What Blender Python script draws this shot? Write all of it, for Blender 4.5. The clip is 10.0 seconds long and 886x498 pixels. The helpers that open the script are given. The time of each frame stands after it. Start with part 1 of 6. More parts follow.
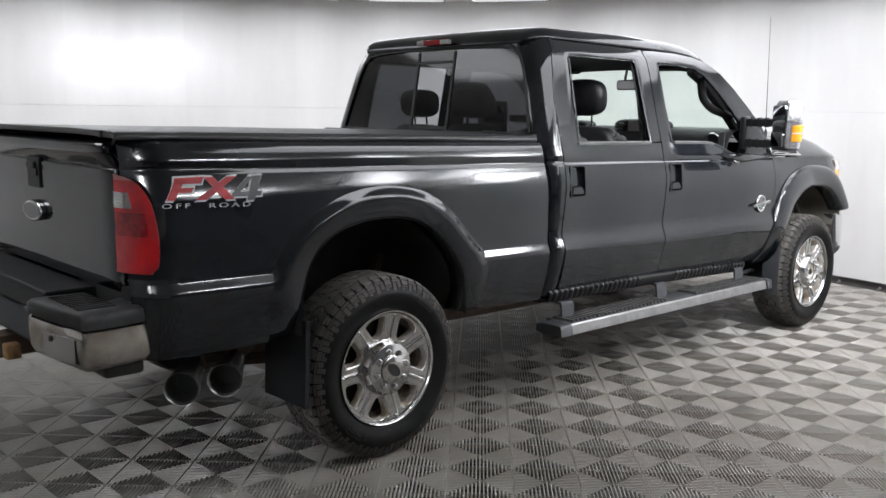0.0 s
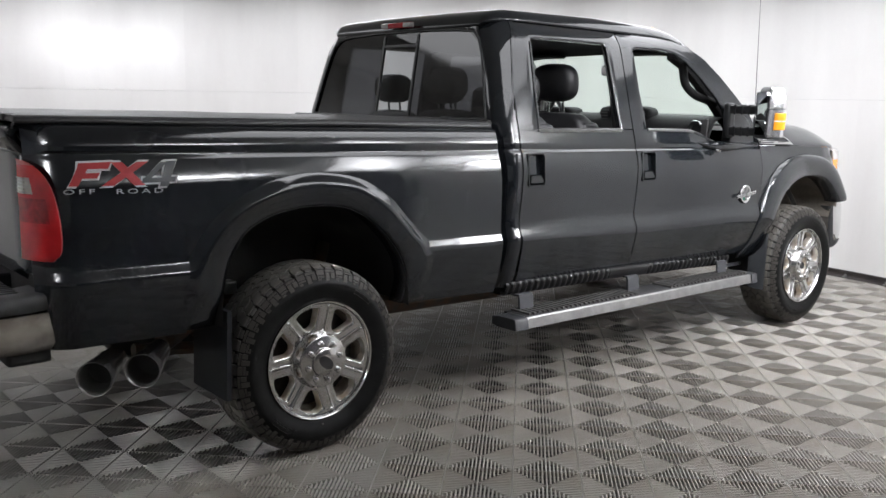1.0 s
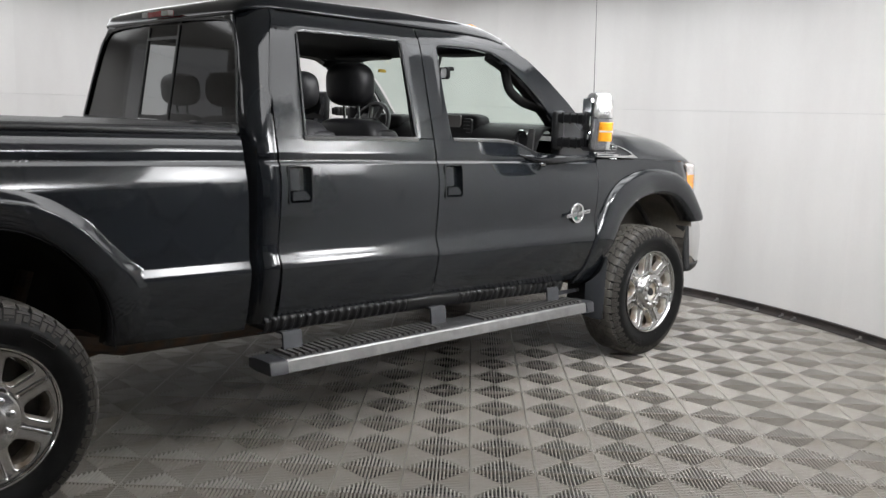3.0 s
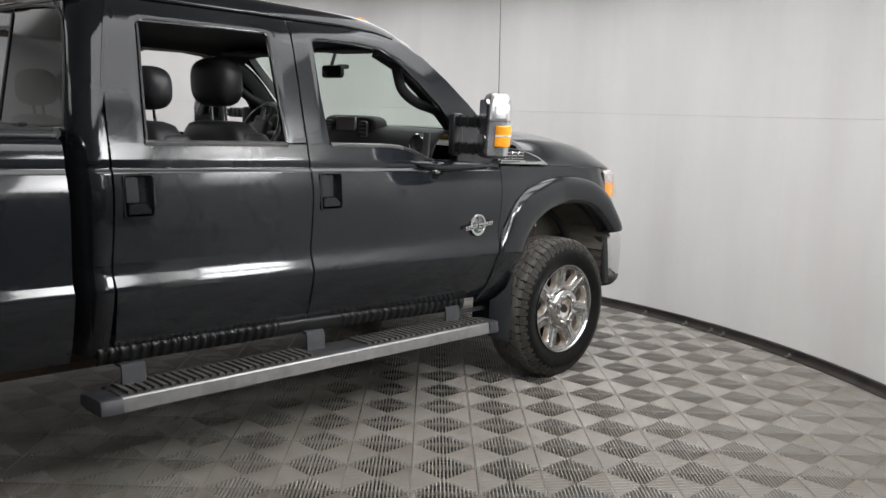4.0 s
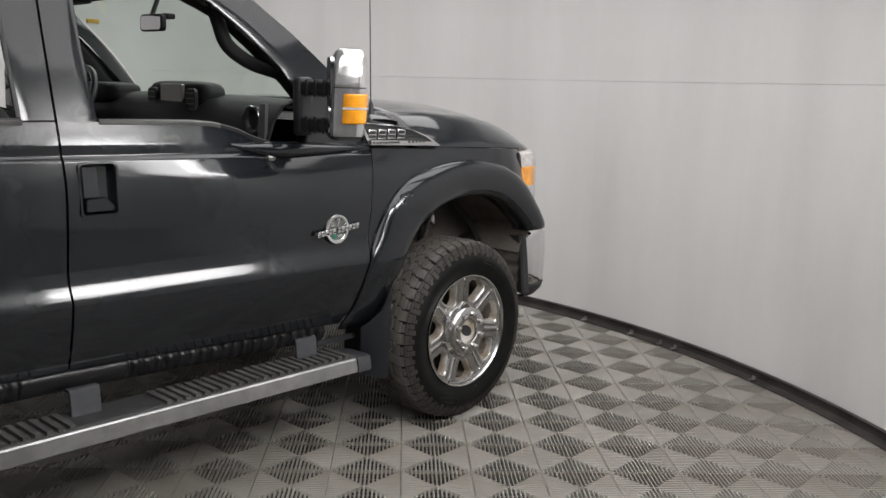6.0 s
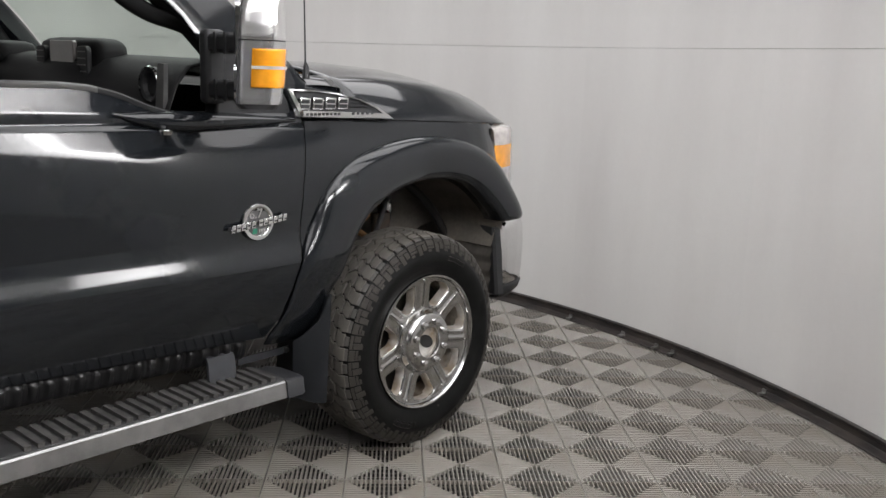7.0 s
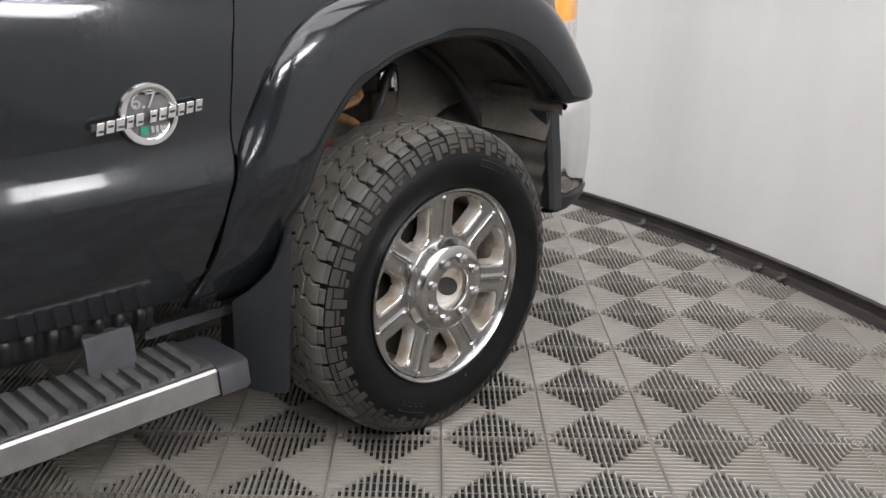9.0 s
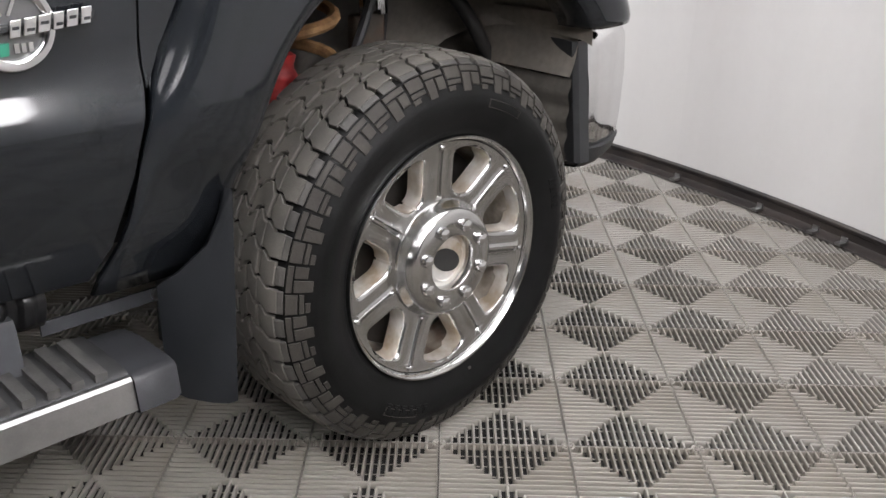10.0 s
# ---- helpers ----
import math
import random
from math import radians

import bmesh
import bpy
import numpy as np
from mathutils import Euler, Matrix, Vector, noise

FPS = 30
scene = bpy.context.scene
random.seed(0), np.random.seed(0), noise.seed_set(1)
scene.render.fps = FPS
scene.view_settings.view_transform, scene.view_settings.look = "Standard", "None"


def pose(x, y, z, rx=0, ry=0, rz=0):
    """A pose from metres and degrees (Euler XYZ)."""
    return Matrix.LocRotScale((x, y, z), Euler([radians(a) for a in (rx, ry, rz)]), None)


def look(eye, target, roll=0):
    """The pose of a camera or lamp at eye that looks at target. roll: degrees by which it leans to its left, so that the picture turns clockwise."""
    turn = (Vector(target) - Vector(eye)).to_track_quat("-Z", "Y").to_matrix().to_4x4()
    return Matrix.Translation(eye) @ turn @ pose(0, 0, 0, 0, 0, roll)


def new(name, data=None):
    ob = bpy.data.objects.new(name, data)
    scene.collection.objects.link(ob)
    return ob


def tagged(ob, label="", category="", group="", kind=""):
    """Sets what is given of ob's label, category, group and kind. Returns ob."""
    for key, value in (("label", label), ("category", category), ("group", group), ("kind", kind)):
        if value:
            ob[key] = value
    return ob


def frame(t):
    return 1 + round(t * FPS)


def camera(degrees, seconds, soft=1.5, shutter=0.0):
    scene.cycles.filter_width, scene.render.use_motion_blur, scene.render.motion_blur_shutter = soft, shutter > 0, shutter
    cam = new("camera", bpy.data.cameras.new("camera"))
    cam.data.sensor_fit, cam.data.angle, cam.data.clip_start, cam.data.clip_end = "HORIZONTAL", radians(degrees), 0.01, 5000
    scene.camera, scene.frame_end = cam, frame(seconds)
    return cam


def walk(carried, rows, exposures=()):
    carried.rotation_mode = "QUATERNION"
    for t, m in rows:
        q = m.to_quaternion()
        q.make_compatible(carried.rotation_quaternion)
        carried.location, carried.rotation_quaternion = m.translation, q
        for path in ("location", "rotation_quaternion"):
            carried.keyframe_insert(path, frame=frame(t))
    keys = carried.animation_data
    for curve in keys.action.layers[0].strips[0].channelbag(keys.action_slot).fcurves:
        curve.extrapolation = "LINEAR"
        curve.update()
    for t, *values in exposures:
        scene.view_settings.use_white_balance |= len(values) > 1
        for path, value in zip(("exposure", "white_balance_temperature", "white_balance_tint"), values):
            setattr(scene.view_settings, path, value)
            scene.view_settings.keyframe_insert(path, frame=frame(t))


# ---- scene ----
# seconds, stops, kelvin, tint
EXPOSURES = ((0.0, 1.19, 6340, 13), (1.0, 1.16, 6430, 13), (2.5, 0.96, 6530, 11.5), (4.5, 0.43, 6640, 12), (6.5, 0.24, 6720, 13), (8.0, 0.51, 6600, 13.5), (10.0, 0.84, 6620, 15))
cam = camera(52.0, 10.0)
PATH = [
    (0, -2.499, -3.023, 1.552, 81.42, -0.56, -42.53),
    (0.5, -2.263, -3.155, 1.547, 80.78, -0.77, -40.80),
    (1, -2.058, -3.222, 1.550, 80.56, -0.82, -39.81),
    (1.5, -1.799, -3.228, 1.542, 81.16, -0.87, -40.58),
    (2, -1.534, -3.264, 1.563, 81.03, -1.23, -41.43),
    (2.5, -1.248, -3.293, 1.552, 81.28, -1.47, -43.21),
    (3, -0.942, -3.239, 1.525, 81.37, -1.53, -43.16),
    (3.2, -0.818, -3.197, 1.527, 81.07, -1.48, -44.50),
    (4.3, -0.157, -3.139, 1.538, 81.55, -1.82, -45.55),
    (4.5, -0.030, -3.062, 1.532, 81.35, -1.82, -45.11),
    (5, 0.302, -2.906, 1.541, 80.65, -1.98, -45.38),
    (5.2, 0.419, -2.858, 1.553, 80.32, -2.23, -46.58),
    (6.5, 1.184, -2.474, 1.499, 79.53, -1.57, -47.52),
    (7, 1.488, -2.268, 1.468, 78.46, -1.96, -47.95),
    (7.5, 1.747, -2.084, 1.418, 76.71, -1.00, -46.66),
    (8, 1.980, -1.892, 1.396, 75.24, -0.84, -45.48),
    (8.5, 2.212, -1.687, 1.355, 71.25, -0.74, -45.10),
    (9, 2.392, -1.506, 1.310, 70.07, -1.42, -45.26),
    (9.5, 2.594, -1.336, 1.231, 68.10, -1.16, -44.42),
    (10, 2.750, -1.202, 1.166, 67.07, -1.21, -44.42),
]
walk(cam, [(t, pose(x, y, z, rx, ry, rz)) for t, x, y, z, rx, ry, rz in PATH], EXPOSURES)

# ---- light ----
world = bpy.data.worlds.new("world")
scene.world = world
world.use_nodes = True
world.node_tree.nodes["Background"].inputs[0].default_value = (0.8, 0.85, 0.9, 1)
world.node_tree.nodes["Background"].inputs[1].default_value = 0.02

CEIL = 2.78
# x, y, watts, spread in degrees, length, width, drop, watts upwards, turn; two spots are tilted at the truck
SPOTS = [((2.50, -2.72, 10, 112, 1.10, 0.62, 0.15), (3.2, -0.3, 0.3)), ((3.88, -2.72, 5, 115, 0.90, 0.52, 0.36, 26), (3.9, -0.3, 0.3))]
# two more unseen panels, added to brighten the tailgate and the ceiling
FILL_PANELS = [(-5.6, -1.5, 2, 170, 1.15, 0.6, 0.4, 70), (1.6, -4.2, 8, 140, 0.9, 0.5, 0.3, 36)]
# added unseen fill: broad soft panels over the truck's sides, and a ring of them in front of the curved wall
SOFT_FILL = [(2.0, -1.25, 23, 150, 3.2, 1.5), (-0.5, 3.1, 7, 170, 1.8, 1.4), (-2.0, 2.3, 5, 170, 1.2, 1.2)]
FILL_RING = [(0.99 + 3.6 * math.cos(radians(a)), 1.33 + 3.6 * math.sin(radians(a)), 8.7, 165, 2.3, 0.86, 0.0, 0.0, a) for a in range(-36, 110, 14)]

# ---- plan numbers ----
MID = 1.05                       # the truck's centre line
ROOM = (0.99, 1.33, 5.0)         # centre and radius of the curved wall
TILE, TURN, CORNER = 0.28372, radians(-44.966), (0.72, -0.424)


# ---- materials ----
def shader(name):
    m = bpy.data.materials.new(name)
    m.use_nodes = True
    return m, m.node_tree.nodes, m.node_tree.links, m.node_tree.nodes["Principled BSDF"]


def mat(name, colour, rough=0.5, metal=0.0, vary=0.15, scale=8.0, fine=120.0, bump=0.1, coat=0.0, spec=0.5, stain=None, per_piece=0.0, rvary=0.12, upright=1.0):
    """A surface with broad and fine variation of colour, gloss and relief."""
    m, n, l, p = shader(name)
    tex = n.new("ShaderNodeTexCoord")
    big, small = n.new("ShaderNodeTexNoise"), n.new("ShaderNodeTexNoise")
    big.inputs["Scale"].default_value, small.inputs["Scale"].default_value = scale, fine
    big.inputs["Detail"].default_value, small.inputs["Detail"].default_value = 5, 3
    squeeze = n.new("ShaderNodeMapping")
    squeeze.inputs["Scale"].default_value = (1, 1, upright)
    l.new(tex.outputs["Object"], squeeze.inputs["Vector"])
    l.new(squeeze.outputs["Vector"], big.inputs["Vector"])
    l.new(tex.outputs["Object"], small.inputs["Vector"])
    mix = n.new("ShaderNodeMix")
    mix.data_type = "RGBA"
    c = Vector(colour)
    dark = stain if stain else tuple(c * (1 - vary))
    mix.inputs[6].default_value, mix.inputs[7].default_value = (*dark, 1), (*(c * (1 + vary * 0.5)), 1)
    ramp = n.new("ShaderNodeMapRange")
    ramp.inputs[1].default_value, ramp.inputs[2].default_value = 0.35, 0.65
    l.new(big.outputs["Fac"], ramp.inputs[0])
    l.new(ramp.outputs[0], mix.inputs[0])
    out = mix.outputs[2]
    grain = n.new("ShaderNodeMapRange")
    grain.inputs[3].default_value, grain.inputs[4].default_value = 1 - vary * 0.6, 1 + vary * 0.6
    l.new(small.outputs["Fac"], grain.inputs[0])
    value = grain.outputs[0]
    if per_piece:
        info, piece, times = n.new("ShaderNodeObjectInfo"), n.new("ShaderNodeMapRange"), n.new("ShaderNodeMath")
        piece.inputs[3].default_value, piece.inputs[4].default_value = 1 - per_piece, 1 + per_piece
        times.operation = "MULTIPLY"
        l.new(info.outputs["Random"], piece.inputs[0])
        l.new(piece.outputs[0], times.inputs[0])
        l.new(value, times.inputs[1])
        value = times.outputs[0]
    hsv = n.new("ShaderNodeHueSaturation")
    l.new(value, hsv.inputs["Value"])
    l.new(out, hsv.inputs["Color"])
    l.new(hsv.outputs[0], p.inputs["Base Color"])
    gloss = n.new("ShaderNodeMapRange")
    gloss.inputs[3].default_value, gloss.inputs[4].default_value = max(0.02, rough - rvary * rough), min(1, rough + rvary * rough)
    l.new(big.outputs["Fac"], gloss.inputs[0])
    l.new(gloss.outputs[0], p.inputs["Roughness"])
    p.inputs["Metallic"].default_value = metal
    p.inputs["Specular IOR Level"].default_value = spec
    p.inputs["Coat Weight"].default_value = coat
    p.inputs["Coat Roughness"].default_value = 0.03
    if bump:
        b = n.new("ShaderNodeBump")
        b.inputs["Strength"].default_value, b.inputs["Distance"].default_value = bump, 0.002
        l.new(small.outputs["Fac"], b.inputs["Height"])
        l.new(b.outputs[0], p.inputs["Normal"])
    return m


def glow(name, colour, strength, hot=False):
    m, n, l, p = shader(name)
    p.inputs["Base Color"].default_value = (*colour, 1)
    p.inputs["Emission Color"].default_value = (*colour, 1)
    p.inputs["Emission Strength"].default_value = strength
    if hot:
        # brightest in the middle of the diffuser, fading to its edges
        where, bell, edge = n.new("ShaderNodeTexCoord"), n.new("ShaderNodeMapping"), n.new("ShaderNodeMapRange")
        blob = n.new("ShaderNodeTexGradient")
        blob.gradient_type = "SPHERICAL"
        bell.inputs["Location"].default_value = (-1, -1, 0)
        bell.inputs["Scale"].default_value = (2, 2, 0)
        l.new(where.outputs["UV"], bell.inputs["Vector"])
        l.new(bell.outputs[0], blob.inputs["Vector"])
        edge.interpolation_type = "SMOOTHERSTEP"
        edge.inputs["From Max"].default_value = 0.9
        edge.inputs["To Min"].default_value = 0.3
        edge.inputs["To Max"].default_value = strength
        l.new(blob.outputs["Fac"], edge.inputs["Value"])
        l.new(edge.outputs[0], p.inputs["Emission Strength"])
    return m


def glass(name, colour, rough=0.0, share=0.06):
    """A thin pane: clear through, with a mirror's share that grows at grazing angles."""
    m, n, l, p = shader(name)
    clear, mirror, mix, face = n.new("ShaderNodeBsdfTransparent"), n.new("ShaderNodeBsdfGlossy"), n.new("ShaderNodeMixShader"), n.new("ShaderNodeLayerWeight")
    power, scaled = n.new("ShaderNodeMath"), n.new("ShaderNodeMapRange")
    power.operation = "POWER"
    power.inputs[1].default_value = 5
    clear.inputs[0].default_value = (*colour, 1)
    mirror.inputs["Roughness"].default_value = rough
    face.inputs[0].default_value = 0.5
    scaled.inputs[3].default_value, scaled.inputs[4].default_value = share, 0.95
    l.new(face.outputs["Facing"], power.inputs[0])
    l.new(power.outputs[0], scaled.inputs[0])
    l.new(scaled.outputs[0], mix.inputs[0])
    l.new(clear.outputs[0], mix.inputs[1])
    l.new(mirror.outputs[0], mix.inputs[2])
    l.new(mix.outputs[0], n["Material Output"].inputs[0])
    return m


PAINT = mat("black_paint", (0.0128, 0.0148, 0.0178), 0.3, 0.0, 0.12, 2.5, 900, 0.0, coat=1.0, spec=0.03)
PAINT.node_tree.nodes["Principled BSDF"].inputs["Coat IOR"].default_value = 1.57
PAINT.node_tree.nodes["Principled BSDF"].inputs["Coat Roughness"].default_value = 0.075
PLASTIC = mat("black_plastic", (0.028, 0.029, 0.031), 0.5, 0, 0.2, 14, 500, 0.25)
RUBBER = mat("tyre_rubber", (0.125, 0.115, 0.101), 0.62, 0, 0.22, 9, 300, 0.35, stain=(0.095, 0.089, 0.080))
SIDEWALL = mat("tyre_sidewall", (0.008, 0.008, 0.008), 0.45, 0, 0.25, 12, 260, 0.15, spec=0.14)
SPLASH = mat("splash_panel", (0.11, 0.098, 0.085), 0.6, 0, 0.5, 5, 60, 0.3, stain=(0.05, 0.046, 0.042))
LINER = mat("wheel_well_liner", (0.085, 0.079, 0.072), 0.5, 0, 0.5, 2.6, 60, 0.3, stain=(0.21, 0.185, 0.155))
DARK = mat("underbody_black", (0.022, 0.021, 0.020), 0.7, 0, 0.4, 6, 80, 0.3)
CHROME = mat("chrome", (0.72, 0.72, 0.72), 0.09, 1.0, 0.08, 6, 80, 0.02)
WHEEL = mat("polished_alloy", (0.60, 0.605, 0.61), 0.16, 1.0, 0.06, 18, 150, 0.008, stain=(0.53, 0.52, 0.50))
BARREL = mat("dusty_barrel", (0.26, 0.235, 0.20), 0.5, 0.3, 0.4, 14, 90, 0.1, stain=(0.09, 0.06, 0.04))
DISC_MAT = mat("brake_iron", (0.028, 0.022, 0.018), 0.7, 0.2, 0.4, 14, 90, 0.2, stain=(0.014, 0.012, 0.010))
POCKET = mat("dusty_pocket", (0.74, 0.72, 0.69), 0.30, 0.5, 0.2, 16, 90, 0.05, stain=(0.46, 0.37, 0.27))
CAP = mat("mirror_chrome", (0.88, 0.88, 0.88), 0.22, 0.9, 0.05, 8, 100, 0.02)
FLAP = mat("flap_plastic", (0.012, 0.0135, 0.016), 0.5, 0, 0.2, 10, 300, 0.1, spec=0.3)
SATIN = mat("satin_cover", (0.66, 0.66, 0.67), 0.24, 0.9, 0.08, 12, 200, 0.03)
TIP = mat("exhaust_metal", (0.52, 0.51, 0.50), 0.26, 0.9, 0.15, 10, 120, 0.05)
BUMPER = mat("scuffed_chrome", (0.62, 0.60, 0.57), 0.2, 1.0, 0.2, 10, 120, 0.06, stain=(0.42, 0.38, 0.33))
STEEL = mat("brushed_aluminium", (0.42, 0.42, 0.42), 0.34, 1.0, 0.15, 20, 300, 0.08)
BRACKET = mat("grey_bracket", (0.050, 0.052, 0.057), 0.55, 0.0, 0.15, 20, 200, 0.1, spec=0.25)
CLAD = mat("cladding_plastic", (0.014, 0.014, 0.015), 0.36, 0, 0.2, 14, 400, 0.1)
CAP_GREY = mat("end_cap_plastic", (0.035, 0.036, 0.040), 0.45, 0, 0.2, 14, 300, 0.2)
BAR_RUBBER = mat("worn_tread_rubber", (0.075, 0.073, 0.070), 0.6, 0, 0.35, 25, 300, 0.3, stain=(0.045, 0.044, 0.043))
PAD = mat("step_rubber", (0.035, 0.035, 0.036), 0.55, 0, 0.3, 20, 300, 0.3)
VINYL = mat("cover_vinyl", (0.06, 0.06, 0.062), 0.42, 0, 0.15, 3, 700, 0.35)
LEATHER = mat("black_leather", (0.036, 0.036, 0.039), 0.36, 0, 0.2, 10, 420, 0.35)
TRIM_IN = mat("cabin_plastic", (0.018, 0.018, 0.019), 0.6, 0, 0.2, 12, 400, 0.2, spec=0.3)
HEADLINER = mat("headliner_cloth", (0.05, 0.05, 0.052), 0.95, 0, 0.15, 20, 600, 0.2)
GREY_TRIM = mat("grey_trim", (0.20, 0.20, 0.20), 0.35, 0.6, 0.1, 20, 200, 0.05)
RED = mat("red_lens", (0.50, 0.014, 0.018), 0.08, 0, 0.15, 14, 60, 0.02, coat=0.6)
RED_DARK = mat("dark_red_lens", (0.30, 0.008, 0.012), 0.12, 0, 0.3, 30, 60, 0.02, coat=0.6)
RED_RIM = mat("pale_red_lens", (0.50, 0.10, 0.10), 0.12, 0, 0.15, 14, 60, 0.02, coat=0.6)
CLEAR = mat("clear_lens", (0.62, 0.58, 0.56), 0.15, 0.2, 0.2, 30, 90, 0.05, coat=0.6)
AMBER = mat("amber_lens", (1.0, 0.40, 0.025), 0.15, 0, 0.15, 18, 60, 0.02, coat=0.7)
DECAL_RED = mat("decal_red", (0.45, 0.02, 0.025), 0.4, 0, 0.1, 30, 200, 0.0)
DECAL_WHITE = mat("decal_silver", (0.60, 0.60, 0.61), 0.55, 0.1, 0.1, 30, 200, 0.0)
DECAL_GREY = mat("decal_grey", (0.07, 0.075, 0.08), 0.4, 0, 0.1, 30, 200, 0.0)
TAG = mat("yellow_tag", (0.62, 0.40, 0.04), 0.5, 0, 0.1, 20, 100, 0)
GREEN = mat("green_enamel", (0.03, 0.25, 0.16), 0.3, 0, 0.1, 30, 100, 0)
RUST = mat("rusty_spring", (0.33, 0.185, 0.08), 0.75, 0, 0.4, 25, 160, 0.3, stain=(0.14, 0.07, 0.03))
SHOCK = mat("red_shock", (0.40, 0.026, 0.026), 0.5, 0, 0.3, 20, 100, 0.1, stain=(0.2, 0.02, 0.02))
FRAME = mat("frame_steel", (0.06, 0.05, 0.042), 0.7, 0.2, 0.4, 15, 120, 0.3, stain=(0.10, 0.055, 0.03))
TILE_MAT = mat("tile_plastic", (0.30, 0.285, 0.262), 0.34, 0, 0.12, 1.4, 260, 0.1, stain=(0.215, 0.192, 0.162), per_piece=0.05)
FLOOR_MAT = mat("dark_subfloor", (0.010, 0.0095, 0.009), 0.8, 0, 0.3, 3, 60, 0.2)
WALL_MAT = mat("white_wall_panel", (0.75, 0.745, 0.73), 0.2, 0, 0.03, 1.5, 40, 0.01, stain=(0.665, 0.652, 0.64), spec=1.0, per_piece=0.02, upright=0.22)
BACK_MAT = mat("dark_back_wall", (0.14, 0.14, 0.148), 0.7, 0, 0.2, 1, 40, 0.1)
CEIL_MAT = mat("ceiling_paint", (0.82, 0.82, 0.82), 0.8, 0, 0.04, 1, 60, 0.05)
BASE_MAT = mat("black_base_strip", (0.014, 0.012, 0.012), 0.42, 0, 0.3, 8, 150, 0.2, stain=(0.04, 0.032, 0.028))
LUG = mat("shoulder_rubber", (0.070, 0.066, 0.060), 0.52, 0, 0.25, 9, 300, 0.3, stain=(0.045, 0.043, 0.040))
PLATE_RUBBER = mat("sidewall_plate_rubber", (0.048, 0.044, 0.039), 0.5, 0, 0.25, 9, 300, 0.3, spec=0.22)
LED = glow("led_panel", (0.965, 0.985, 1.0), 8.0, hot=True)
LED_SOFT = glow("soft_led_panel", (0.965, 0.985, 1.0), 0.15)
WINDSHIELD = glass("windshield_glass", (0.80, 0.90, 0.84))
TINTED = glass("tinted_glass", (0.05, 0.052, 0.057), rough=0.08, share=0.10)
CLEARISH = glass("slider_glass", (0.36, 0.37, 0.38))
MIRROR = mat("mirror_glass", (0.75, 0.76, 0.78), 0.02, 1.0, 0.02, 4, 40, 0)
SCREEN = mat("screen_glass", (0.30, 0.28, 0.27), 0.12, 0, 0.1, 6, 50, 0, coat=0.5)


# ---- mesh helpers ----
def link_mesh(name, bm, material, sharp=35):
    bmesh.ops.recalc_face_normals(bm, faces=bm.faces) if len(bm.faces) < 6000 else None
    me = bpy.data.meshes.new(name)
    bm.to_mesh(me)
    bm.free()
    for m in (material if isinstance(material, (list, tuple)) else [material]):
        me.materials.append(m)
    me.shade_smooth()
    me.set_sharp_from_angle(angle=radians(sharp))
    return me


def part(name, bm, material, parent, label="", solid=0.0, bevel=0.0, sharp=35, local=False):
    """One mesh under a thing or part. Its points are in the world's metres, or, if local, in its parent's."""
    ob = new(name, link_mesh(name, bm, material, sharp))
    if parent:
        ob.parent = parent
        if not local and parent.type == "EMPTY":
            ob.matrix_parent_inverse = Matrix.Translation(-Vector(parent.location))
    if solid:
        s = ob.modifiers.new("thickness", "SOLIDIFY")
        s.thickness, s.offset = solid, -1
    if solid and sharp < 60:
        e = ob.modifiers.new("split", "EDGE_SPLIT")
        e.split_angle = radians(72)
    if bevel:
        b = ob.modifiers.new("edge", "BEVEL")
        b.width, b.segments, b.limit_method, b.angle_limit = bevel, 2, "ANGLE", radians(35)
        b.harden_normals = False
    if label:
        tagged(ob, label)
    return ob


def surface(rows, close=False):
    """Quads between rows of points."""
    bm = bmesh.new()
    add_surface(bm, rows, close)
    return bm


def add_surface(bm, rows, close=False, m=0):
    vs = [[bm.verts.new(p) for p in r] for r in rows]
    n = len(rows[0])
    for a, b in zip(vs, vs[1:]):
        for i in range(n if close else n - 1):
            j = (i + 1) % n
            f = bm.faces.new((a[i], a[j], b[j], b[i]))
            f.material_index = m
    return vs


def box(x0, x1, y0, y1, z0, z1, bm=None, turn=None):
    bm = bm or bmesh.new()
    vs = [bm.verts.new(Vector(p)) for p in ((x0, y0, z0), (x1, y0, z0), (x1, y1, z0), (x0, y1, z0), (x0, y0, z1), (x1, y0, z1), (x1, y1, z1), (x0, y1, z1))]
    for q in ((3, 2, 1, 0), (4, 5, 6, 7), (0, 1, 5, 4), (1, 2, 6, 5), (2, 3, 7, 6), (3, 0, 4, 7)):
        bm.faces.new([vs[i] for i in q])
    if turn:
        for v in vs:
            v.co = turn @ v.co
    return bm


def lathe(profile, n=48, axis="y", centre=(0, 0, 0), bm=None, m=0):
    """Turns (radius, along) points about an axis through centre."""
    bm = bm or bmesh.new()
    rows = []
    for r, a in profile:
        ring = []
        for i in range(n):
            t = 2 * math.pi * i / n
            c, s = r * math.cos(t), r * math.sin(t)
            p = {"y": (c, a, s), "x": (a, c, s), "z": (c, s, a)}[axis]
            ring.append(Vector(p) + Vector(centre))
        rows.append(ring)
    add_surface(bm, rows, True, m)
    return bm


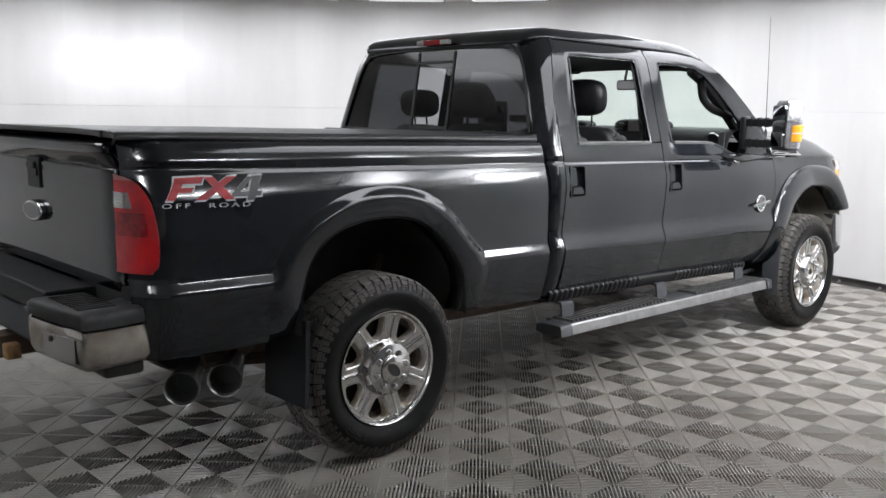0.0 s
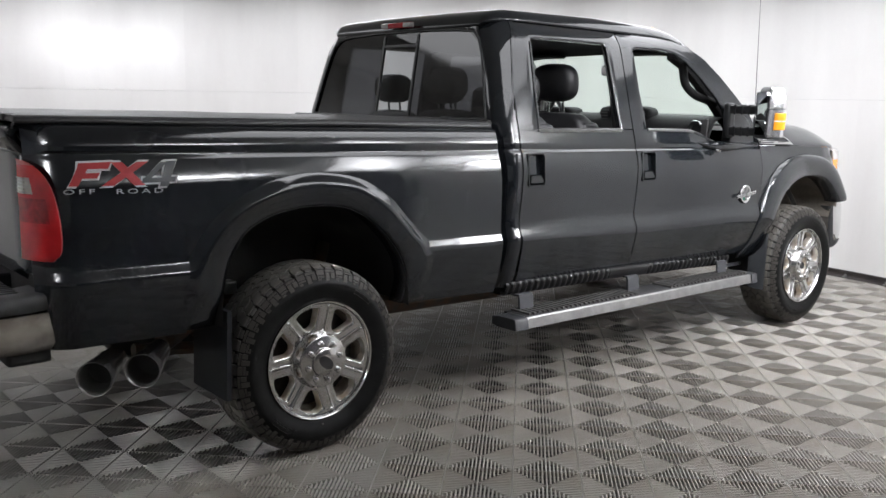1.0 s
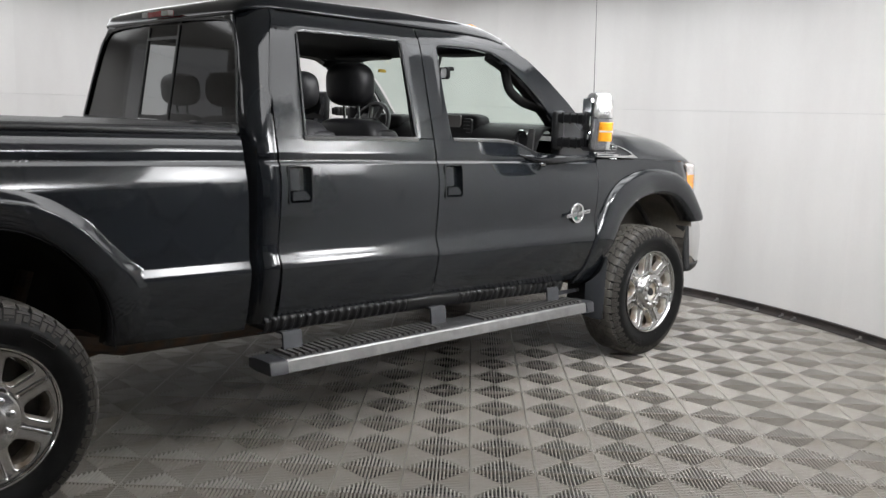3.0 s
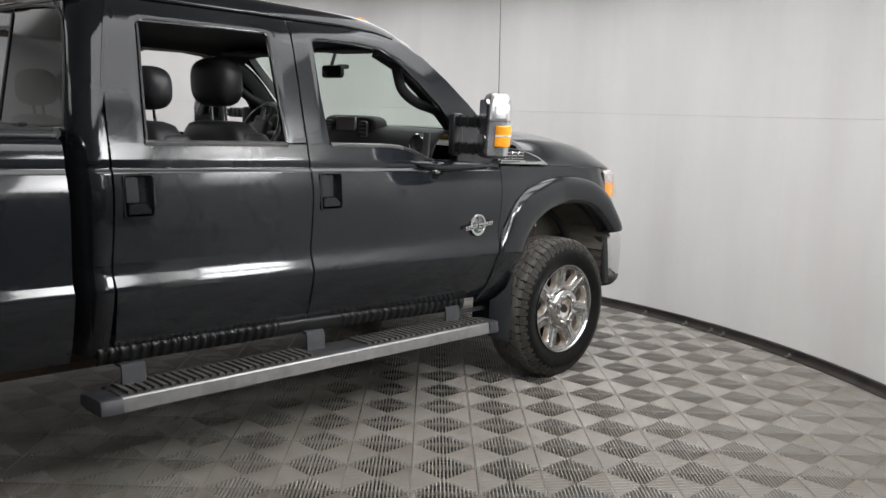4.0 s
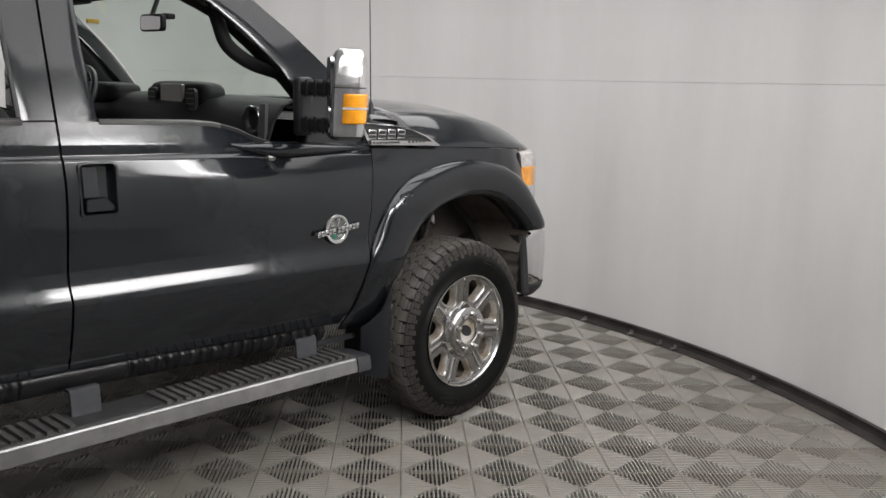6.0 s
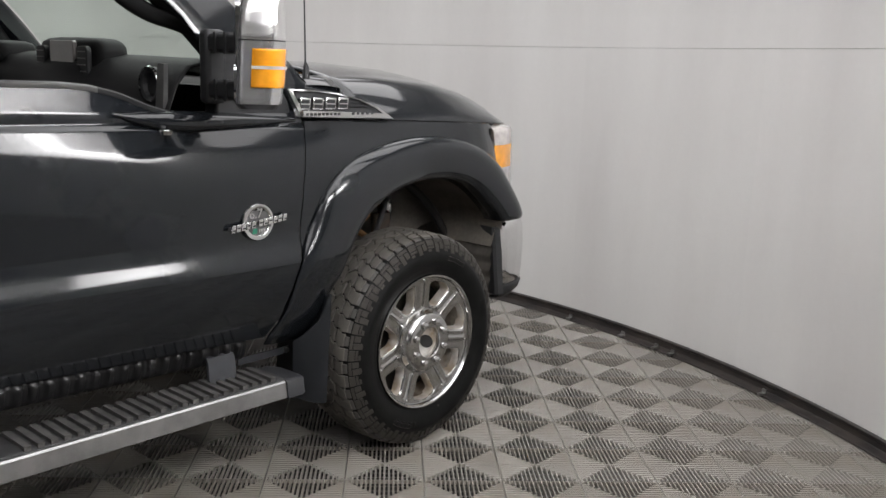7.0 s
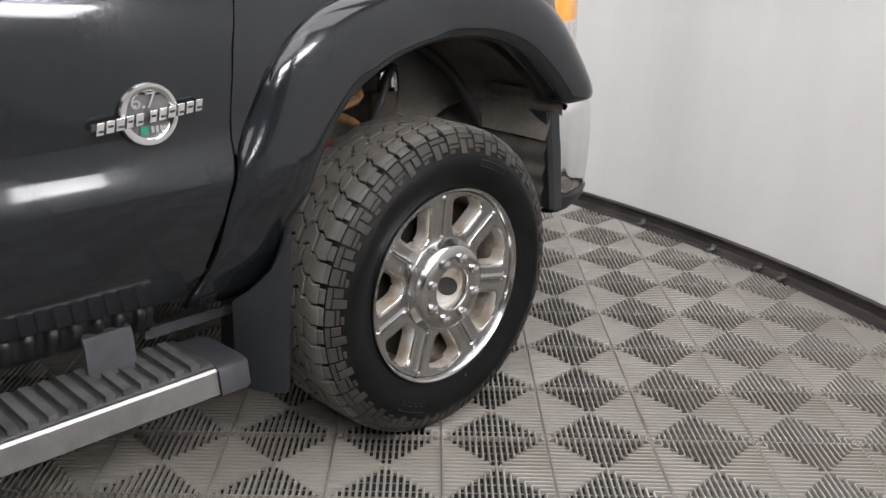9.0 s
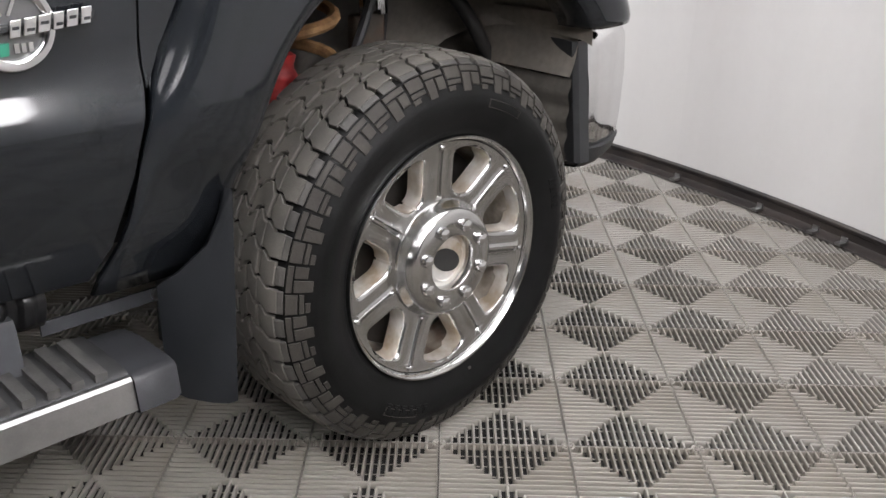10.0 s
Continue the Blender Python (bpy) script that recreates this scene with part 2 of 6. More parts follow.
def tube(points, radius, n=10, bm=None, caps=True):
    """A round bar along points."""
    bm = bm or bmesh.new()
    pts = [Vector(p) for p in points]
    rows, up = [], None
    for i, p in enumerate(pts):
        d = (pts[min(i + 1, len(pts) - 1)] - pts[max(i - 1, 0)]).normalized()
        side = d.cross(up if up else (Vector((0, 0, 1)) if abs(d.z) < 0.9 else Vector((1, 0, 0)))).normalized()
        up = side.cross(d)
        r = radius[i] if isinstance(radius, (list, tuple)) else radius
        rows.append([p + (side * math.cos(2 * math.pi * k / n) + up * math.sin(2 * math.pi * k / n)) * r for k in range(n)])
    vs = add_surface(bm, rows, True)
    if caps:
        bm.faces.new(vs[0]), bm.faces.new(vs[-1])
    return bm


def curve(points, n):
    """A smooth line through points, in n even steps of its parameter."""
    p = [Vector(q) for q in points]
    p = [p[0] * 2 - p[1]] + p + [p[-1] * 2 - p[-2]]
    out, k = [], len(points) - 1
    for i in range(n + 1):
        u = i / n * k
        j = min(int(u), k - 1)
        f = u - j
        a, b, c, d = p[j:j + 4]
        out.append(0.5 * (2 * b + (c - a) * f + (2 * a - 5 * b + 4 * c - d) * f * f + (3 * b - a - 3 * c + d) * f ** 3))
    return out


def steps(a, b, n):
    return [a + (b - a) * i / n for i in range(n + 1)]


def table(x, pairs):
    return float(np.interp(x, [p[0] for p in pairs], [p[1] for p in pairs]))


def mirrored(bm):
    """The same mesh on the truck's other side."""
    other = bm.copy()
    for v in other.verts:
        v.co.y = 2 * MID - v.co.y
    bmesh.ops.reverse_faces(other, faces=other.faces)
    return other


def both(name, bm, material, parent, label="", **kw):
    """A part and its twin on the other side; gives back the first."""
    twin = mirrored(bm)
    a = part(name, bm, material, parent, label, **kw)
    b = part(name, twin, material, parent, label, **kw)
    return a, b


def loop_prism(outline, axis, a, b, bm=None):
    """A plate: an outline of (u, v) points given depth from a to b along x, y or z."""
    bm = bm or bmesh.new()
    put = {"y": lambda u, v, w: (u, w, v), "x": lambda u, v, w: (w, u, v), "z": lambda u, v, w: (u, v, w)}[axis]
    lo, hi = [bm.verts.new(put(u, v, a)) for u, v in outline], [bm.verts.new(put(u, v, b)) for u, v in outline]
    bm.faces.new(lo), bm.faces.new(hi[::-1])
    for i in range(len(outline)):
        j = (i + 1) % len(outline)
        bm.faces.new((lo[i], lo[j], hi[j], hi[i]))
    return bm


def rounded(u0, u1, v0, v1, r, n=5):
    out = []
    for cu, cv, s in ((u1 - r, v1 - r, 0), (u0 + r, v1 - r, 90), (u0 + r, v0 + r, 180), (u1 - r, v0 + r, 270)):
        for i in range(n + 1):
            t = radians(s + 90 * i / n)
            out.append((cu + r * math.cos(t), cv + r * math.sin(t)))
    return out


# ---- the room ----
def wall_point(angle, r):
    return Vector((ROOM[0] + r * math.cos(radians(angle)), ROOM[1] + r * math.sin(radians(angle)), 0))


def room_line(offset=0.0):
    """The wall's plan: a long arc with straight ends."""
    arc = [wall_point(a, ROOM[2] + offset) for a in steps(-36, 126, 108)]
    d0 = Vector((math.sin(radians(-36)), -math.cos(radians(-36)), 0))
    d1 = Vector((-math.sin(radians(126)), math.cos(radians(126)), 0))
    return [arc[0] + d0 * 2.7] + arc + [arc[-1] + d1 * 8.0]


def wall_slab(name, line_in, line_out, z0, z1, material, parent=None):
    rows = []
    for a, b in zip(line_in, line_out):
        rows.append([(a.x, a.y, z0), (a.x, a.y, z1), (b.x, b.y, z1), (b.x, b.y, z0)])
    bm = surface(rows, True)
    bm.verts.ensure_lookup_table()
    n = len(bm.verts)
    bm.faces.new(bm.verts[0:4]), bm.faces.new(bm.verts[n - 4:n])
    return part(name, bm, material, parent)


inner, outer = room_line(0.012), room_line(0.25)
wall = tagged(wall_slab("wall_curved", room_line(0.007), outer, -0.03, CEIL, WALL_MAT), "white curved booth wall of large smooth panels", "wall", kind="structure")

for k in range(11):
    a0, a1 = -21.7 + 14 * (k - 1), -21.7 + 14 * k
    for z0, z1 in ((0.0, 1.585), (1.585, CEIL)):
        rows = []
        for i, a in enumerate(steps(a0 + 0.009, a1 - 0.009, 12)):
            p, q = wall_point(a, ROOM[2]), wall_point(a, ROOM[2] + 0.004)
            rows.append([(q.x, q.y, z0 + 0.0004), (p.x, p.y, z0 + 0.0012), (p.x, p.y, z1 - 0.0012), (q.x, q.y, z1 - 0.0004)])
        part("wall_panel", surface(rows), WALL_MAT, wall)

# unseen back room, added to close the booth behind the viewer; its tones steer reflections
ends = (inner[0], inner[-1])
back = [ends[0], Vector((2.6, -6.6, 0)), Vector((-2.0, -9.2, 0)), Vector((-9.5, -4.5, 0)), ends[1] + Vector((-0.6, -0.6, 0)), ends[1]]
push = [p + (p - Vector((-1, -1, 0))).normalized() * 0.2 for p in back]
tagged(wall_slab("wall_back", back[:3], push[:3], -0.03, CEIL, BACK_MAT), "unseen grey plain wall added round the open back area", "wall", kind="structure")
tagged(wall_slab("wall_rear", back[2:], push[2:], -0.03, CEIL, WALL_MAT), "unseen plain white wall added behind the truck", "wall", kind="structure")

bm = bmesh.new()
hull = [p.copy() for p in outer] + [p.copy() for p in push[::-1][1:-1]]
for z, flip in ((CEIL + 0.002, False), (CEIL + 0.12, True)):
    vs = [bm.verts.new((p.x, p.y, z)) for p in hull]
    bm.faces.new(vs[::-1] if flip else vs)
tagged(part("ceiling", bm, CEIL_MAT, None), "plain white painted flat ceiling of the booth", "ceiling", kind="structure")
bm = bmesh.new()
for z, flip in ((-0.0165, False), (-0.1, True)):
    vs = [bm.verts.new((p.x, p.y, z)) for p in hull]
    bm.faces.new(vs[::-1] if flip else vs)
floor = tagged(part("floor", bm, FLOOR_MAT, None), "dark floor under grey interlocking ribbed plastic tiles", "floor", kind="structure")


def led_panel(x, y, watts, spread, w=1.15, d=0.5, drop=0.0, up=0.0, turn=0.0, face=None, aim=None):
    lamp = new("unseen_ceiling_light")
    lamp.location = (x, y, CEIL)
    tagged(lamp, "unseen flat white rectangular LED panel light under the ceiling, mostly added fill", "ceiling light", "ceiling lights")
    m = look((x, y, CEIL - 0.02 - drop), aim) if aim else pose(x, y, CEIL - 0.02 - drop, 0, 0, turn)
    a = bmesh.new()
    for q in ((-w / 2, w / 2, -d / 2, -d / 2 + 0.02), (-w / 2, w / 2, d / 2 - 0.02, d / 2), (-w / 2, -w / 2 + 0.02, -d / 2 + 0.02, d / 2 - 0.02), (w / 2 - 0.02, w / 2, -d / 2 + 0.02, d / 2 - 0.02)):
        box(*q, -0.018, 0.018, a)
    a.transform(m)
    part("frame", a, STEEL, lamp)
    a = box(-w / 2 + 0.022, w / 2 - 0.022, -d / 2 + 0.022, d / 2 - 0.022, -0.012, 0.012)
    a.transform(m)
    ends = a.loops.layers.uv.new("plate")
    turned = m.inverted()
    for f in a.faces:
        for c in f.loops:
            at = turned @ c.vert.co
            c[ends].uv = (at.x / w + 0.5, at.y / d + 0.5)
    part("diffuser", a, face or LED, lamp)
    data = bpy.data.lights.new("panel_light", "AREA")
    data.shape, data.size, data.size_y, data.energy, data.color = "RECTANGLE", w * 0.95, d * 0.9, watts, (0.965, 0.985, 1.0)
    data.spread = radians(spread)
    ob = new("panel_light", data)
    ob.matrix_basis = m @ Matrix.Translation((0, 0, -0.022))
    if drop > 0.1:
        for k in (-0.4, 0.4):
            top = m @ Vector((k * w, 0, 0.01))
            part("hanger", tube([top, (top.x, top.y, CEIL)], 0.006, 6), STEEL, lamp)
    if up:
        # extra upward fill added at a hung panel, to brighten the ceiling
        data = data.copy()
        data.energy, data.spread = up, radians(175)
        ob = new("fill_uplight", data)
        ob.matrix_basis = pose(x, y, CEIL - drop + 0.03, 180)
    return lamp


for row, target in SPOTS:
    led_panel(*row, aim=target)
for row in FILL_PANELS:
    led_panel(*row)
for row in SOFT_FILL:
    led_panel(*row, face=LED_SOFT)
for row in FILL_RING:
    led_panel(*row, LED_SOFT)

# base strip along the wall, with its floor lip
rows = []
for a in steps(-36, 126, 162):
    c, s = math.cos(radians(a)), math.sin(radians(a))
    sec = [(0.010, 0.062), (-0.006, 0.063), (-0.013, 0.057), (-0.012, 0.046), (-0.007, 0.042), (-0.009, 0.016), (-0.018, 0.010), (-0.055, 0.007), (-0.058, 0.001), (0.010, 0.001)]
    rows.append([(ROOM[0] + (ROOM[2] + r) * c, ROOM[1] + (ROOM[2] + r) * s, z) for r, z in sec])
base = tagged(part("baseboard", surface(rows, True), BASE_MAT, None), "black base strip along the foot of the curved wall", "baseboard", kind="structure")
for i, a in enumerate((-24.5, -17.2, -15.8, -12.9, -8.2, 3.1, 9.4, 15.6, 22.3)):
    m = pose(*wall_point(a, ROOM[2] - 0.05), 0, 0, a + 90)
    bm = box(-0.012, 0.012, -0.02, 0.018, 0.008, 0.018)
    box(-0.012, 0.012, -0.016, -0.010, 0.018, 0.034, bm)
    bm.transform(m)
    part("clip", bm, STEEL, base, "small bent metal clip")


# ---- the truck ----
truck = new("pickup_truck")
truck.location = (1.9, MID, 0)
tagged(truck, "black four-door pickup truck with chrome wheels and covered bed", "pickup truck")


def rake(x):
    return -0.017 * (x - 1.2)


BED = [(0.57, 0.075), (0.62, 0.055), (0.70, 0.030), (0.80, 0.010), (0.835, 0.006), (0.845, 0.0066), (0.853, 0.0090), (0.860, 0.0119), (0.881, 0.0207), (0.888, 0.0231), (0.897, 0.0242), (0.91, 0.0247), (1.0, 0.0245), (1.08, 0.0240), (1.13, 0.0248), (1.17, 0.0275), (1.20, 0.0325), (1.235, 0.0415), (1.275, 0.0533), (1.288, 0.0575), (1.294, 0.0615), (1.304, 0.0630), (1.312, 0.0600), (1.34, 0.0672), (1.37, 0.0765), (1.39, 0.085), (1.40, 0.102)]
CAB = [(0.58, 0.118), (0.66, 0.085), (0.76, 0.060), (0.83, 0.048), (0.842, 0.049), (0.850, 0.0515), (0.860, 0.0553), (0.868, 0.0586), (0.886, 0.0662), (0.896, 0.0699), (0.908, 0.0730), (0.922, 0.0748), (0.94, 0.0752), (1.05, 0.0640), (1.15, 0.0588), (1.19, 0.0600), (1.21, 0.0620), (1.228, 0.0650), (1.238, 0.06705), (1.274, 0.07445), (1.284, 0.0765), (1.288, 0.0805), (1.293, 0.0865), (1.305, 0.0885), (1.312, 0.0855), (1.335, 0.0914), (1.36, 0.0979), (1.385, 0.1043), (1.40, 0.1082), (1.62, 0.166), (1.84, 0.222), (1.90, 0.245), (1.94, 0.275), (1.96, 0.30)]


def bed_y(x, z):
    return table(z - rake(x), BED)


def swell(x, z):
    """How far the front door and wing swell out towards the wheel."""
    s = min(1.0, max(0.0, (x - 2.25) / 0.95))
    return 0.063 * s * s * (3 - 2 * s) * table(z, [(0.55, 0.35), (0.65, 0.7), (0.80, 0.97), (0.9, 1.0), (1.03, 1.0), (1.12, 0.84), (1.20, 0.52), (1.26, 0.24), (1.30, 0.05), (1.33, 0.0)])


def crease_lift(x, k):
    """The body line rises a little towards the front wheel."""
    s = min(1.0, max(0.0, (x - 2.3) / 0.95))
    return 0.024 * s * table(k, [(0.70, 0.0), (0.80, 1.0), (0.94, 1.0), (1.08, 0.0)])


def cab_y(x, z):
    k = z - rake(x)
    return table(k - crease_lift(x, k), CAB) - swell(x, z)


def clean(bm):
    bmesh.ops.remove_doubles(bm, verts=bm.verts, dist=0.0004)
    return bm


# wheel arches: outer and inner lines of the flares
REAR_OUT = [(-0.655, 0.64), (-0.645, 0.80), (-0.615, 0.92), (-0.57, 1.0), (-0.50, 1.08), (-0.39, 1.155), (-0.22, 1.222), (-0.02, 1.242), (0.19, 1.208), (0.35, 1.118), (0.45, 1.02), (0.53, 0.94), (0.585, 0.895), (0.60, 0.84), (0.605, 0.76), (0.605, 0.60)]
REAR_IN = [(-0.475, 0.64), (-0.470, 0.76), (-0.445, 0.88), (-0.41, 0.95), (-0.36, 1.01), (-0.27, 1.06), (-0.15, 1.088), (-0.02, 1.094), (0.12, 1.075), (0.24, 1.015), (0.32, 0.945), (0.37, 0.89), (0.405, 0.84), (0.43, 0.78), (0.448, 0.70), (0.455, 0.60)]
FRONT_OUT = [(3.266, 0.53), (3.310, 0.66), (3.329, 0.78), (3.353, 0.868), (3.390, 0.945), (3.445, 1.045), (3.525, 1.112), (3.62, 1.154), (3.78, 1.188), (3.97, 1.202), (4.17, 1.180), (4.32, 1.125), (4.43, 1.06), (4.52, 0.97), (4.575, 0.90), (4.598, 0.85)]
FRONT_IN = [(3.46, 0.53), (3.485, 0.64), (3.515, 0.74), (3.55, 0.83), (3.595, 0.905), (3.65, 0.960), (3.72, 1.0), (3.80, 1.026), (3.90, 1.042), (4.0, 1.046), (4.10, 1.038), (4.20, 1.01), (4.28, 0.965), (4.345, 0.915), (4.395, 0.87), (4.42, 0.84)]


def flare(outer_pts, inner_pts, base_y, bulge_at, soft=False):
    o, n = curve([(x, 0, z) for x, z in outer_pts], 60), curve([(x, 0, z) for x, z in inner_pts], 60)
    rows = []
    for i, (a, b) in enumerate(zip(o, n)):
        y0 = base_y(a.x, a.z)
        row = []
        fade = min(1.0, max(0.0, (0.87 - a.z) / 0.16))
        full = bulge_at - (0.028 * min(1.0, max(0.0, (3.85 - a.x) / 0.35)) if a.x > 2 else 0.0)
        bulge = full + (y0 + 0.004 - full) * fade * fade * (3 - 2 * fade) * 0.92
        if soft:
            # a tight groove at the seam, then one smooth swelling face
            rise = [(0.012, y0 + 0.006), (0.03, y0 + 0.004)]
            edge = [(0.05, 0.20), (0.08, 0.38), (0.12, 0.55), (0.17, 0.70), (0.23, 0.82), (0.30, 0.91), (0.38, 0.965), (0.46, 0.992), (0.54, 1.0)]
            face = [(0.62, 0.0008), (0.72, 0.003), (0.82, 0.0065), (0.90, 0.0115), (0.95, 0.017), (0.98, 0.024), (1.0, 0.034), (1.01, 0.06), (1.01, 0.11)]
        else:
            # a concave rise, a rounded edge, then a broad face that falls back towards the lip
            rise = [(k / 8 * 0.30, y0 + 0.002 + (bulge - y0 - 0.002) * 0.86 * (k / 8) ** 1.25) for k in range(9)]
            edge = [(0.335, 0.945), (0.37, 0.985), (0.41, 1.0)]
            face = [(0.50, 0.001), (0.62, 0.004), (0.75, 0.0085), (0.87, 0.0135), (0.94, 0.019), (0.98, 0.026), (1.0, 0.036), (1.01, 0.06), (1.01, 0.11)]
        for s, y in [(0.0, y0 + 0.005)] + rise + [(k, y0 + 0.002 + (bulge - y0 - 0.002) * f) for k, f in edge] + [(k, bulge + d) for k, d in face]:
            p = a.lerp(b, s)
            row.append((p.x, y, p.z))
        rows.append(row)
    return surface(rows)


# bed side
bed_bottom = lambda x: table(x, [(-1.2, 0.635), (-0.6, 0.63), (0.45, 0.605), (1.05, 0.585)])
bed_keys = [p[0] for p in BED]


def bed_column(x, zs):
    r = rake(x)
    tuck = 0.13 * max(0, (-1.02 - x) / 0.135) ** 2.2
    row = [(x, table(z - r, BED) + tuck, z) for z in zs]
    return row + [(x, 0.14 + tuck, 1.405 + r), (x, 0.20 + tuck, 1.402 + r)]


bm = bmesh.new()
for x0, x1, n in ((-1.145, -0.609, 18), (0.545, 1.035, 14)):
    add_surface(bm, [bed_column(x, [max(k + rake(x), bed_bottom(x)) for k in bed_keys]) for x in steps(x0, x1, n)])
mid_keys = [k for k in bed_keys if k > 0.90]
rows = []
for x in steps(-0.609, 0.545, 44):
    a = max(0.91, table(x, REAR_OUT[2:13]) - 0.03 - rake(x))
    zs = [a + (k - 0.91) * (1.275 - a) / 0.365 if k < 1.275 else k for k in mid_keys]
    rows.append(bed_column(x, [z + rake(x) for z in zs]))
add_surface(bm, rows)
sides = both("bed_side", clean(bm), PAINT, truck, "glossy black bed side panel", sharp=50)
both("wheel_flare", flare(REAR_OUT, REAR_IN, bed_y, 0.0), PAINT, truck, "broad glossy black wheel arch flare", solid=0.006, sharp=60)

# bed box, front wall and floor
bm = box(-1.13, 1.02, 0.62, 2 * MID - 0.62, 0.86, 0.89)
box(0.99, 1.02, 0.10, 2 * MID - 0.10, 0.62, 1.38, bm)
part("bed_floor", bm, DARK, truck)

# tailgate
bm = bmesh.new()
zs = [0.86, 0.875, 0.92, 0.935, 1.05, 1.20, 1.325, 1.335, 1.35, 1.385, 1.41, 1.43, 1.435]
xs = [-1.118, -1.130, -1.142, -1.136, -1.140, -1.143, -1.146, -1.138, -1.150, -1.175, -1.185, -1.175, -1.13]
rows = [[(x + 0.0, y, z) for x, z in zip(xs, zs)] for y in [0.215, 0.225] + steps(0.24, 2 * MID - 0.24, 14) + [2 * MID - 0.225, 2 * MID - 0.215]]
for i, d in ((0, 0.03), (-1, 0.03), (1, 0.006), (-2, 0.006)):
    rows[i] = [(x + d, y, z) for x, y, z in rows[i]]
tailgate = part("tailgate", surface(rows), PAINT, truck, "black tailgate with a raised top lip", solid=0.03, sharp=60)
bm = loop_prism(rounded(MID - 0.075, MID + 0.075, 1.215, 1.345, 0.015), "x", -1.152, -1.14)
part("handle_bezel", bm, PLASTIC, tailgate, bevel=0.004)
bm = loop_prism(rounded(MID - 0.055, MID + 0.055, 1.265, 1.30, 0.008), "x", -1.158, -1.15)
box(-1.166, -1.152, MID - 0.045, MID + 0.045, 1.298, 1.325, bm)
part("tailgate_handle", bm, PLASTIC, tailgate, "small dark metal pull handle", bevel=0.003)
oval = [(MID + 0.115 * math.cos(t), 1.115 + 0.045 * math.sin(t)) for t in [2 * math.pi * i / 32 for i in range(32)]]
emblem = part("emblem", loop_prism(oval, "x", -1.168, -1.14), CHROME, tailgate, "plain chrome oval emblem", bevel=0.006)
oval = [(MID + 0.098 * math.cos(t), 1.115 + 0.034 * math.sin(t)) for t in [2 * math.pi * i / 32 for i in range(32)]]
part("emblem_field", loop_prism(oval, "x", -1.1705, -1.16), GREY_TRIM, tailgate)

# tail lamps
def tail_lamp(side):
    out = curve([(0.0, 0, 1.318), (0.05, 0, 1.312), (0.10, 0, 1.285), (0.145, 0, 1.22), (0.17, 0, 1.12), (0.175, 0, 1.03), (0.165, 0, 0.985), (0.14, 0, 0.97)], 28)

    def at(s, z, d):
        # s runs forward along the body's side from the tailgate's edge
        w = max(0.0, s) / 0.175
        x = -1.165 + min(s, 0) + 0.10 * w ** 1.5 + d * 0.3
        y = 0.20 - 0.165 * math.sin(min(1, w + 0.02) * math.pi / 2) ** 0.9 - d
        return (x, y if not side else 2 * MID - y, z)
    bm = bmesh.new()
    zs = [0.965, 0.972] + steps(0.985, 1.30, 22) + [1.312, 1.32]

    def edge(z):
        pts = sorted([(p.z, p.x) for p in out])
        return max(0.01, table(z, pts))
    rows = []
    for z in zs:
        e = edge(z)
        lip = 0.012 if 0.97 < z < 1.315 else 0.002
        row = []
        for f, k in ((0.0, 0.6), (0.15, 1), (0.4, 1.1), (0.7, 1), (0.93, 0.8), (1.0, 0.0)):
            row.append(at(e * f, z, lip * k))
        rows.append(row)
    vs = add_surface(bm, rows)
    bm.faces.index_update()
    for f in bm.faces:
        c = f.calc_center_median()
        if 1.195 < c.z < 1.262 and c.x < -1.135:
            f.material_index = 1
        elif 1.075 < c.z < 1.10 or 0.965 < c.z < 0.988 or 1.262 < c.z:
            f.material_index = 2
        elif 1.10 < c.z < 1.19 and c.x < -1.10:
            f.material_index = 3
        if c.z > 1.305 or f.index % 5 == 4:
            f.material_index = 4
    lamp = part("tail_lamp", bm, [RED, CLEAR, RED, RED_DARK, RED_RIM], truck, "tall red tail lamp with a clear reversing section", sharp=60)
    return lamp


for s in (0, 1):
    lamp = tail_lamp(s)
    for i in range(5):
        z = 1.203 + i * 0.0125
        y0, y1 = (0.105, 0.188) if not s else (2 * MID - 0.188, 2 * MID - 0.105)
        part("lens_rib", box(-1.178 + 0.012, -1.160, y0, y1, z, z + 0.005), CLEAR, lamp)

# soft cover over the bed
rows = []
for x in [-1.185, -1.18, -1.165, -1.12, -1.08, -1.05] + steps(-0.98, 0.98, 16) + [1.02, 1.03]:
    r = rake(x)
    drop = 0.02 if x < -1.182 else 0.0
    row = []
    for y, z in ((0.115, 1.402), (0.108, 1.412), (0.112, 1.422), (0.125, 1.428), (0.16, 1.432), (0.17, 1.428), (0.19, 1.431), (0.5, 1.437), (MID, 1.440)):
        row.append((x, y, z + r - drop + 0.002 * math.sin(x * 5 + y * 3)))
    rows.append(row + [(a, 2 * MID - b, c) for a, b, c in row[-2::-1]])
cover = part("bed_cover", surface(rows), VINYL, truck, "dark grey vinyl roll-up bed cover", solid=0.008, sharp=60)
for y in (0.135, 2 * MID - 0.135):
    bm = tube([(-1.17, y, 1.418 + rake(-1.17)), (1.03, y, 1.418 + rake(1.03))], 0.014, 8)
    part("cover_rail", bm, PLASTIC, cover)
part("front_rail", tube([(1.035, 0.13, 1.425), (1.035, 2 * MID - 0.13, 1.425)], 0.02, 10), PLASTIC, cover)
bm = box(1.02, 1.05, 0.42, 0.50, 1.43, 1.455)
part("cover_latch", bm, PLASTIC, cover, bevel=0.006)
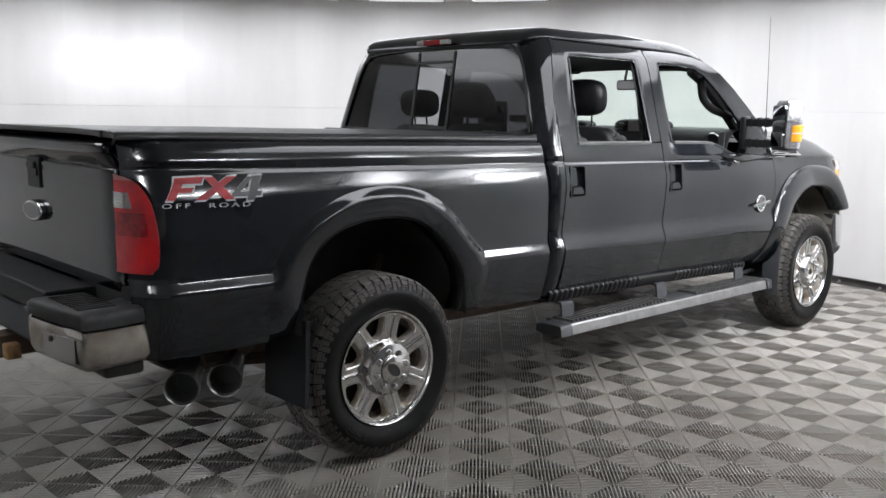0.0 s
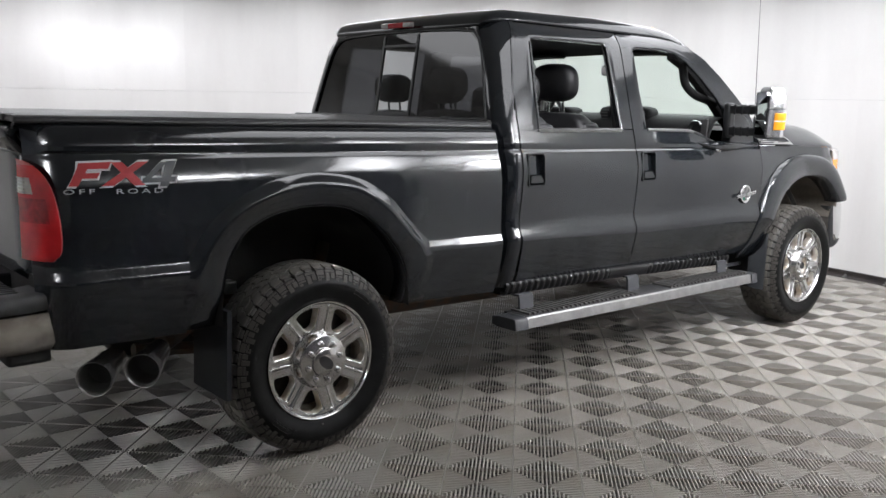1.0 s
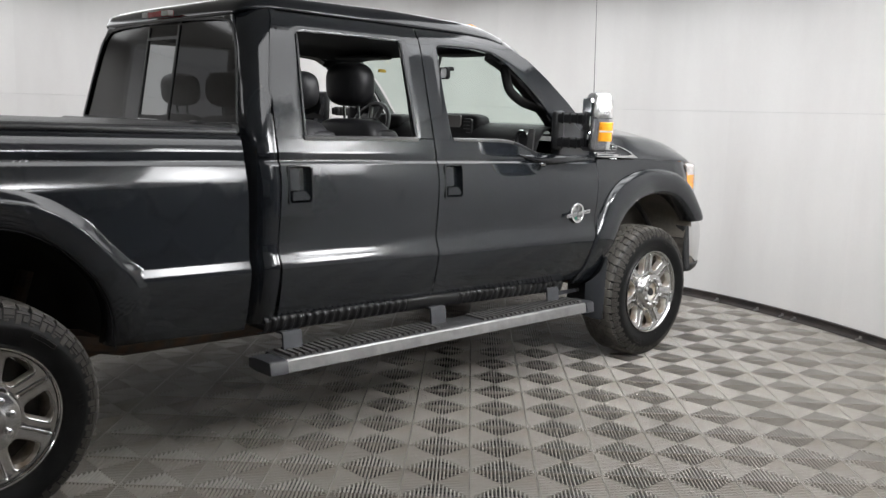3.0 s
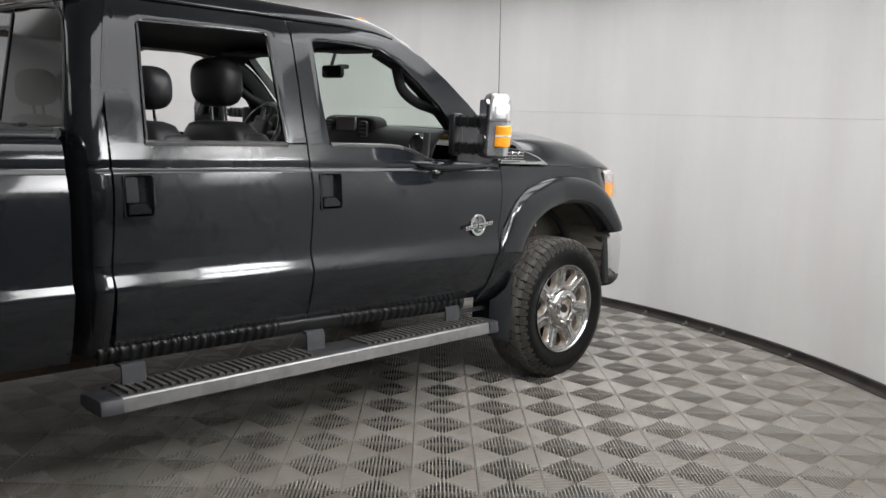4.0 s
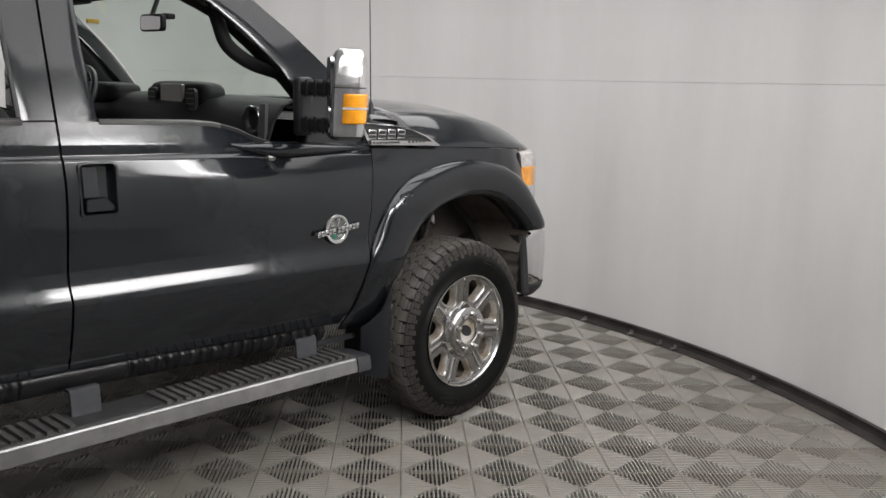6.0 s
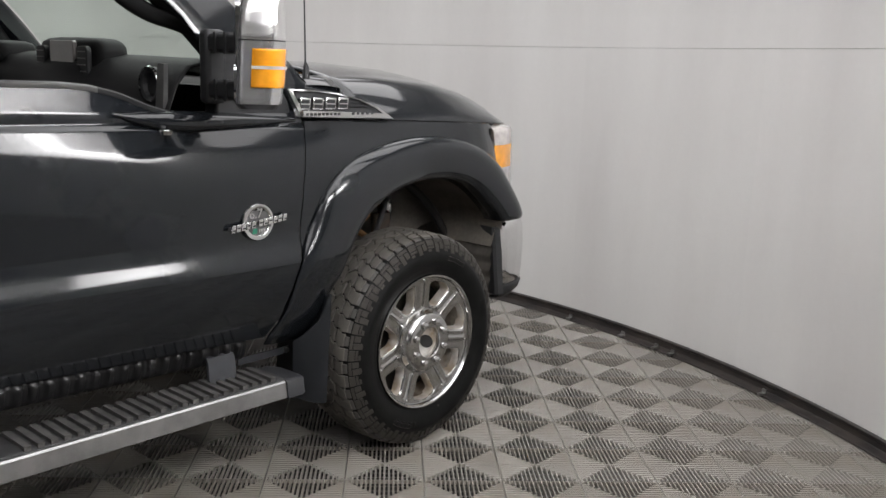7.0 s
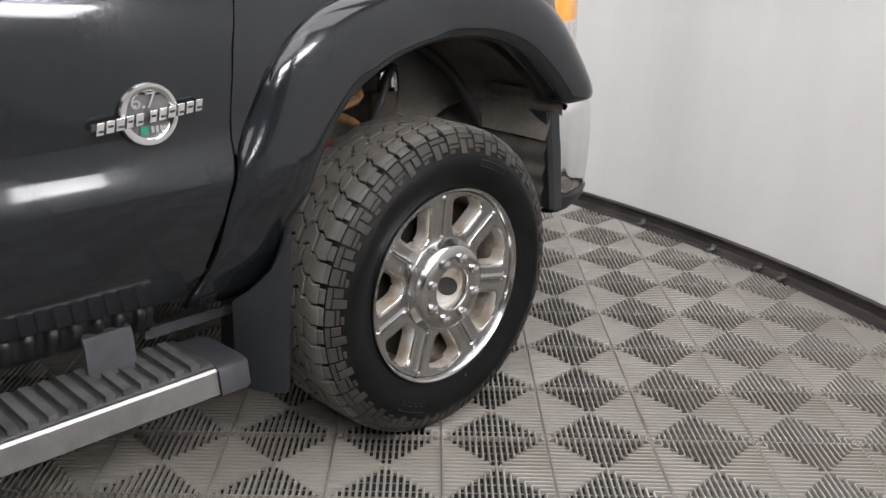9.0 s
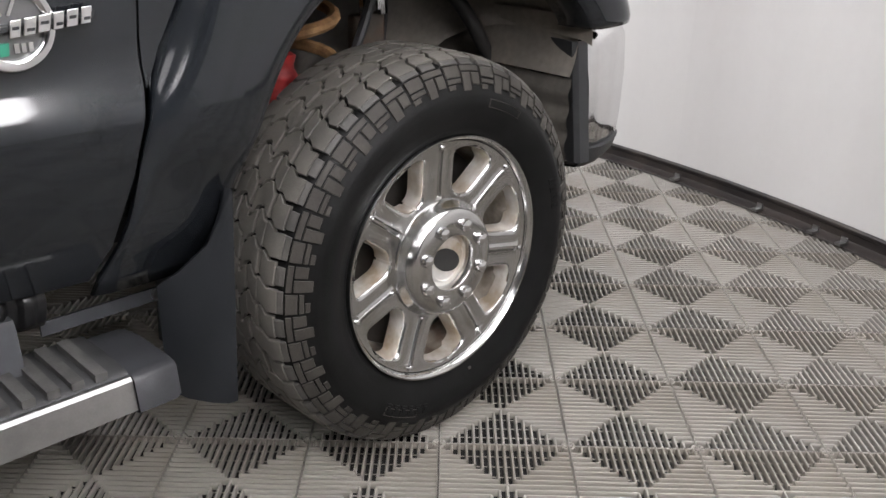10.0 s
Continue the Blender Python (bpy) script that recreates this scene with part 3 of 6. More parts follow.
for y in (0.23, 2 * MID - 0.23):
    bm = box(-1.19, -1.15, y - 0.012, y + 0.012, 1.41 + 0.04, 1.475)
    part("cover_buckle", bm, PLASTIC, cover, bevel=0.004)

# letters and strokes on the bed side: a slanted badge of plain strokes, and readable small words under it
def decal(name, quads, material, parent, lift):
    bm = bmesh.new()
    for q in quads:
        a, b, c, d = [Vector(p) for p in q]
        rows = []
        for s in steps(0, 1, 12):
            line = [a.lerp(d, s).lerp(b.lerp(c, s), u) for u in (0, 0.5, 1)]
            rows.append([(p.x, bed_y(p.x, p.y) - lift, p.y) for p in line])
        add_surface(bm, rows)
    return part(name, bm, material, parent, sharp=80)


def slant(x, z, w, h, k=0.18):
    return [(x, z), (x + w, z), (x + w + k * h, z + h), (x + k * h, z + h)]


RED_BARS = [[(-1.039, 1.233), (-1.007, 1.231), (-0.957, 1.302), (-0.996, 1.304)], [(-1.004, 1.290), (-0.894, 1.288), (-0.878, 1.312), (-0.996, 1.311)], [(-1.019, 1.258), (-0.937, 1.256), (-0.924, 1.275), (-1.006, 1.276)]]
CROSS_BARS = [[(-0.806, 1.225), (-0.764, 1.225), (-0.840, 1.310), (-0.881, 1.310)], [(-0.926, 1.228), (-0.879, 1.228), (-0.743, 1.309), (-0.788, 1.309)]]
GREY_BARS = [[(-0.778, 1.233), (-0.650, 1.232), (-0.643, 1.250), (-0.771, 1.250)], [(-0.775, 1.244), (-0.745, 1.244), (-0.669, 1.305), (-0.696, 1.306)], [(-0.712, 1.217), (-0.678, 1.217), (-0.635, 1.308), (-0.676, 1.308)]]


def strokes(gap):
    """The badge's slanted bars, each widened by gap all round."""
    def widen(bars):
        out = []
        for q in bars:
            c = sum((Vector(p) for p in q), Vector((0, 0))) / 4
            out.append([(p[0] + math.copysign(gap, p[0] - c.x), p[1] - 0.005 + math.copysign(gap, p[1] - c.y)) for p in q])
        return out
    return widen(RED_BARS), widen(CROSS_BARS), widen(GREY_BARS)


a, b, c = strokes(0.0065)
badge = decal("bed_decal", a[:1], DECAL_WHITE, truck, 0.0030)
tagged(badge, "red and silver slanted sticker on the bed side")
for q in a[1:] + b + c:
    decal("silver_outline", [q], DECAL_WHITE, badge, 0.0030)
a, b, c = strokes(0.0)
for q in a + b:
    decal("red_stroke", [q], DECAL_RED, badge, 0.0046)
for q in c:
    decal("grey_stroke", [q], DECAL_GREY, badge, 0.0046)


def lettering(name, text, size, m, material, parent, depth=0.0006, stretch=1.0, spacing=1.0):
    data = bpy.data.curves.new(name, "FONT")
    data.body, data.size, data.extrude, data.space_character = text, size, depth, spacing
    tmp = new(name, data)
    me = bpy.data.meshes.new_from_object(tmp.evaluated_get(bpy.context.evaluated_depsgraph_get()))
    bpy.data.objects.remove(tmp)
    me.transform(m @ Matrix.Diagonal((stretch, 1, 1, 1)))
    me.materials.clear()
    me.materials.append(material)
    ob = new(name, me)
    ob.parent = parent
    if parent.type == "EMPTY":
        ob.matrix_parent_inverse = Matrix.Translation(-Vector(parent.location))
    return ob


for word, x, z in (("OFF", -1.062, 1.201), ("ROAD", -0.878, 1.194)):
    lettering("decal_word", word, 0.0245, pose(x, bed_y(x, z) - 0.008, z, 90, 1.4, 0), DECAL_WHITE, badge, 0.0005, 2.1, 1.42)

# rear bumper: bright corners, dark step pads, sunken middle
def corner(y_sign):
    f = (lambda y: y) if y_sign > 0 else (lambda y: 2 * MID - y)
    plan = curve([(-1.075, 0.088, 0), (-1.17, 0.066, 0), (-1.26, 0.052, 0), (-1.325, 0.048, 0), (-1.345, 0.052, 0), (-1.353, 0.068, 0), (-1.362, 0.13, 0), (-1.382, 0.26, 0), (-1.398, 0.44, 0), (-1.37, 0.47, 0)], 32)
    rows = []
    for k, p in enumerate(plan):
        u = k / 32
        lo = 0.635 + 0.012 * u
        hi = 0.785 + 0.01 * u
        row = []
        for z, d in ((lo, 0.05), (lo + 0.004, 0.02), (lo + 0.03, 0.004), (lo + 0.075, 0.0), (hi - 0.03, 0.0), (hi - 0.006, 0.002), (hi, 0.014)):
            c = Vector((-1.15, 0.35, 0))
            q = p + (c - p).normalized() * d
            row.append((q.x, f(q.y), z))
        rows.append(row)
    bm = surface(rows)
    rows = []
    for k, p in enumerate(plan):
        row = []
        u = k / 32
        for z, d in ((0.783 + 0.01 * u, 0.006), (0.80, -0.004), (0.835, -0.002), (0.846, 0.012), (0.848, 0.06), (0.85, 0.17)):
            c = Vector((-1.13, 0.40, 0))
            q = p + (c - p).normalized() * min(d, (c - p).length * 0.85)
            row.append((q.x, f(q.y), z + 0.004))
        rows.append(row)
    pad = surface(rows)
    rows = []
    for p in [q for q in plan if 0.085 < q.y < 0.36 and q.x < -1.34]:
        back = Vector((-0.0035, -0.0005, 0))
        rows.append([(p.x + back.x + d, f(p.y), z) for z, d in ((0.662, 0.006), (0.664, 0.0), (0.700, 0.0), (0.755, 0.0), (0.757, 0.006))])
    return bm, pad, surface(rows)


bumper = part("rear_bumper", box(-1.32, -1.10, 0.475, 2 * MID - 0.475, 0.62, 0.765), BRACKET, truck, "rear step bumper with scuffed bright corners", bevel=0.02)
part("bumper_step", box(-1.325, -1.10, 0.478, 2 * MID - 0.478, 0.767, 0.862), FLAP, bumper, "dark plastic centre step", bevel=0.012)
for s in (1, -1):
    a, b, c = corner(s)
    part("corner_plate", c, SATIN, bumper, "dull grey raised plate")
    part("bumper_corner", a, BUMPER, bumper, "scuffed bright metal bumper corner", solid=0.006, sharp=55)
    pad = part("step_pad", b, PAD, bumper, solid=0.006, sharp=55)
    for i in range(9):
        y = 0.13 + i * 0.034
        y = y if s > 0 else 2 * MID - y
        part("pad_rib", box(-1.335, -1.20, y - 0.006, y + 0.006, 0.851, 0.857), PAD, bumper)
    y = 0.26 if s > 0 else 2 * MID - 0.26
    part("bumper_bolt", lathe([(0.0, -1.392), (0.011, -1.390), (0.012, -1.376)], 12, "x", (0, y, 0.735)), DARK, bumper)
    y = 0.56 if s > 0 else 2 * MID - 0.56
    part("plate_lamp", lathe([(0.0, -1.342), (0.016, -1.339), (0.018, -1.32)], 12, "x", (0, y, 0.815)), DARK, bumper)
part("rear_valance", box(-1.13, -1.09, 0.16, 2 * MID - 0.16, 0.58, 0.90), DARK, truck)
bm = box(-1.37, -1.0, MID - 0.055, MID + 0.055, 0.50, 0.60)
part("hitch_receiver", bm, FRAME, truck, "rusty square tow hitch receiver", bevel=0.008)
part("tow_socket", box(-1.36, -1.30, 0.86, 0.92, 0.52, 0.585), RUST, truck, "rusty trailer wiring socket", bevel=0.008)
part("hitch_bar", tube([(-1.12, 0.35, 0.58), (-1.12, 2 * MID - 0.35, 0.58)], 0.04, 10), DARK, truck)
bm = box(-1.25, -1.10, 0.12, 0.30, 0.585, 0.64)
part("bumper_bracket", bm, DARK, truck, bevel=0.015)

# twin exhaust tips behind the rear wheel
for x, y, z in ((-0.935, 0.17, 0.478), (-0.75, 0.165, 0.478)):
    d = Vector((-0.62, -0.78, -0.08)).normalized()
    m = Matrix.Translation((x, y, z)) @ d.to_track_quat("Z", "Y").to_matrix().to_4x4()
    bm = lathe([(0.045, -0.24), (0.050, -0.16), (0.064, -0.06), (0.070, 0.0), (0.0695, 0.006), (0.066, 0.004), (0.060, -0.02), (0.055, -0.16), (0.0, -0.17)], 28, "z")
    bm.transform(m)
    tip = part("exhaust_tip", bm, [TIP], truck, "round polished exhaust tip", sharp=50)
    bm = lathe([(0.0, -0.10), (0.0565, -0.10)], 24, "z")
    bm.transform(m)
    part("exhaust_bore", bm, DARK, tip)
part("exhaust_pipe", tube([(-0.55, 0.45, 0.50), (-0.3, 0.50, 0.62), (0.2, 0.52, 0.60), (0.7, 0.52, 0.48), (1.5, 0.55, 0.46), (2.6, 0.6, 0.46)], 0.05, 10), FRAME, truck, "dull brown exhaust pipe")

# mud flaps
bm = surface([[(-0.455 - 0.03 * (0.7 - z), y, z) for z in steps(0.33, 0.70, 6)] for y in (0.02, 0.03, 0.06, 0.15, 0.30, 0.33)])
both("mud_flap", bm, FLAP, truck, "black moulded mud flap", solid=0.02, bevel=0.006)
bm = surface([[(x + 0.05 * (z - 0.29) * (x > 3.4), y, low + (high - low) * s) for s, z in [(k / 8, low + (high - low) * k / 8) for k in range(9)]] for x, y, low, high in ((3.358, 0.060, 0.335, 0.53), (3.380, 0.030, 0.322, 0.555), (3.410, 0.006, 0.312, 0.60), (3.432, -0.008, 0.308, 0.66), (3.448, -0.010, 0.308, 0.69), (3.460, 0.03, 0.308, 0.67), (3.468, 0.28, 0.308, 0.70))])
both("mud_flap", bm, FLAP, truck, "black moulded mud flap", solid=0.012, bevel=0.004)

# ---- cab ----
def cab_x(z):
    """The rear glass's lean."""
    return 1.085 + 0.165 * max(0, z - 1.40) + 0.012


rows = []
for z in [0.58, 0.66, 0.76, 0.83, 0.842, 0.850, 0.860, 0.868, 0.886, 0.896, 0.908, 0.922, 0.94, 1.0, 1.05, 1.15, 1.19, 1.21, 1.228, 1.238, 1.274, 1.284, 1.288, 1.293, 1.305, 1.312, 1.335, 1.36, 1.385, 1.40, 1.46, 1.54, 1.62, 1.70, 1.78, 1.84, 1.89, 1.925, 1.95]:
    y = table(z, CAB)
    xr = cab_x(z)
    seam = table(z, [(0.6, 1.20), (1.31, 1.212), (1.62, 1.222), (1.84, 1.262), (1.95, 1.30)])
    w = 0.085 if z < 1.4 else 0.085 + 0.10 * (z - 1.4)
    deep = table(z, [(1.39, 0.16), (1.45, 0.105), (1.62, 0.107), (1.78, 0.120), (1.86, 0.137), (1.90, 0.21), (1.95, 0.26)])
    row = [(seam, y + 0.02, z), (seam, y, z), (seam * 0.6 + (xr + w) * 0.4, y + 0.001, z)]
    for a in (0, 15, 30, 45, 60, 75, 90):
        t = radians(a)
        row.append((xr + w - w * math.sin(t), y + deep - deep * math.cos(t), z))
    row.append((xr + 0.001, y + deep + (0.06 if z < 1.42 else 0.008), z))
    rows.append(row)
both("cab_corner", clean(surface(rows)), PAINT, truck, "rounded glossy black rear cab pillar", sharp=50)

# cab back wall with the rear glass set into it
def back_ring(inset, d):
    pts = []
    for y, z in ((0.235, 1.452), (0.50, 1.445), (0.8, 1.443), (MID, 1.442)):
        pts.append((y, z))
    low = pts + [(2 * MID - y, z) for y, z in pts[-2::-1]]
    side = [(2 * MID - 0.255, 1.52), (2 * MID - 0.29, 1.65), (2 * MID - 0.335, 1.78), (2 * MID - 0.375, 1.86)]
    top = [(2 * MID - 0.42, 1.895), (2 * MID - 0.55, 1.908), (1.3, 1.918), (MID, 1.92), (0.8, 1.918), (0.55, 1.908), (0.42, 1.895)]
    other = [(2 * MID - y, z) for y, z in side[::-1]]
    ring = low + side + top + other
    c = Vector((MID, 1.68))
    out = []
    for y, z in ring:
        v = Vector((y, z)) - c
        q = c + v * (1 + inset / v.length)
        out.append((cab_x(q.y) + d, q.x, q.y))
    return out


rows = [back_ring(0.001, 0.018), back_ring(0.001, 0.004), back_ring(0.012, 0.0), [(1.10, y + (0.004 if z > 1.88 else -0.006) * (-1 if y > MID else 1), z + (0.06 if z > 1.88 else -0.07 if z < 1.46 else 0.0)) for x, y, z in back_ring(0.012, 0.0)]]
for i in range(len(rows[-1])):
    x, y, z = rows[-1][i]
    rows[-1][i] = (cab_x(z) + 0.004, y, min(z, 1.955))
part("cab_back", surface(rows, True), PAINT, truck, "black cab back around the rear glass", sharp=60)
part("cab_back_lower", box(1.10, 1.12, 0.20, 2 * MID - 0.20, 0.6, 1.43), PAINT, truck)
seal = surface([back_ring(-0.004, -0.003), back_ring(0.010, -0.004), back_ring(0.012, 0.004)], True)
part("glass_seal", seal, PLASTIC, truck)


ring = back_ring(0.0, 0.006)


def lower(y):
    pts = sorted([(p[1], p[2]) for p in ring if p[2] < 1.5])
    return table(y, pts)


def upper(y):
    pts = sorted([(p[1], p[2]) for p in ring if p[2] > 1.5])
    return table(y, pts)


def glass_piece(y0, y1, d):
    rows = []
    for y in steps(y0, y1, 8):
        a, b = lower(y), upper(y)
        if y < 0.425:
            b = table(y, [(0.235, 1.455), (0.255, 1.52), (0.29, 1.65), (0.335, 1.78), (0.375, 1.86), (0.425, 1.897)])
        if y > 2 * MID - 0.425:
            b = table(2 * MID - y, [(0.235, 1.455), (0.255, 1.52), (0.29, 1.65), (0.335, 1.78), (0.375, 1.86), (0.425, 1.897)])
        rows.append([(cab_x(z) + d, y, z) for z in steps(a, b, 4)])
    return surface(rows)


rear_window = part("rear_window", glass_piece(0.24, 0.885, 0.010), TINTED, truck, "dark tinted rear glass with a sliding middle pane")
rear_window.visible_shadow = False
for y0, y1, m, n in ((1.215, 2 * MID - 0.24, TINTED, "fixed_pane"), (0.90, 1.20, CLEARISH, "sliding_pane")):
    ob = part(n, glass_piece(y0, y1, 0.010), m, rear_window)
    ob.visible_shadow = False
bm = bmesh.new()
for y0, y1, z0, z1 in ((0.885, 0.90, 1.45, 1.90), (1.20, 1.215, 1.45, 1.90)):
    rows = [[(cab_x(z) + d, y, z) for z in steps(z0, z1, 4)] for y, d in ((y0, 0.018), (y0, 0.004), (y1, 0.004), (y1, 0.018))]
    add_surface(bm, rows)
for z0, z1 in ((1.45, 1.468), (1.835, 1.85)):
    rows = [[(cab_x(z) + d, y, z) for y in (0.90, 1.20)] for z, d in ((z0, 0.018), (z0, 0.005), (z1, 0.005), (z1, 0.018))]
    add_surface(bm, rows)
part("slider_frame", bm, PLASTIC, rear_window)

# high brake lamp
lamp = part("brake_lamp", box(1.128, 1.165, 0.905, 1.165, 1.938, 1.968), RED, truck, "narrow high-level brake lamp with clear ends", bevel=0.005)
for y0, y1 in ((0.900, 0.965), (1.105, 1.170)):
    part("cargo_lens", box(1.1265, 1.16, y0, y1, 1.940, 1.966), CLEAR, lamp, bevel=0.004)

# roof
def roof_edge(x):
    return (table(x, [(1.17, 0.40), (1.20, 0.345), (1.28, 0.30), (1.34, 0.293), (2.5, 0.288), (2.85, 0.295), (3.05, 0.32)]),
            table(x, [(1.17, 1.932), (1.20, 1.944), (1.28, 1.953), (1.34, 1.955), (2.14, 1.940), (2.5, 1.932), (2.7, 1.918), (2.85, 1.886), (2.95, 1.85), (3.05, 1.80)]))


rows = []
for x in [1.178, 1.181, 1.187, 1.20, 1.225, 1.26, 1.32] + steps(1.4, 2.6, 10) + [2.68, 2.75, 2.82, 2.88, 2.93]:
    e, z = roof_edge(x)
    h = table(x, [(1.178, -0.012), (1.181, 0.002), (1.187, 0.018), (1.20, 0.036), (1.225, 0.050), (1.26, 0.060), (1.32, 0.068), (2.0, 0.085), (2.6, 0.075), (2.8, 0.060), (2.93, 0.035)])
    row = []
    for u, f in ((0, 0.0), (0.006, 0.16), (0.015, 0.38), (0.027, 0.58), (0.04, 0.71), (0.06, 0.81), (0.09, 0.87), (0.14, 0.905), (0.25, 0.94), (0.45, 0.975), (0.7, 0.993), (1.0, 1.0)):
        row.append((x, e + (MID - e) * u, z + h * f))
    rows.append(row + [(a, 2 * MID - b, c) for a, b, c in row[-2::-1]])
roof = part("roof", surface(rows), PAINT, truck, "smooth glossy black cab roof", solid=0.02, sharp=60)
for y in (0.50, 0.78, MID, 2 * MID - 0.78, 2 * MID - 0.50):
    bm = loop_prism([(2.66, 1.965), (2.80, 1.945), (2.805, 1.960), (2.785, 1.998), (2.74, 2.012), (2.69, 2.004)], "y", y - 0.035, y + 0.035)
    part("marker_lamp", bm, AMBER, truck, "small amber roof marker lamp", bevel=0.008)

# windscreen, its pillars and the cowl
top = [(2.935, y, 1.872 + 0.028 * (1 - ((y - MID) / 0.75) ** 2)) for y in steps(0.345, 2 * MID - 0.345, 12)]
bot = [(3.46 + 0.14 * (1 - ((y - MID) / 0.85) ** 2), y, 1.40) for y in steps(0.20, 2 * MID - 0.20, 12)]
rows = []
for s in steps(0, 1, 8):
    rows.append([tuple(Vector(a).lerp(Vector(b), s) + Vector((0.03, 0, 0.02)) * math.sin(math.pi * s)) for a, b in zip(top, bot)])
ws = part("windshield", surface(rows), WINDSHIELD, truck, "faintly green windscreen")
ws.visible_shadow = False
A_OUT = [(2.80, 0.292, 1.900), (2.95, 0.305, 1.845), (3.08, 0.28, 1.752), (3.20, 0.245, 1.655), (3.32, 0.205, 1.545), (3.42, 0.165, 1.44), (3.47, 0.14, 1.375)]
rows = []
for i, p in enumerate(curve(A_OUT, 24)):
    s = i / 24
    w = Vector(top[0]).lerp(Vector(bot[0]), max(0, (s - 0.12) / 0.88))
    a = p + Vector((-0.02, -0.012, -0.025))
    rows.append([tuple(a + Vector((-0.01, 0.03, -0.01))), tuple(a), tuple(p + Vector((-0.004, -0.006, -0.004))), tuple(p + Vector((0.012, 0.01, 0.014))), tuple(w.lerp(p, 0.45) + Vector((0.014, 0, 0.014))), tuple(w + Vector((0.004, 0.008, 0.006))), tuple(w + Vector((-0.04, 0.03, -0.03)))])
both("windshield_pillar", surface(rows), PAINT, truck, "slim black windscreen pillar", sharp=60)
rows = [[(x + 0.14 * (1 - ((y - MID) / 0.85) ** 2), y, z) for y in steps(0.16, 2 * MID - 0.16, 12)] for x, z in ((3.42, 1.35), (3.46, 1.375), (3.53, 1.382), (3.60, 1.380), (3.66, 1.372), (3.66, 1.34))]
part("cowl", surface(rows), DARK, truck, "black plastic cowl under the windscreen", sharp=50)

# doors
def door_low(x):
    return table(x, [(1.2, 0.612), (2.14, 0.598), (3.0, 0.572), (3.34, 0.555)])


def ring_panel(pairs, n=5):
    """Window frame of a door: outer and inner (x, z) points in pairs."""
    rows = []
    for (o0, i0), (o1, i1) in zip(pairs, pairs[1:]):
        for k in range(n):
            f = k / n
            rows.append((Vector(o0).lerp(Vector(o1), f), Vector(i0).lerp(Vector(i1), f)))
    rows.append((Vector(pairs[-1][0]), Vector(pairs[-1][1])))
    out = []
    for o, i in rows:
        line = []
        for s in (0, 0.08, 0.35, 0.65, 0.90):
            p = o.lerp(i, s)
            line.append((p.x, cab_y(p.x, p.y) + 0, p.y))
        line.append((i.x, cab_y(i.x, i.y) + 0.004, i.y))
        line.append((i.x, cab_y(i.x, i.y) + 0.022, i.y))
        line.append((i.lerp(o, 0.3).x, cab_y(i.x, i.y) + 0.06, i.lerp(o, 0.3).y))
        out.append(line)
    return out


def rear_door_left(z):
    return table(z, [(0.60, 1.225), (0.9, 1.212), (1.31, 1.222), (1.62, 1.232), (1.84, 1.272), (1.94, 1.31)])


def lower_door(x_left, x_right, top, hole):
    """x_left(z), x_right(z): the seams; top(u): height of the window's foot."""
    keys = sorted([p[0] for p in CAB if p[0] < 1.405] + [1.108, 1.2785])
    rows = []
    xm = hole + 0.065
    ua, ub = [(hx - x_left(1.19)) / (x_right(1.19) - x_left(1.19)) for hx in (hole + 0.008, hole + 0.122)]
    us = [0, 0.004] + [q for q in steps(0.02, 0.98, 26) if not (ua - 0.012 < q < ub + 0.012)] + [0.996, 1, ua, ub]
    for u in sorted(us):
        row = []
        for k in keys + [1.41]:
            x = x_left(k) + (x_right(k) - x_left(k)) * u
            z = min(max(k + rake(x) + crease_lift(x, k), door_low(x)), top(x))
            x = x_left(z) + (x_right(z) - x_left(z)) * u
            row.append((x, cab_y(x, z) + 0, z))
        rows.append(row)
    return rows


def pierced(rows, hole):
    """A door skin with the handle's cup cut out."""
    bm = surface(rows)
    gone = [f for f in bm.faces if hole < f.calc_center_median().x < hole + 0.13 and 1.108 < f.calc_center_median().z - rake(hole + 0.065) < 1.278]
    bmesh.ops.delete(bm, geom=gone, context="FACES")
    return bm


FRONT_SEAM = [(0.50, 3.240), (0.556, 3.262), (0.611, 3.285), (0.675, 3.304), (0.738, 3.317), (0.80, 3.327), (0.87, 3.345), (0.98, 3.347), (1.06, 3.352), (1.14, 3.366), (1.21, 3.388), (1.26, 3.404), (1.42, 3.406)]
B_L, B_R = 2.135, 2.143
front_sill = lambda x: table(x, [(2.14, 1.386), (2.62, 1.378), (2.70, 1.371), (2.78, 1.352), (2.87, 1.315), (2.94, 1.296), (3.05, 1.287), (3.41, 1.283)])
rear_sill = lambda x: 1.394 + rake(x) * 0.6

bm = pierced(lower_door(rear_door_left, lambda z: B_L, rear_sill, 1.252), 1.252)
add_surface(bm, ring_panel([((1.222, 1.394), (1.372, 1.394)), ((1.232, 1.62), (1.385, 1.62)), ((1.272, 1.845), (1.402, 1.850)), ((1.315, 1.944), (1.420, 1.862)), ((1.6, 1.940), (1.6, 1.862)), ((2.0, 1.934), (2.0, 1.858)), ((B_L, 1.930), (2.012, 1.846)), ((B_L, 1.62), (2.020, 1.62)), ((B_L, 1.390), (2.028, 1.390))]))
REAR_DOOR = clean(bm)
doors_rear = both("rear_door", REAR_DOOR, PAINT, truck, "glossy black rear door with the window down", sharp=50, solid=0.004)
bm = pierced(lower_door(lambda z: B_R, lambda z: table(z, FRONT_SEAM), front_sill, 2.180), 2.180)
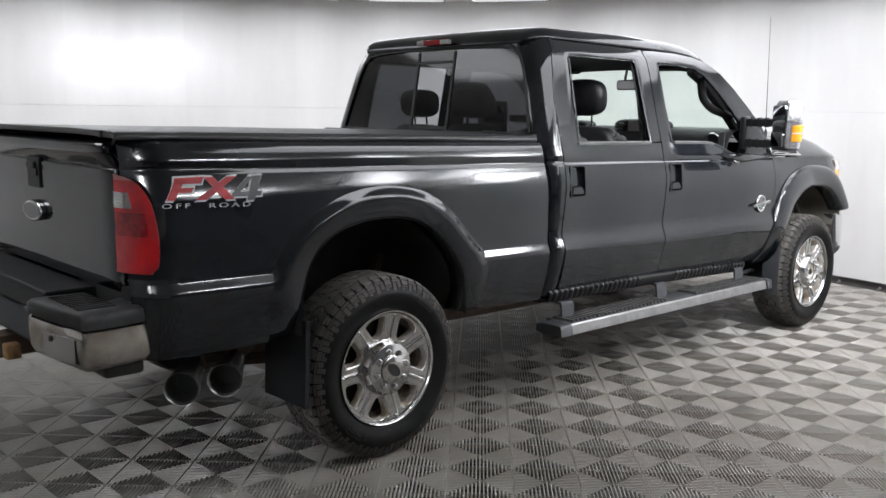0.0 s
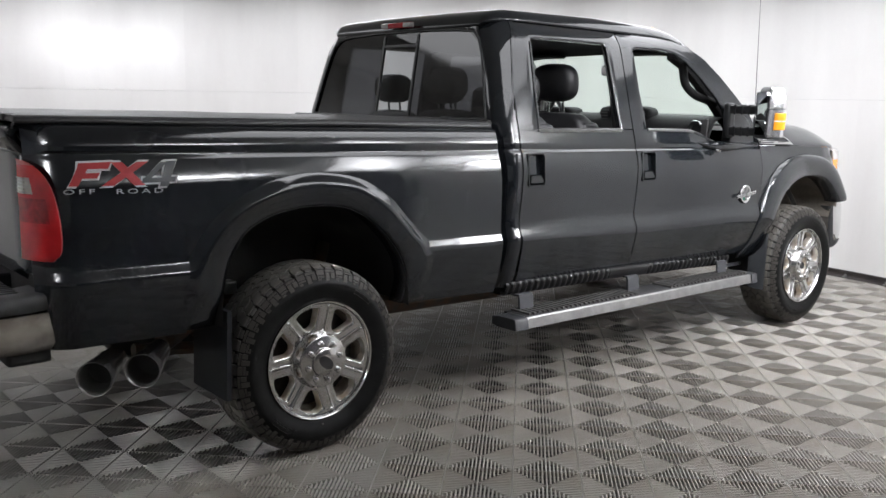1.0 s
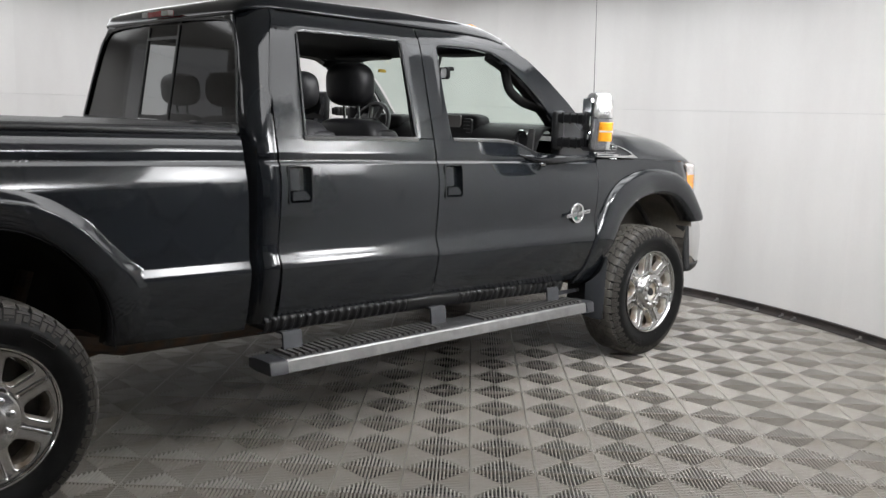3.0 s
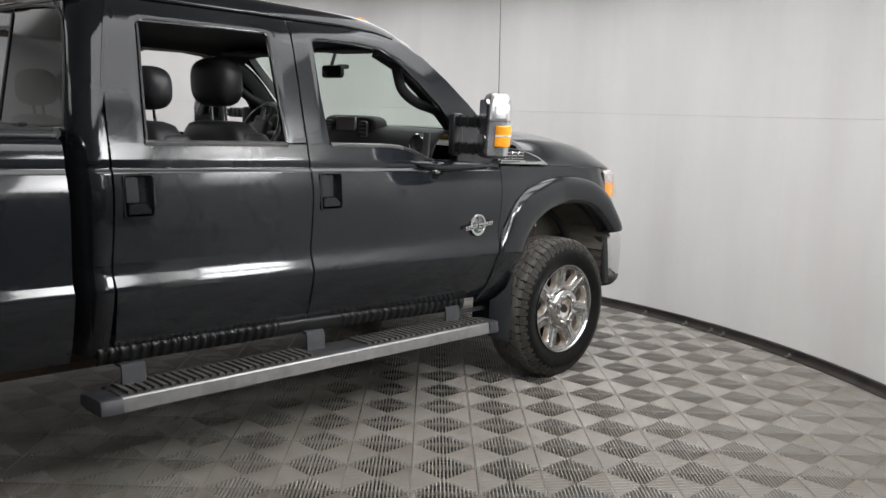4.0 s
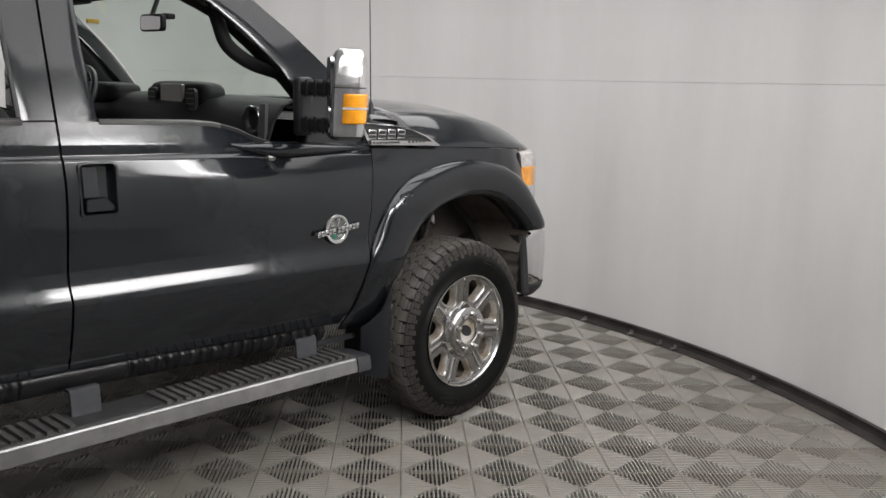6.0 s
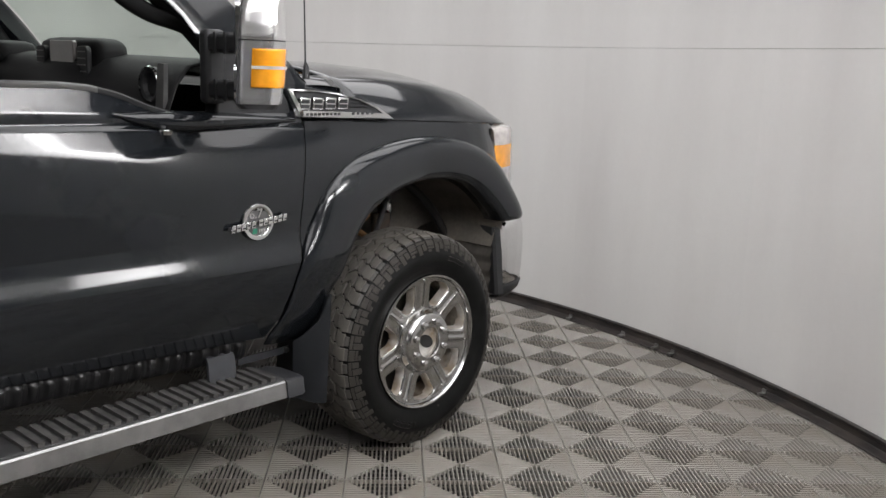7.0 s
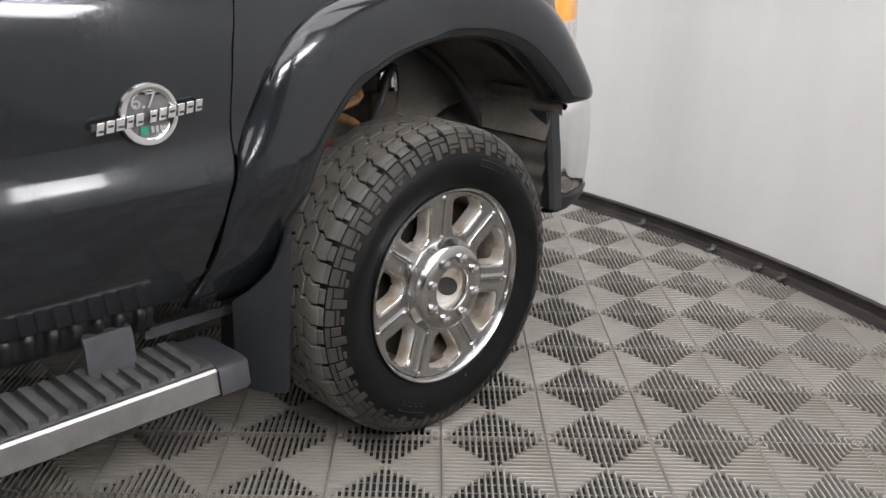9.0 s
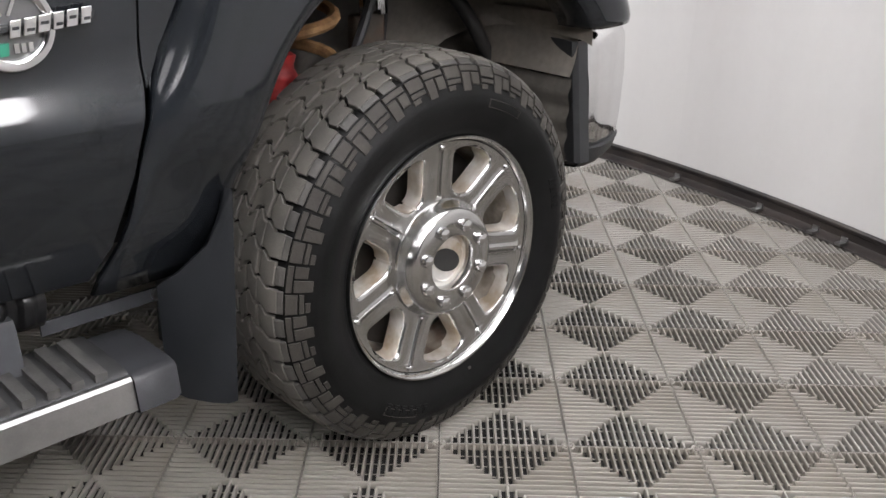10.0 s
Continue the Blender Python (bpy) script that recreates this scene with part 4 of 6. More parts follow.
add_surface(bm, ring_panel([((B_R, 1.386), (2.272, 1.386)), ((B_R, 1.62), (2.258, 1.62)), ((B_R, 1.925), (2.255, 1.838)), ((2.25, 1.930), (2.285, 1.850)), ((2.5, 1.926), (2.52, 1.850)), ((2.68, 1.912), (2.66, 1.836)), ((2.80, 1.885), (2.76, 1.792)), ((2.95, 1.815), (2.90, 1.690)), ((3.10, 1.712), (3.03, 1.575)), ((3.25, 1.588), (3.085, 1.50)), ((3.38, 1.462), (3.10, 1.42)), ((3.408, 1.40), (3.105, 1.35)), ((3.408, 1.284), (3.10, 1.288))]))
FRONT_DOOR = clean(bm)
doors_front = both("front_door", FRONT_DOOR, PAINT, truck, "glossy black front door with the window down", sharp=50, solid=0.004)


def strip(points, w, d, name, material, parent):
    """A thin moulding along (x, z) points on the cab's side."""
    rows = []
    for x, z in points:
        y = cab_y(x, z)
        rows.append([(x, y + 0.012, z - w), (x, y - d * 0.6, z - w), (x, y - d, z - w * 0.6), (x, y - d, z + w * 0.4), (x, y + 0.002, z + w), (x, y + 0.02, z + w)])
    return part(name, surface(rows), material, parent, sharp=50)


for k, (rd, fd) in enumerate(zip(doors_rear, doors_front)):
    if k == 0:
        strip([(x, 1.394 + rake(x) * 0.6) for x in steps(1.365, 2.035, 12)], 0.011, 0.006, "window_sill", GREY_TRIM, rd)
        bm = bmesh.new()
        add_surface(bm, [[(x - 0.007, cab_y(x, z) - 0.003, z), (x - 0.005, cab_y(x, z) - 0.005, z), (x + 0.006, cab_y(x, z) - 0.003, z), (x + 0.007, cab_y(x, z) + 0.006, z)] for x, z in [(2.027 - 0.015 * s, 1.40 + 0.45 * s) for s in steps(0, 1, 8)]])
        part("window_moulding", bm, PLASTIC, rd, sharp=60)
        bm = bmesh.new()
        add_surface(bm, [[(x - 0.006, cab_y(x, z) - 0.002, z), (x - 0.004, cab_y(x, z) - 0.004, z), (x + 0.004, cab_y(x, z) - 0.003, z), (x + 0.006, cab_y(x, z) + 0.006, z)] for x, z in [(1.374 + 0.028 * s, 1.40 + 0.45 * s) for s in steps(0, 1, 8)]])
        part("window_moulding", bm, PLASTIC, rd, sharp=60)
        strip([(x, front_sill(x)) for x in steps(2.275, 2.72, 16)], 0.009, 0.005, "window_sill", GREY_TRIM, fd)
        strip([(x, front_sill(x)) for x in steps(2.72, 3.10, 16)], 0.009, 0.005, "sill_end", PLASTIC, fd)


# recessed door handles
def door_handle(door, x0, z1):
    w, h = 0.130, 0.172
    yc = cab_y(x0 + w / 2, z1 - h / 2)
    outline = rounded(x0, x0 + w, z1 - h, z1, 0.016)
    inner_line = rounded(x0 + 0.010, x0 + w - 0.010, z1 - h + 0.010, z1 - 0.010, 0.012)
    bm = bmesh.new()
    f = lambda u, v, d: (u, cab_y(u, v) + d, v)
    add_surface(bm, [[f(u, v, 0.002) for u, v in outline], [f(u, v, -0.007) for u, v in outline], [f(u * 0.3 + a * 0.7, v * 0.3 + b * 0.7, -0.007) for (u, v), (a, b) in zip(outline, inner_line)], [f(u, v, 0.0) for u, v in inner_line]], True)
    part("handle_bezel", bm, PAINT, door, "black rounded handle surround", sharp=50)
    bm = bmesh.new()
    deep = rounded(x0 + 0.016, x0 + w - 0.016, z1 - h + 0.016, z1 - 0.016, 0.010)
    vs = add_surface(bm, [[f(u, v, -0.003) for u, v in inner_line], [f(u, v, 0.008) for u, v in inner_line], [f(u, v, 0.026) for u, v in deep]], True)
    bm.faces.new(vs[-1])
    part("handle_cup", bm, PAINT, door, sharp=40)
    flap = rounded(x0 + 0.018, x0 + 0.066, z1 - 0.110, z1 - 0.016, 0.006)
    bm = bmesh.new()
    add_surface(bm, [[f(u, v, 0.03) for u, v in flap], [f(u, v, 0.008) for u, v in flap]], True)
    bm.faces.new([bm.verts.new(f(u, v, 0.008)) for u, v in flap])
    part("handle_flap", bm, FLAP, door, sharp=50)
    pull = [(x0 + 0.016, z1 - 0.156), (x0 + 0.114, z1 - 0.156), (x0 + 0.116, z1 - 0.142), (x0 + 0.100, z1 - 0.124), (x0 + 0.085, z1 - 0.112), (x0 + 0.018, z1 - 0.116)]
    bm = bmesh.new()
    add_surface(bm, [[f(u, v, 0.04) for u, v in pull], [f(u, v, 0.0) for u, v in pull], [f(u, v, 0.002) for u, v in pull], [f(u * 0.9 + (x0 + 0.06) * 0.1, v * 0.9 + (z1 - 0.136) * 0.1, -0.004) for u, v in pull]], True)
    bm.faces.new([bm.verts.new(f(u * 0.9 + (x0 + 0.06) * 0.1, v * 0.9 + (z1 - 0.136) * 0.1, -0.004)) for u, v in pull])
    part("handle_pull", bm, PAINT, door, "curved glossy handle pull", sharp=70)


door_handle(doors_rear[0], 1.252, 1.278)
door_handle(doors_front[0], 2.180, 1.262)

# round engine badge on the front door: ring, disc and slanted bar of plain strokes
door = doors_front[0]
cx, cz = 3.174, 0.968
cy = cab_y(cx, cz)
ring = lathe([(0.043, 0.0), (0.043, -0.009), (0.047, -0.012), (0.056, -0.011), (0.059, -0.006), (0.059, 0.0)], 40, "y", (cx, cy, cz))
for v in ring.verts:
    v.co.x += 0.0
badge = part("door_badge", ring, CHROME, door, "round chrome badge with a slanted bar", sharp=50)
part("badge_disc", lathe([(0.0, -0.004), (0.0435, -0.004), (0.0435, 0.001)], 32, "y", (cx, cy, cz)), GREY_TRIM, badge)
bm = loop_prism([(cx - 0.112, cz - 0.016), (cx + 0.108, cz + 0.003), (cx + 0.110, cz + 0.012), (cx - 0.108, cz - 0.005)], "y", cy - 0.014, cy - 0.004)
part("badge_bar", bm, PLASTIC, badge, bevel=0.002)
for i in range(11):
    x = cx - 0.100 + i * 0.0185 + (0.008 if i > 4 else 0)
    z = cz - 0.003 + (x - cx) * 0.1
    w = (0.0145, 0.0160, 0.0165, 0.0140, 0.0155)[i % 5]
    q = x - w / 2
    bm = loop_prism([(q, z - 0.0105), (q + w, z - 0.0095), (q + w + 0.004, z + 0.0125), (q + 0.004, z + 0.0115)], "y", cy - 0.019, cy - 0.0125)
    part("badge_stroke", bm, CHROME, badge, bevel=0.001)
    h = z + (0.002 if i % 2 else -0.003)
    part("stroke_slot", loop_prism([(q + 0.005, h - 0.0022), (q + w - 0.001, h - 0.0018), (q + w, h + 0.0022), (q + 0.006, h + 0.0018)], "y", cy - 0.0196, cy - 0.0185), PLASTIC, badge)
lettering("badge_figure", "6.7", 0.040, pose(cx - 0.036, cy - 0.006, cz + 0.013, 90, 0, 0), CHROME, badge, 0.003, 1.1, 0.95)
part("badge_leaf", loop_prism([(cx - 0.020, cz - 0.036), (cx - 0.006, cz - 0.036), (cx - 0.004, cz - 0.020), (cx - 0.018, cz - 0.020)], "y", cy - 0.008, cy - 0.003), GREEN, badge)
for i in range(3):
    x = cx + 0.002 + i * 0.009
    part("badge_figure", box(x, x + 0.006, cy - 0.007, cy - 0.003, cz - 0.034, cz - 0.022), CHROME, badge)

# ---- front wings, bonnet and nose ----
def wing_y(x, z):
    """The wing's side: nearly flat, turning in towards the headlamp."""
    zz = z - rake(x)
    base = table(zz, [(0.55, 0.10), (0.70, 0.040), (0.84, 0.004), (0.90, 0.008), (1.03, 0.004), (1.12, 0.010), (1.20, 0.026), (1.26, 0.046), (1.30, 0.060), (1.34, 0.085)])
    near = cab_y(x, z) if zz < 1.29 else base
    base += (near - base) * max(0.0, 1 - max(0.0, x - 3.41) / 0.30)
    return base + table(x, [(4.22, 0.0), (4.32, 0.012), (4.40, 0.040), (4.46, 0.075), (4.62, 0.16)])


top_line = lambda x: table(x, [(3.40, 1.268), (3.80, 1.262), (4.37, 1.236), (4.50, 1.226)])
rows = []
out = [(3.3451, 0.55)] + FRONT_OUT[3:] + [(4.5301, 0.85)]
for u in steps(0, 1, 40):
    row = []
    for k in range(13):
        x = 3.35 + 1.105 * u
        for i in range(4):
            lo = table(x, FRONT_OUT[3:]) - 0.003
            z = lo + (top_line(x) - lo) * k / 12
            x = 3.35 + 1.105 * u + (table(z, FRONT_SEAM) + 0.004 - 3.35) * (1 - u)
        row.append((x, wing_y(x, z), z))
    rows.append(row)
wings = both("front_wing", surface(rows), PAINT, truck, "glossy black front wing", solid=0.004, sharp=50)
both("wheel_flare", flare(FRONT_OUT, FRONT_IN, lambda x, z: wing_y(x, z), -0.004, True), PAINT, truck, "broad glossy black wheel arch flare", solid=0.006, sharp=60)

# bonnet
def bonnet_side(x):
    return (table(x, [(3.50, 0.085), (3.80, 0.078), (4.30, 0.082), (4.46, 0.11), (4.58, 0.17), (4.66, 0.235), (4.72, 0.32)]),
            table(x, [(3.50, 1.272), (3.80, 1.266), (4.37, 1.242), (4.66, 1.222), (4.72, 1.220)]))


rows = []
for x in steps(3.655, 4.30, 12) + [4.38, 4.46, 4.53, 4.59, 4.64, 4.665]:
    y0, z0 = bonnet_side(x)
    ridge = table(x, [(3.65, 1.408), (3.9, 1.410), (4.2, 1.390), (4.4, 1.358), (4.55, 1.312), (4.665, 1.246)])
    mid = table(x, [(3.65, 1.450), (3.9, 1.457), (4.2, 1.440), (4.4, 1.410), (4.55, 1.360), (4.665, 1.270)])
    yr = table(x, [(3.65, 0.27), (4.3, 0.30), (4.665, 0.36)])
    row = [(x, y0 + 0.012, z0 - 0.012), (x, y0 - 0.001, z0 - 0.002), (x, y0 + 0.004, z0 + 0.008), (x, y0 + 0.02, z0 + 0.02 * (ridge - z0) / 0.13 + 0.006)]
    for u in (0.25, 0.5, 0.72, 0.88, 1.0):
        row.append((x, y0 + (yr - y0) * u, z0 + (ridge - z0) * (0.12 + 0.88 * math.sin(u * math.pi / 2) ** 1.15)))
    row += [(x, yr + 0.05, ridge + (mid - ridge) * 0.25), (x, yr + 0.13, ridge + (mid - ridge) * 0.58), (x, yr + 0.24, ridge + (mid - ridge) * 0.86), (x, yr + 0.36, mid), (x, MID, mid + 0.004)]
    rows.append(row + [(a, 2 * MID - b, c) for a, b, c in row[-2::-1]])
bonnet = part("hood", surface(rows), PAINT, truck, "long glossy black hood with a raised ridge", solid=0.012, sharp=60)
# corner piece between windscreen, door and bonnet
rows = []
for x in steps(3.405, 3.66, 6):
    z1 = table(x, [(3.40, 1.402), (3.50, 1.416), (3.66, 1.410)])
    y1 = table(x, [(3.40, 0.175), (3.50, 0.23), (3.66, 0.268)])
    y0, z0 = 0.082, 1.270
    rows.append([(x, y0 + (y1 - y0) * u, z0 + (z1 - z0) * (0.10 * (u > 0) + 0.90 * math.sin(u * math.pi / 2) ** 1.15)) for u in (0, 0.12, 0.3, 0.5, 0.72, 0.88, 1.0)])
both("cowl_corner", surface(rows), PAINT, truck, sharp=60, solid=0.004)

# side vent emblem behind the hood line: dark louvred field in a bright frame, raised strokes
V = [(3.352, 1.372), (3.45, 1.368), (3.56, 1.358), (3.66, 1.338), (3.74, 1.308), (3.80, 1.270), (3.55, 1.278), (3.385, 1.284)]
vy = lambda x, z: 0.058 + (z - 1.27) * 0.36


def vent_ring(grow):
    c = Vector((3.54, 1.318))
    return [c + (Vector(p) - c) * (1 + grow) for p in V]


o, i2 = vent_ring(0.0), vent_ring(-0.10)
bm = bmesh.new()
add_surface(bm, [[(p.x, vy(p.x, p.y) + 0.012, p.y) for p in o], [(p.x, vy(p.x, p.y) - 0.012, p.y) for p in o], [(p.x, vy(p.x, p.y) - 0.013, p.y) for p in i2], [(p.x, vy(p.x, p.y) - 0.002, p.y) for p in i2]], True)
vent = part("side_vent", bm, CHROME, truck, "bright framed side vent with a raised nameplate", sharp=40)
bm = bmesh.new()
bm.faces.new([bm.verts.new((p.x, vy(p.x, p.y) - 0.003, p.y)) for p in i2])
part("vent_field", bm, PLASTIC, vent)
bm = loop_prism([(3.39, 1.286), (3.55, 1.281), (3.775, 1.274), (3.76, 1.288), (3.55, 1.298), (3.387, 1.304)], "y", 0.044, 0.070)
part("vent_sill", bm, CHROME, vent)
for k in range(3):
    z = 1.312 + k * 0.014
    x1 = 3.70 - k * 0.03
    part("louvre", box(3.38, x1, vy(0, z) - 0.009, vy(0, z), z, z + 0.004), PLASTIC, vent)
for k in range(4):
    x = 3.385 + k * 0.055
    b0 = [(x, 1.306), (x + 0.045, 1.304), (x + 0.049, 1.342), (x + 0.004, 1.345)]
    bm = loop_prism(b0, "y", vy(0, 1.32) - 0.016, vy(0, 1.32) - 0.004)
    part("nameplate_block", bm, CHROME, vent, bevel=0.003)
    for h in (1.310, 1.326):
        m = [(x + 0.006, h), (x + 0.040, h - 0.001), (x + 0.041, h + 0.011), (x + 0.007, h + 0.012)]
        part("nameplate_slot", loop_prism(m, "y", vy(0, 1.32) - 0.0175, vy(0, 1.32) - 0.015), PLASTIC, vent)
for k in range(14):
    x = 3.40 + k * 0.017 if k < 9 else 3.60 + (k - 9) * 0.022
    part("small_mark", box(x, x + 0.008, 0.0415, 0.046, 1.287, 1.295), PLASTIC, vent)

# headlamps
def lamp_plan(s):
    return Vector((4.418 + 0.34 * math.sin(s * math.pi / 2), 0.072 + 0.34 * (1 - math.cos(s * math.pi / 2)), 0))


for side in (0, 1):
    bm = bmesh.new()
    rows = []
    for z, d in ((0.87, 0.03), (0.88, 0.004), (0.93, 0.0), (1.045, 0.0), (1.05, 0.0), (1.145, 0.0), (1.15, 0.0), (1.20, 0.004), (1.215, 0.014), (1.222, 0.05)):
        row = []
        for s in steps(0, 1, 10):
            p = lamp_plan(s * (1 - 0.12 * (1.22 - z) / 0.35))
            y = p.y + d
            row.append((p.x + 0.05 * (1.10 - z) * (1 - s), y if not side else 2 * MID - y, z))
        rows.append(row)
    add_surface(bm, rows)
    for f in bm.faces:
        c = f.calc_center_median()
        if 1.05 < c.z < 1.145:
            f.material_index = 1
    part("headlamp", bm, [CLEAR, AMBER], truck, "clear headlamp with an amber corner", sharp=60)
# nose and grille
bm = box(4.66, 4.76, 0.42, 2 * MID - 0.42, 0.86, 1.21)
nose = part("grille", bm, CHROME, truck, "bright chrome grille", bevel=0.02)
for k in range(3):
    z = 0.90 + k * 0.105
    part("grille_opening", box(4.755, 4.765, 0.50, 2 * MID - 0.50, z, z + 0.07), DARK, nose)

# front bumper
plan = curve([(4.475, 0.075, 0), (4.53, 0.070, 0), (4.62, 0.085, 0), (4.71, 0.13, 0), (4.78, 0.22, 0), (4.83, 0.40, 0), (4.86, 0.75, 0), (4.87, MID, 0)], 36)
plan = plan + [Vector((p.x, 2 * MID - p.y, 0)) for p in plan[-2::-1]]
rows = []
for p in plan:
    back = max(0, 1 - (p.x - 4.475) / 0.12)
    hi, lo = 0.815 - 0.012 * back, 0.53
    c = Vector((4.3, MID, 0))
    row = []
    for z, d in ((hi - 0.004, 0.09), (hi + 0.002, 0.035), (hi - 0.004, 0.012), (hi - 0.03, 0.0), (0.70, -0.004), (0.60, 0.0), (lo + 0.01, 0.006), (lo, 0.02)):
        q = p + (c - p).normalized() * d
        row.append((q.x + table(p.x, [(4.475, 0.05), (4.62, 0.012), (4.9, 0.004)]) * (0.80 - z) / 0.27, q.y, z))
    rows.append(row)
bumper = part("front_bumper", surface(rows), CHROME, truck, "bright chrome front bumper", solid=0.008, sharp=50)
rows = []
for p in plan:
    c = Vector((4.3, MID, 0))
    row = []
    for z, d in ((0.534, 0.012), (0.530, 0.002), (0.50, 0.012), (0.475, 0.035), (0.47, 0.09)):
        q = p + (c - p).normalized() * d
        row.append((q.x + table(p.x, [(4.475, 0.050), (4.62, 0.012), (4.9, 0.004)]), q.y, z))
    rows.append(row)
part("air_dam", surface(rows), PLASTIC, bumper, "black plastic lower lip", solid=0.006, sharp=50)
rows = [[(4.475 + 0.045 * (0.80 - z) / 0.3 + d, y, z) for z in steps(0.50, 0.80, 8)] for y, d in ((0.075, 0.006), (0.070, 0.0), (0.074, -0.030), (0.085, -0.040), (0.16, -0.030))]
both("bumper_edge", surface(rows), PLASTIC, bumper, solid=0.004)
part("bumper_button", lathe([(0, -0.008), (0.012, -0.006), (0.013, 0.004)], 12, "z", (4.515, 0.10, 0.822)), DARK, bumper)

# ---- door mirror ----
SWING = Matrix.Translation((3.008, -0.234, 0.012)) @ pose(0, 0, 0, 0, 0, -36) @ Matrix.Diagonal((1, 0.82, 1, 1)) @ Matrix.Translation((-2.955, 0.225, 0))


def door_mirror(flip):
    f = (lambda p: Vector(p)) if not flip else (lambda p: Vector((p[0], 2 * MID - p[1], p[2])))

    def fix(bm, swing=True):
        if swing:
            bm.transform(SWING)
        if flip:
            for v in bm.verts:
                v.co.y = 2 * MID - v.co.y
        return bm
    # shell: sections up the height, each a rounded box in plan; glass faces the rear
    rows = []
    for z, g in ((1.322, 0.80), (1.330, 0.93), (1.345, 1.0), (1.42, 1.02), (1.50, 1.02), (1.54, 1.0), (1.575, 0.95), (1.603, 0.86), (1.622, 0.72), (1.632, 0.52)):
        f = 0.35 + 0.65 * g if z > 1.5 else 0.9 + 0.1 * g
        cx, cy = 2.955, -0.225 + 0.125 * (1 - f) * 0.8 * (z > 1.5)
        hx, hy = 0.062 * g, 0.125 * f
        sec = []
        for a in range(28):
            t = 2 * math.pi * a / 28
            ct, st = math.cos(t), math.sin(t)
            e = 0.42
            px = hx * math.copysign(abs(ct) ** e, ct)
            py = hy * math.copysign(abs(st) ** e, st)
            if px > 0:
                px *= 1.0 - 0.25 * (abs(py) / hy) ** 3
            sec.append((cx + px + (z - 1.45) * 0.05, cy + py, z))
        rows.append(sec)
    bm = bmesh.new()
    vs = add_surface(bm, rows, True)
    bm.faces.new(vs[0]), bm.faces.new(vs[-1])
    shell = part("door_mirror", fix(bm), PLASTIC, truck, "large tow mirror with a chrome cap and amber lamp", sharp=60)
    # satin cover on the outer side and front, with a bright upper half
    def cover_rows(z0, z1, grow):
        out = []
        for z in steps(z0, z1, 16):
            g = table(z, [(1.322, 0.80), (1.330, 0.93), (1.345, 1.0), (1.42, 1.02), (1.50, 1.02), (1.54, 1.0), (1.575, 0.95), (1.603, 0.86), (1.622, 0.72), (1.632, 0.52)])
            f = 0.35 + 0.65 * g if z > 1.5 else 0.9 + 0.1 * g
            hx, hy = 0.062 * g + grow, 0.125 * f + grow
            cy = -0.225 + 0.125 * (1 - f) * 0.8 * (z > 1.5)
            sec = []
            for t in [radians(a) for a in steps(-138, 95, 26)]:
                ct, st = math.cos(t), math.sin(t)
                px, py = hx * math.copysign(abs(ct) ** 0.42, ct), hy * math.copysign(abs(st) ** 0.42, st)
                if px > 0:
                    px *= 1.0 - 0.25 * (abs(py) / hy) ** 3
                sec.append((2.955 + px + (z - 1.45) * 0.05, cy + py, z))
            out.append(sec)
        return out
    part("mirror_cap", fix(surface(cover_rows(1.500, 1.628, 0.004))), CAP, shell, "bright chrome mirror cap", sharp=60)
    part("mirror_cover", fix(surface(cover_rows(1.335, 1.497, 0.003))), SATIN, shell, "satin grey lower mirror cover", sharp=60)
    rows = [[Vector(p) for p in sec[0:9]] for sec in cover_rows(1.385, 1.468, 0.009)]
    # the lamp sits on the outer face, towards the front corner
    lam = [[p for p in sec[5:15]] for sec in cover_rows(1.378, 1.478, 0.009)]
    lamp = part("turn_lamp", fix(surface(lam)), AMBER, shell, "amber side turn lamp", solid=0.006, sharp=60)
    for z in (1.426,):
        bar = [[p for p in sec[5:15]] for sec in cover_rows(z, z + 0.008, 0.0115)]
        part("lamp_bar", fix(surface(bar)), CLEAR, lamp)
    for z0, z1, n in ((1.452, 1.60, "mirror_glass"), (1.345, 1.435, "wide_glass")):
        part(n, fix(loop_prism(rounded(-0.325, -0.125, z0, z1, 0.02), "x", 2.893 + (z0 - 1.45) * 0.05, 2.906)), MIRROR, shell, "silvery mirror glass")
    for z in (1.37, 1.505):
        bm = box(3.055, 3.095, -0.12, 0.115, z - 0.026, z + 0.026)
        part("mirror_arm", fix(bm, False), PLASTIC, shell, "ribbed black mirror arm", bevel=0.01)
        for k in range(3):
            y = -0.06 + k * 0.05
            part("arm_rib", fix(box(3.05, 3.10, y - 0.005, y + 0.005, z - 0.031, z + 0.031), False), PLASTIC, shell)
    part("mirror_foot", fix(loop_prism([(3.085, 1.285), (3.10, 1.52), (3.13, 1.535), (3.29, 1.43), (3.36, 1.33), (3.37, 1.285)], "y", 0.085, 0.15), False), PLASTIC, shell, "black triangular mirror foot", bevel=0.008)
    part("mirror_post", fix(box(3.05, 3.12, 0.075, 0.125, 1.325, 1.545), False), PLASTIC, shell, bevel=0.015)
    # dark moulding that runs down from the foot over the door's shoulder, shaped fuller to stand in for the mirror's
    # shade there
    rows = []
    for x in steps(2.75, 3.38, 30):
        u = table(x, [(2.75, 0.0), (2.79, 0.25), (2.84, 0.62), (2.90, 0.92), (2.97, 1.0), (3.10, 0.85), (3.25, 0.45), (3.38, 0.08)])
        z = table(x, [(2.75, 1.300), (2.80, 1.288), (2.88, 1.276), (3.0, 1.270), (3.38, 1.272)])
        y, out, h = cab_y(x, 1.28), 0.002 + 0.034 * u, 0.006 + 0.030 * u
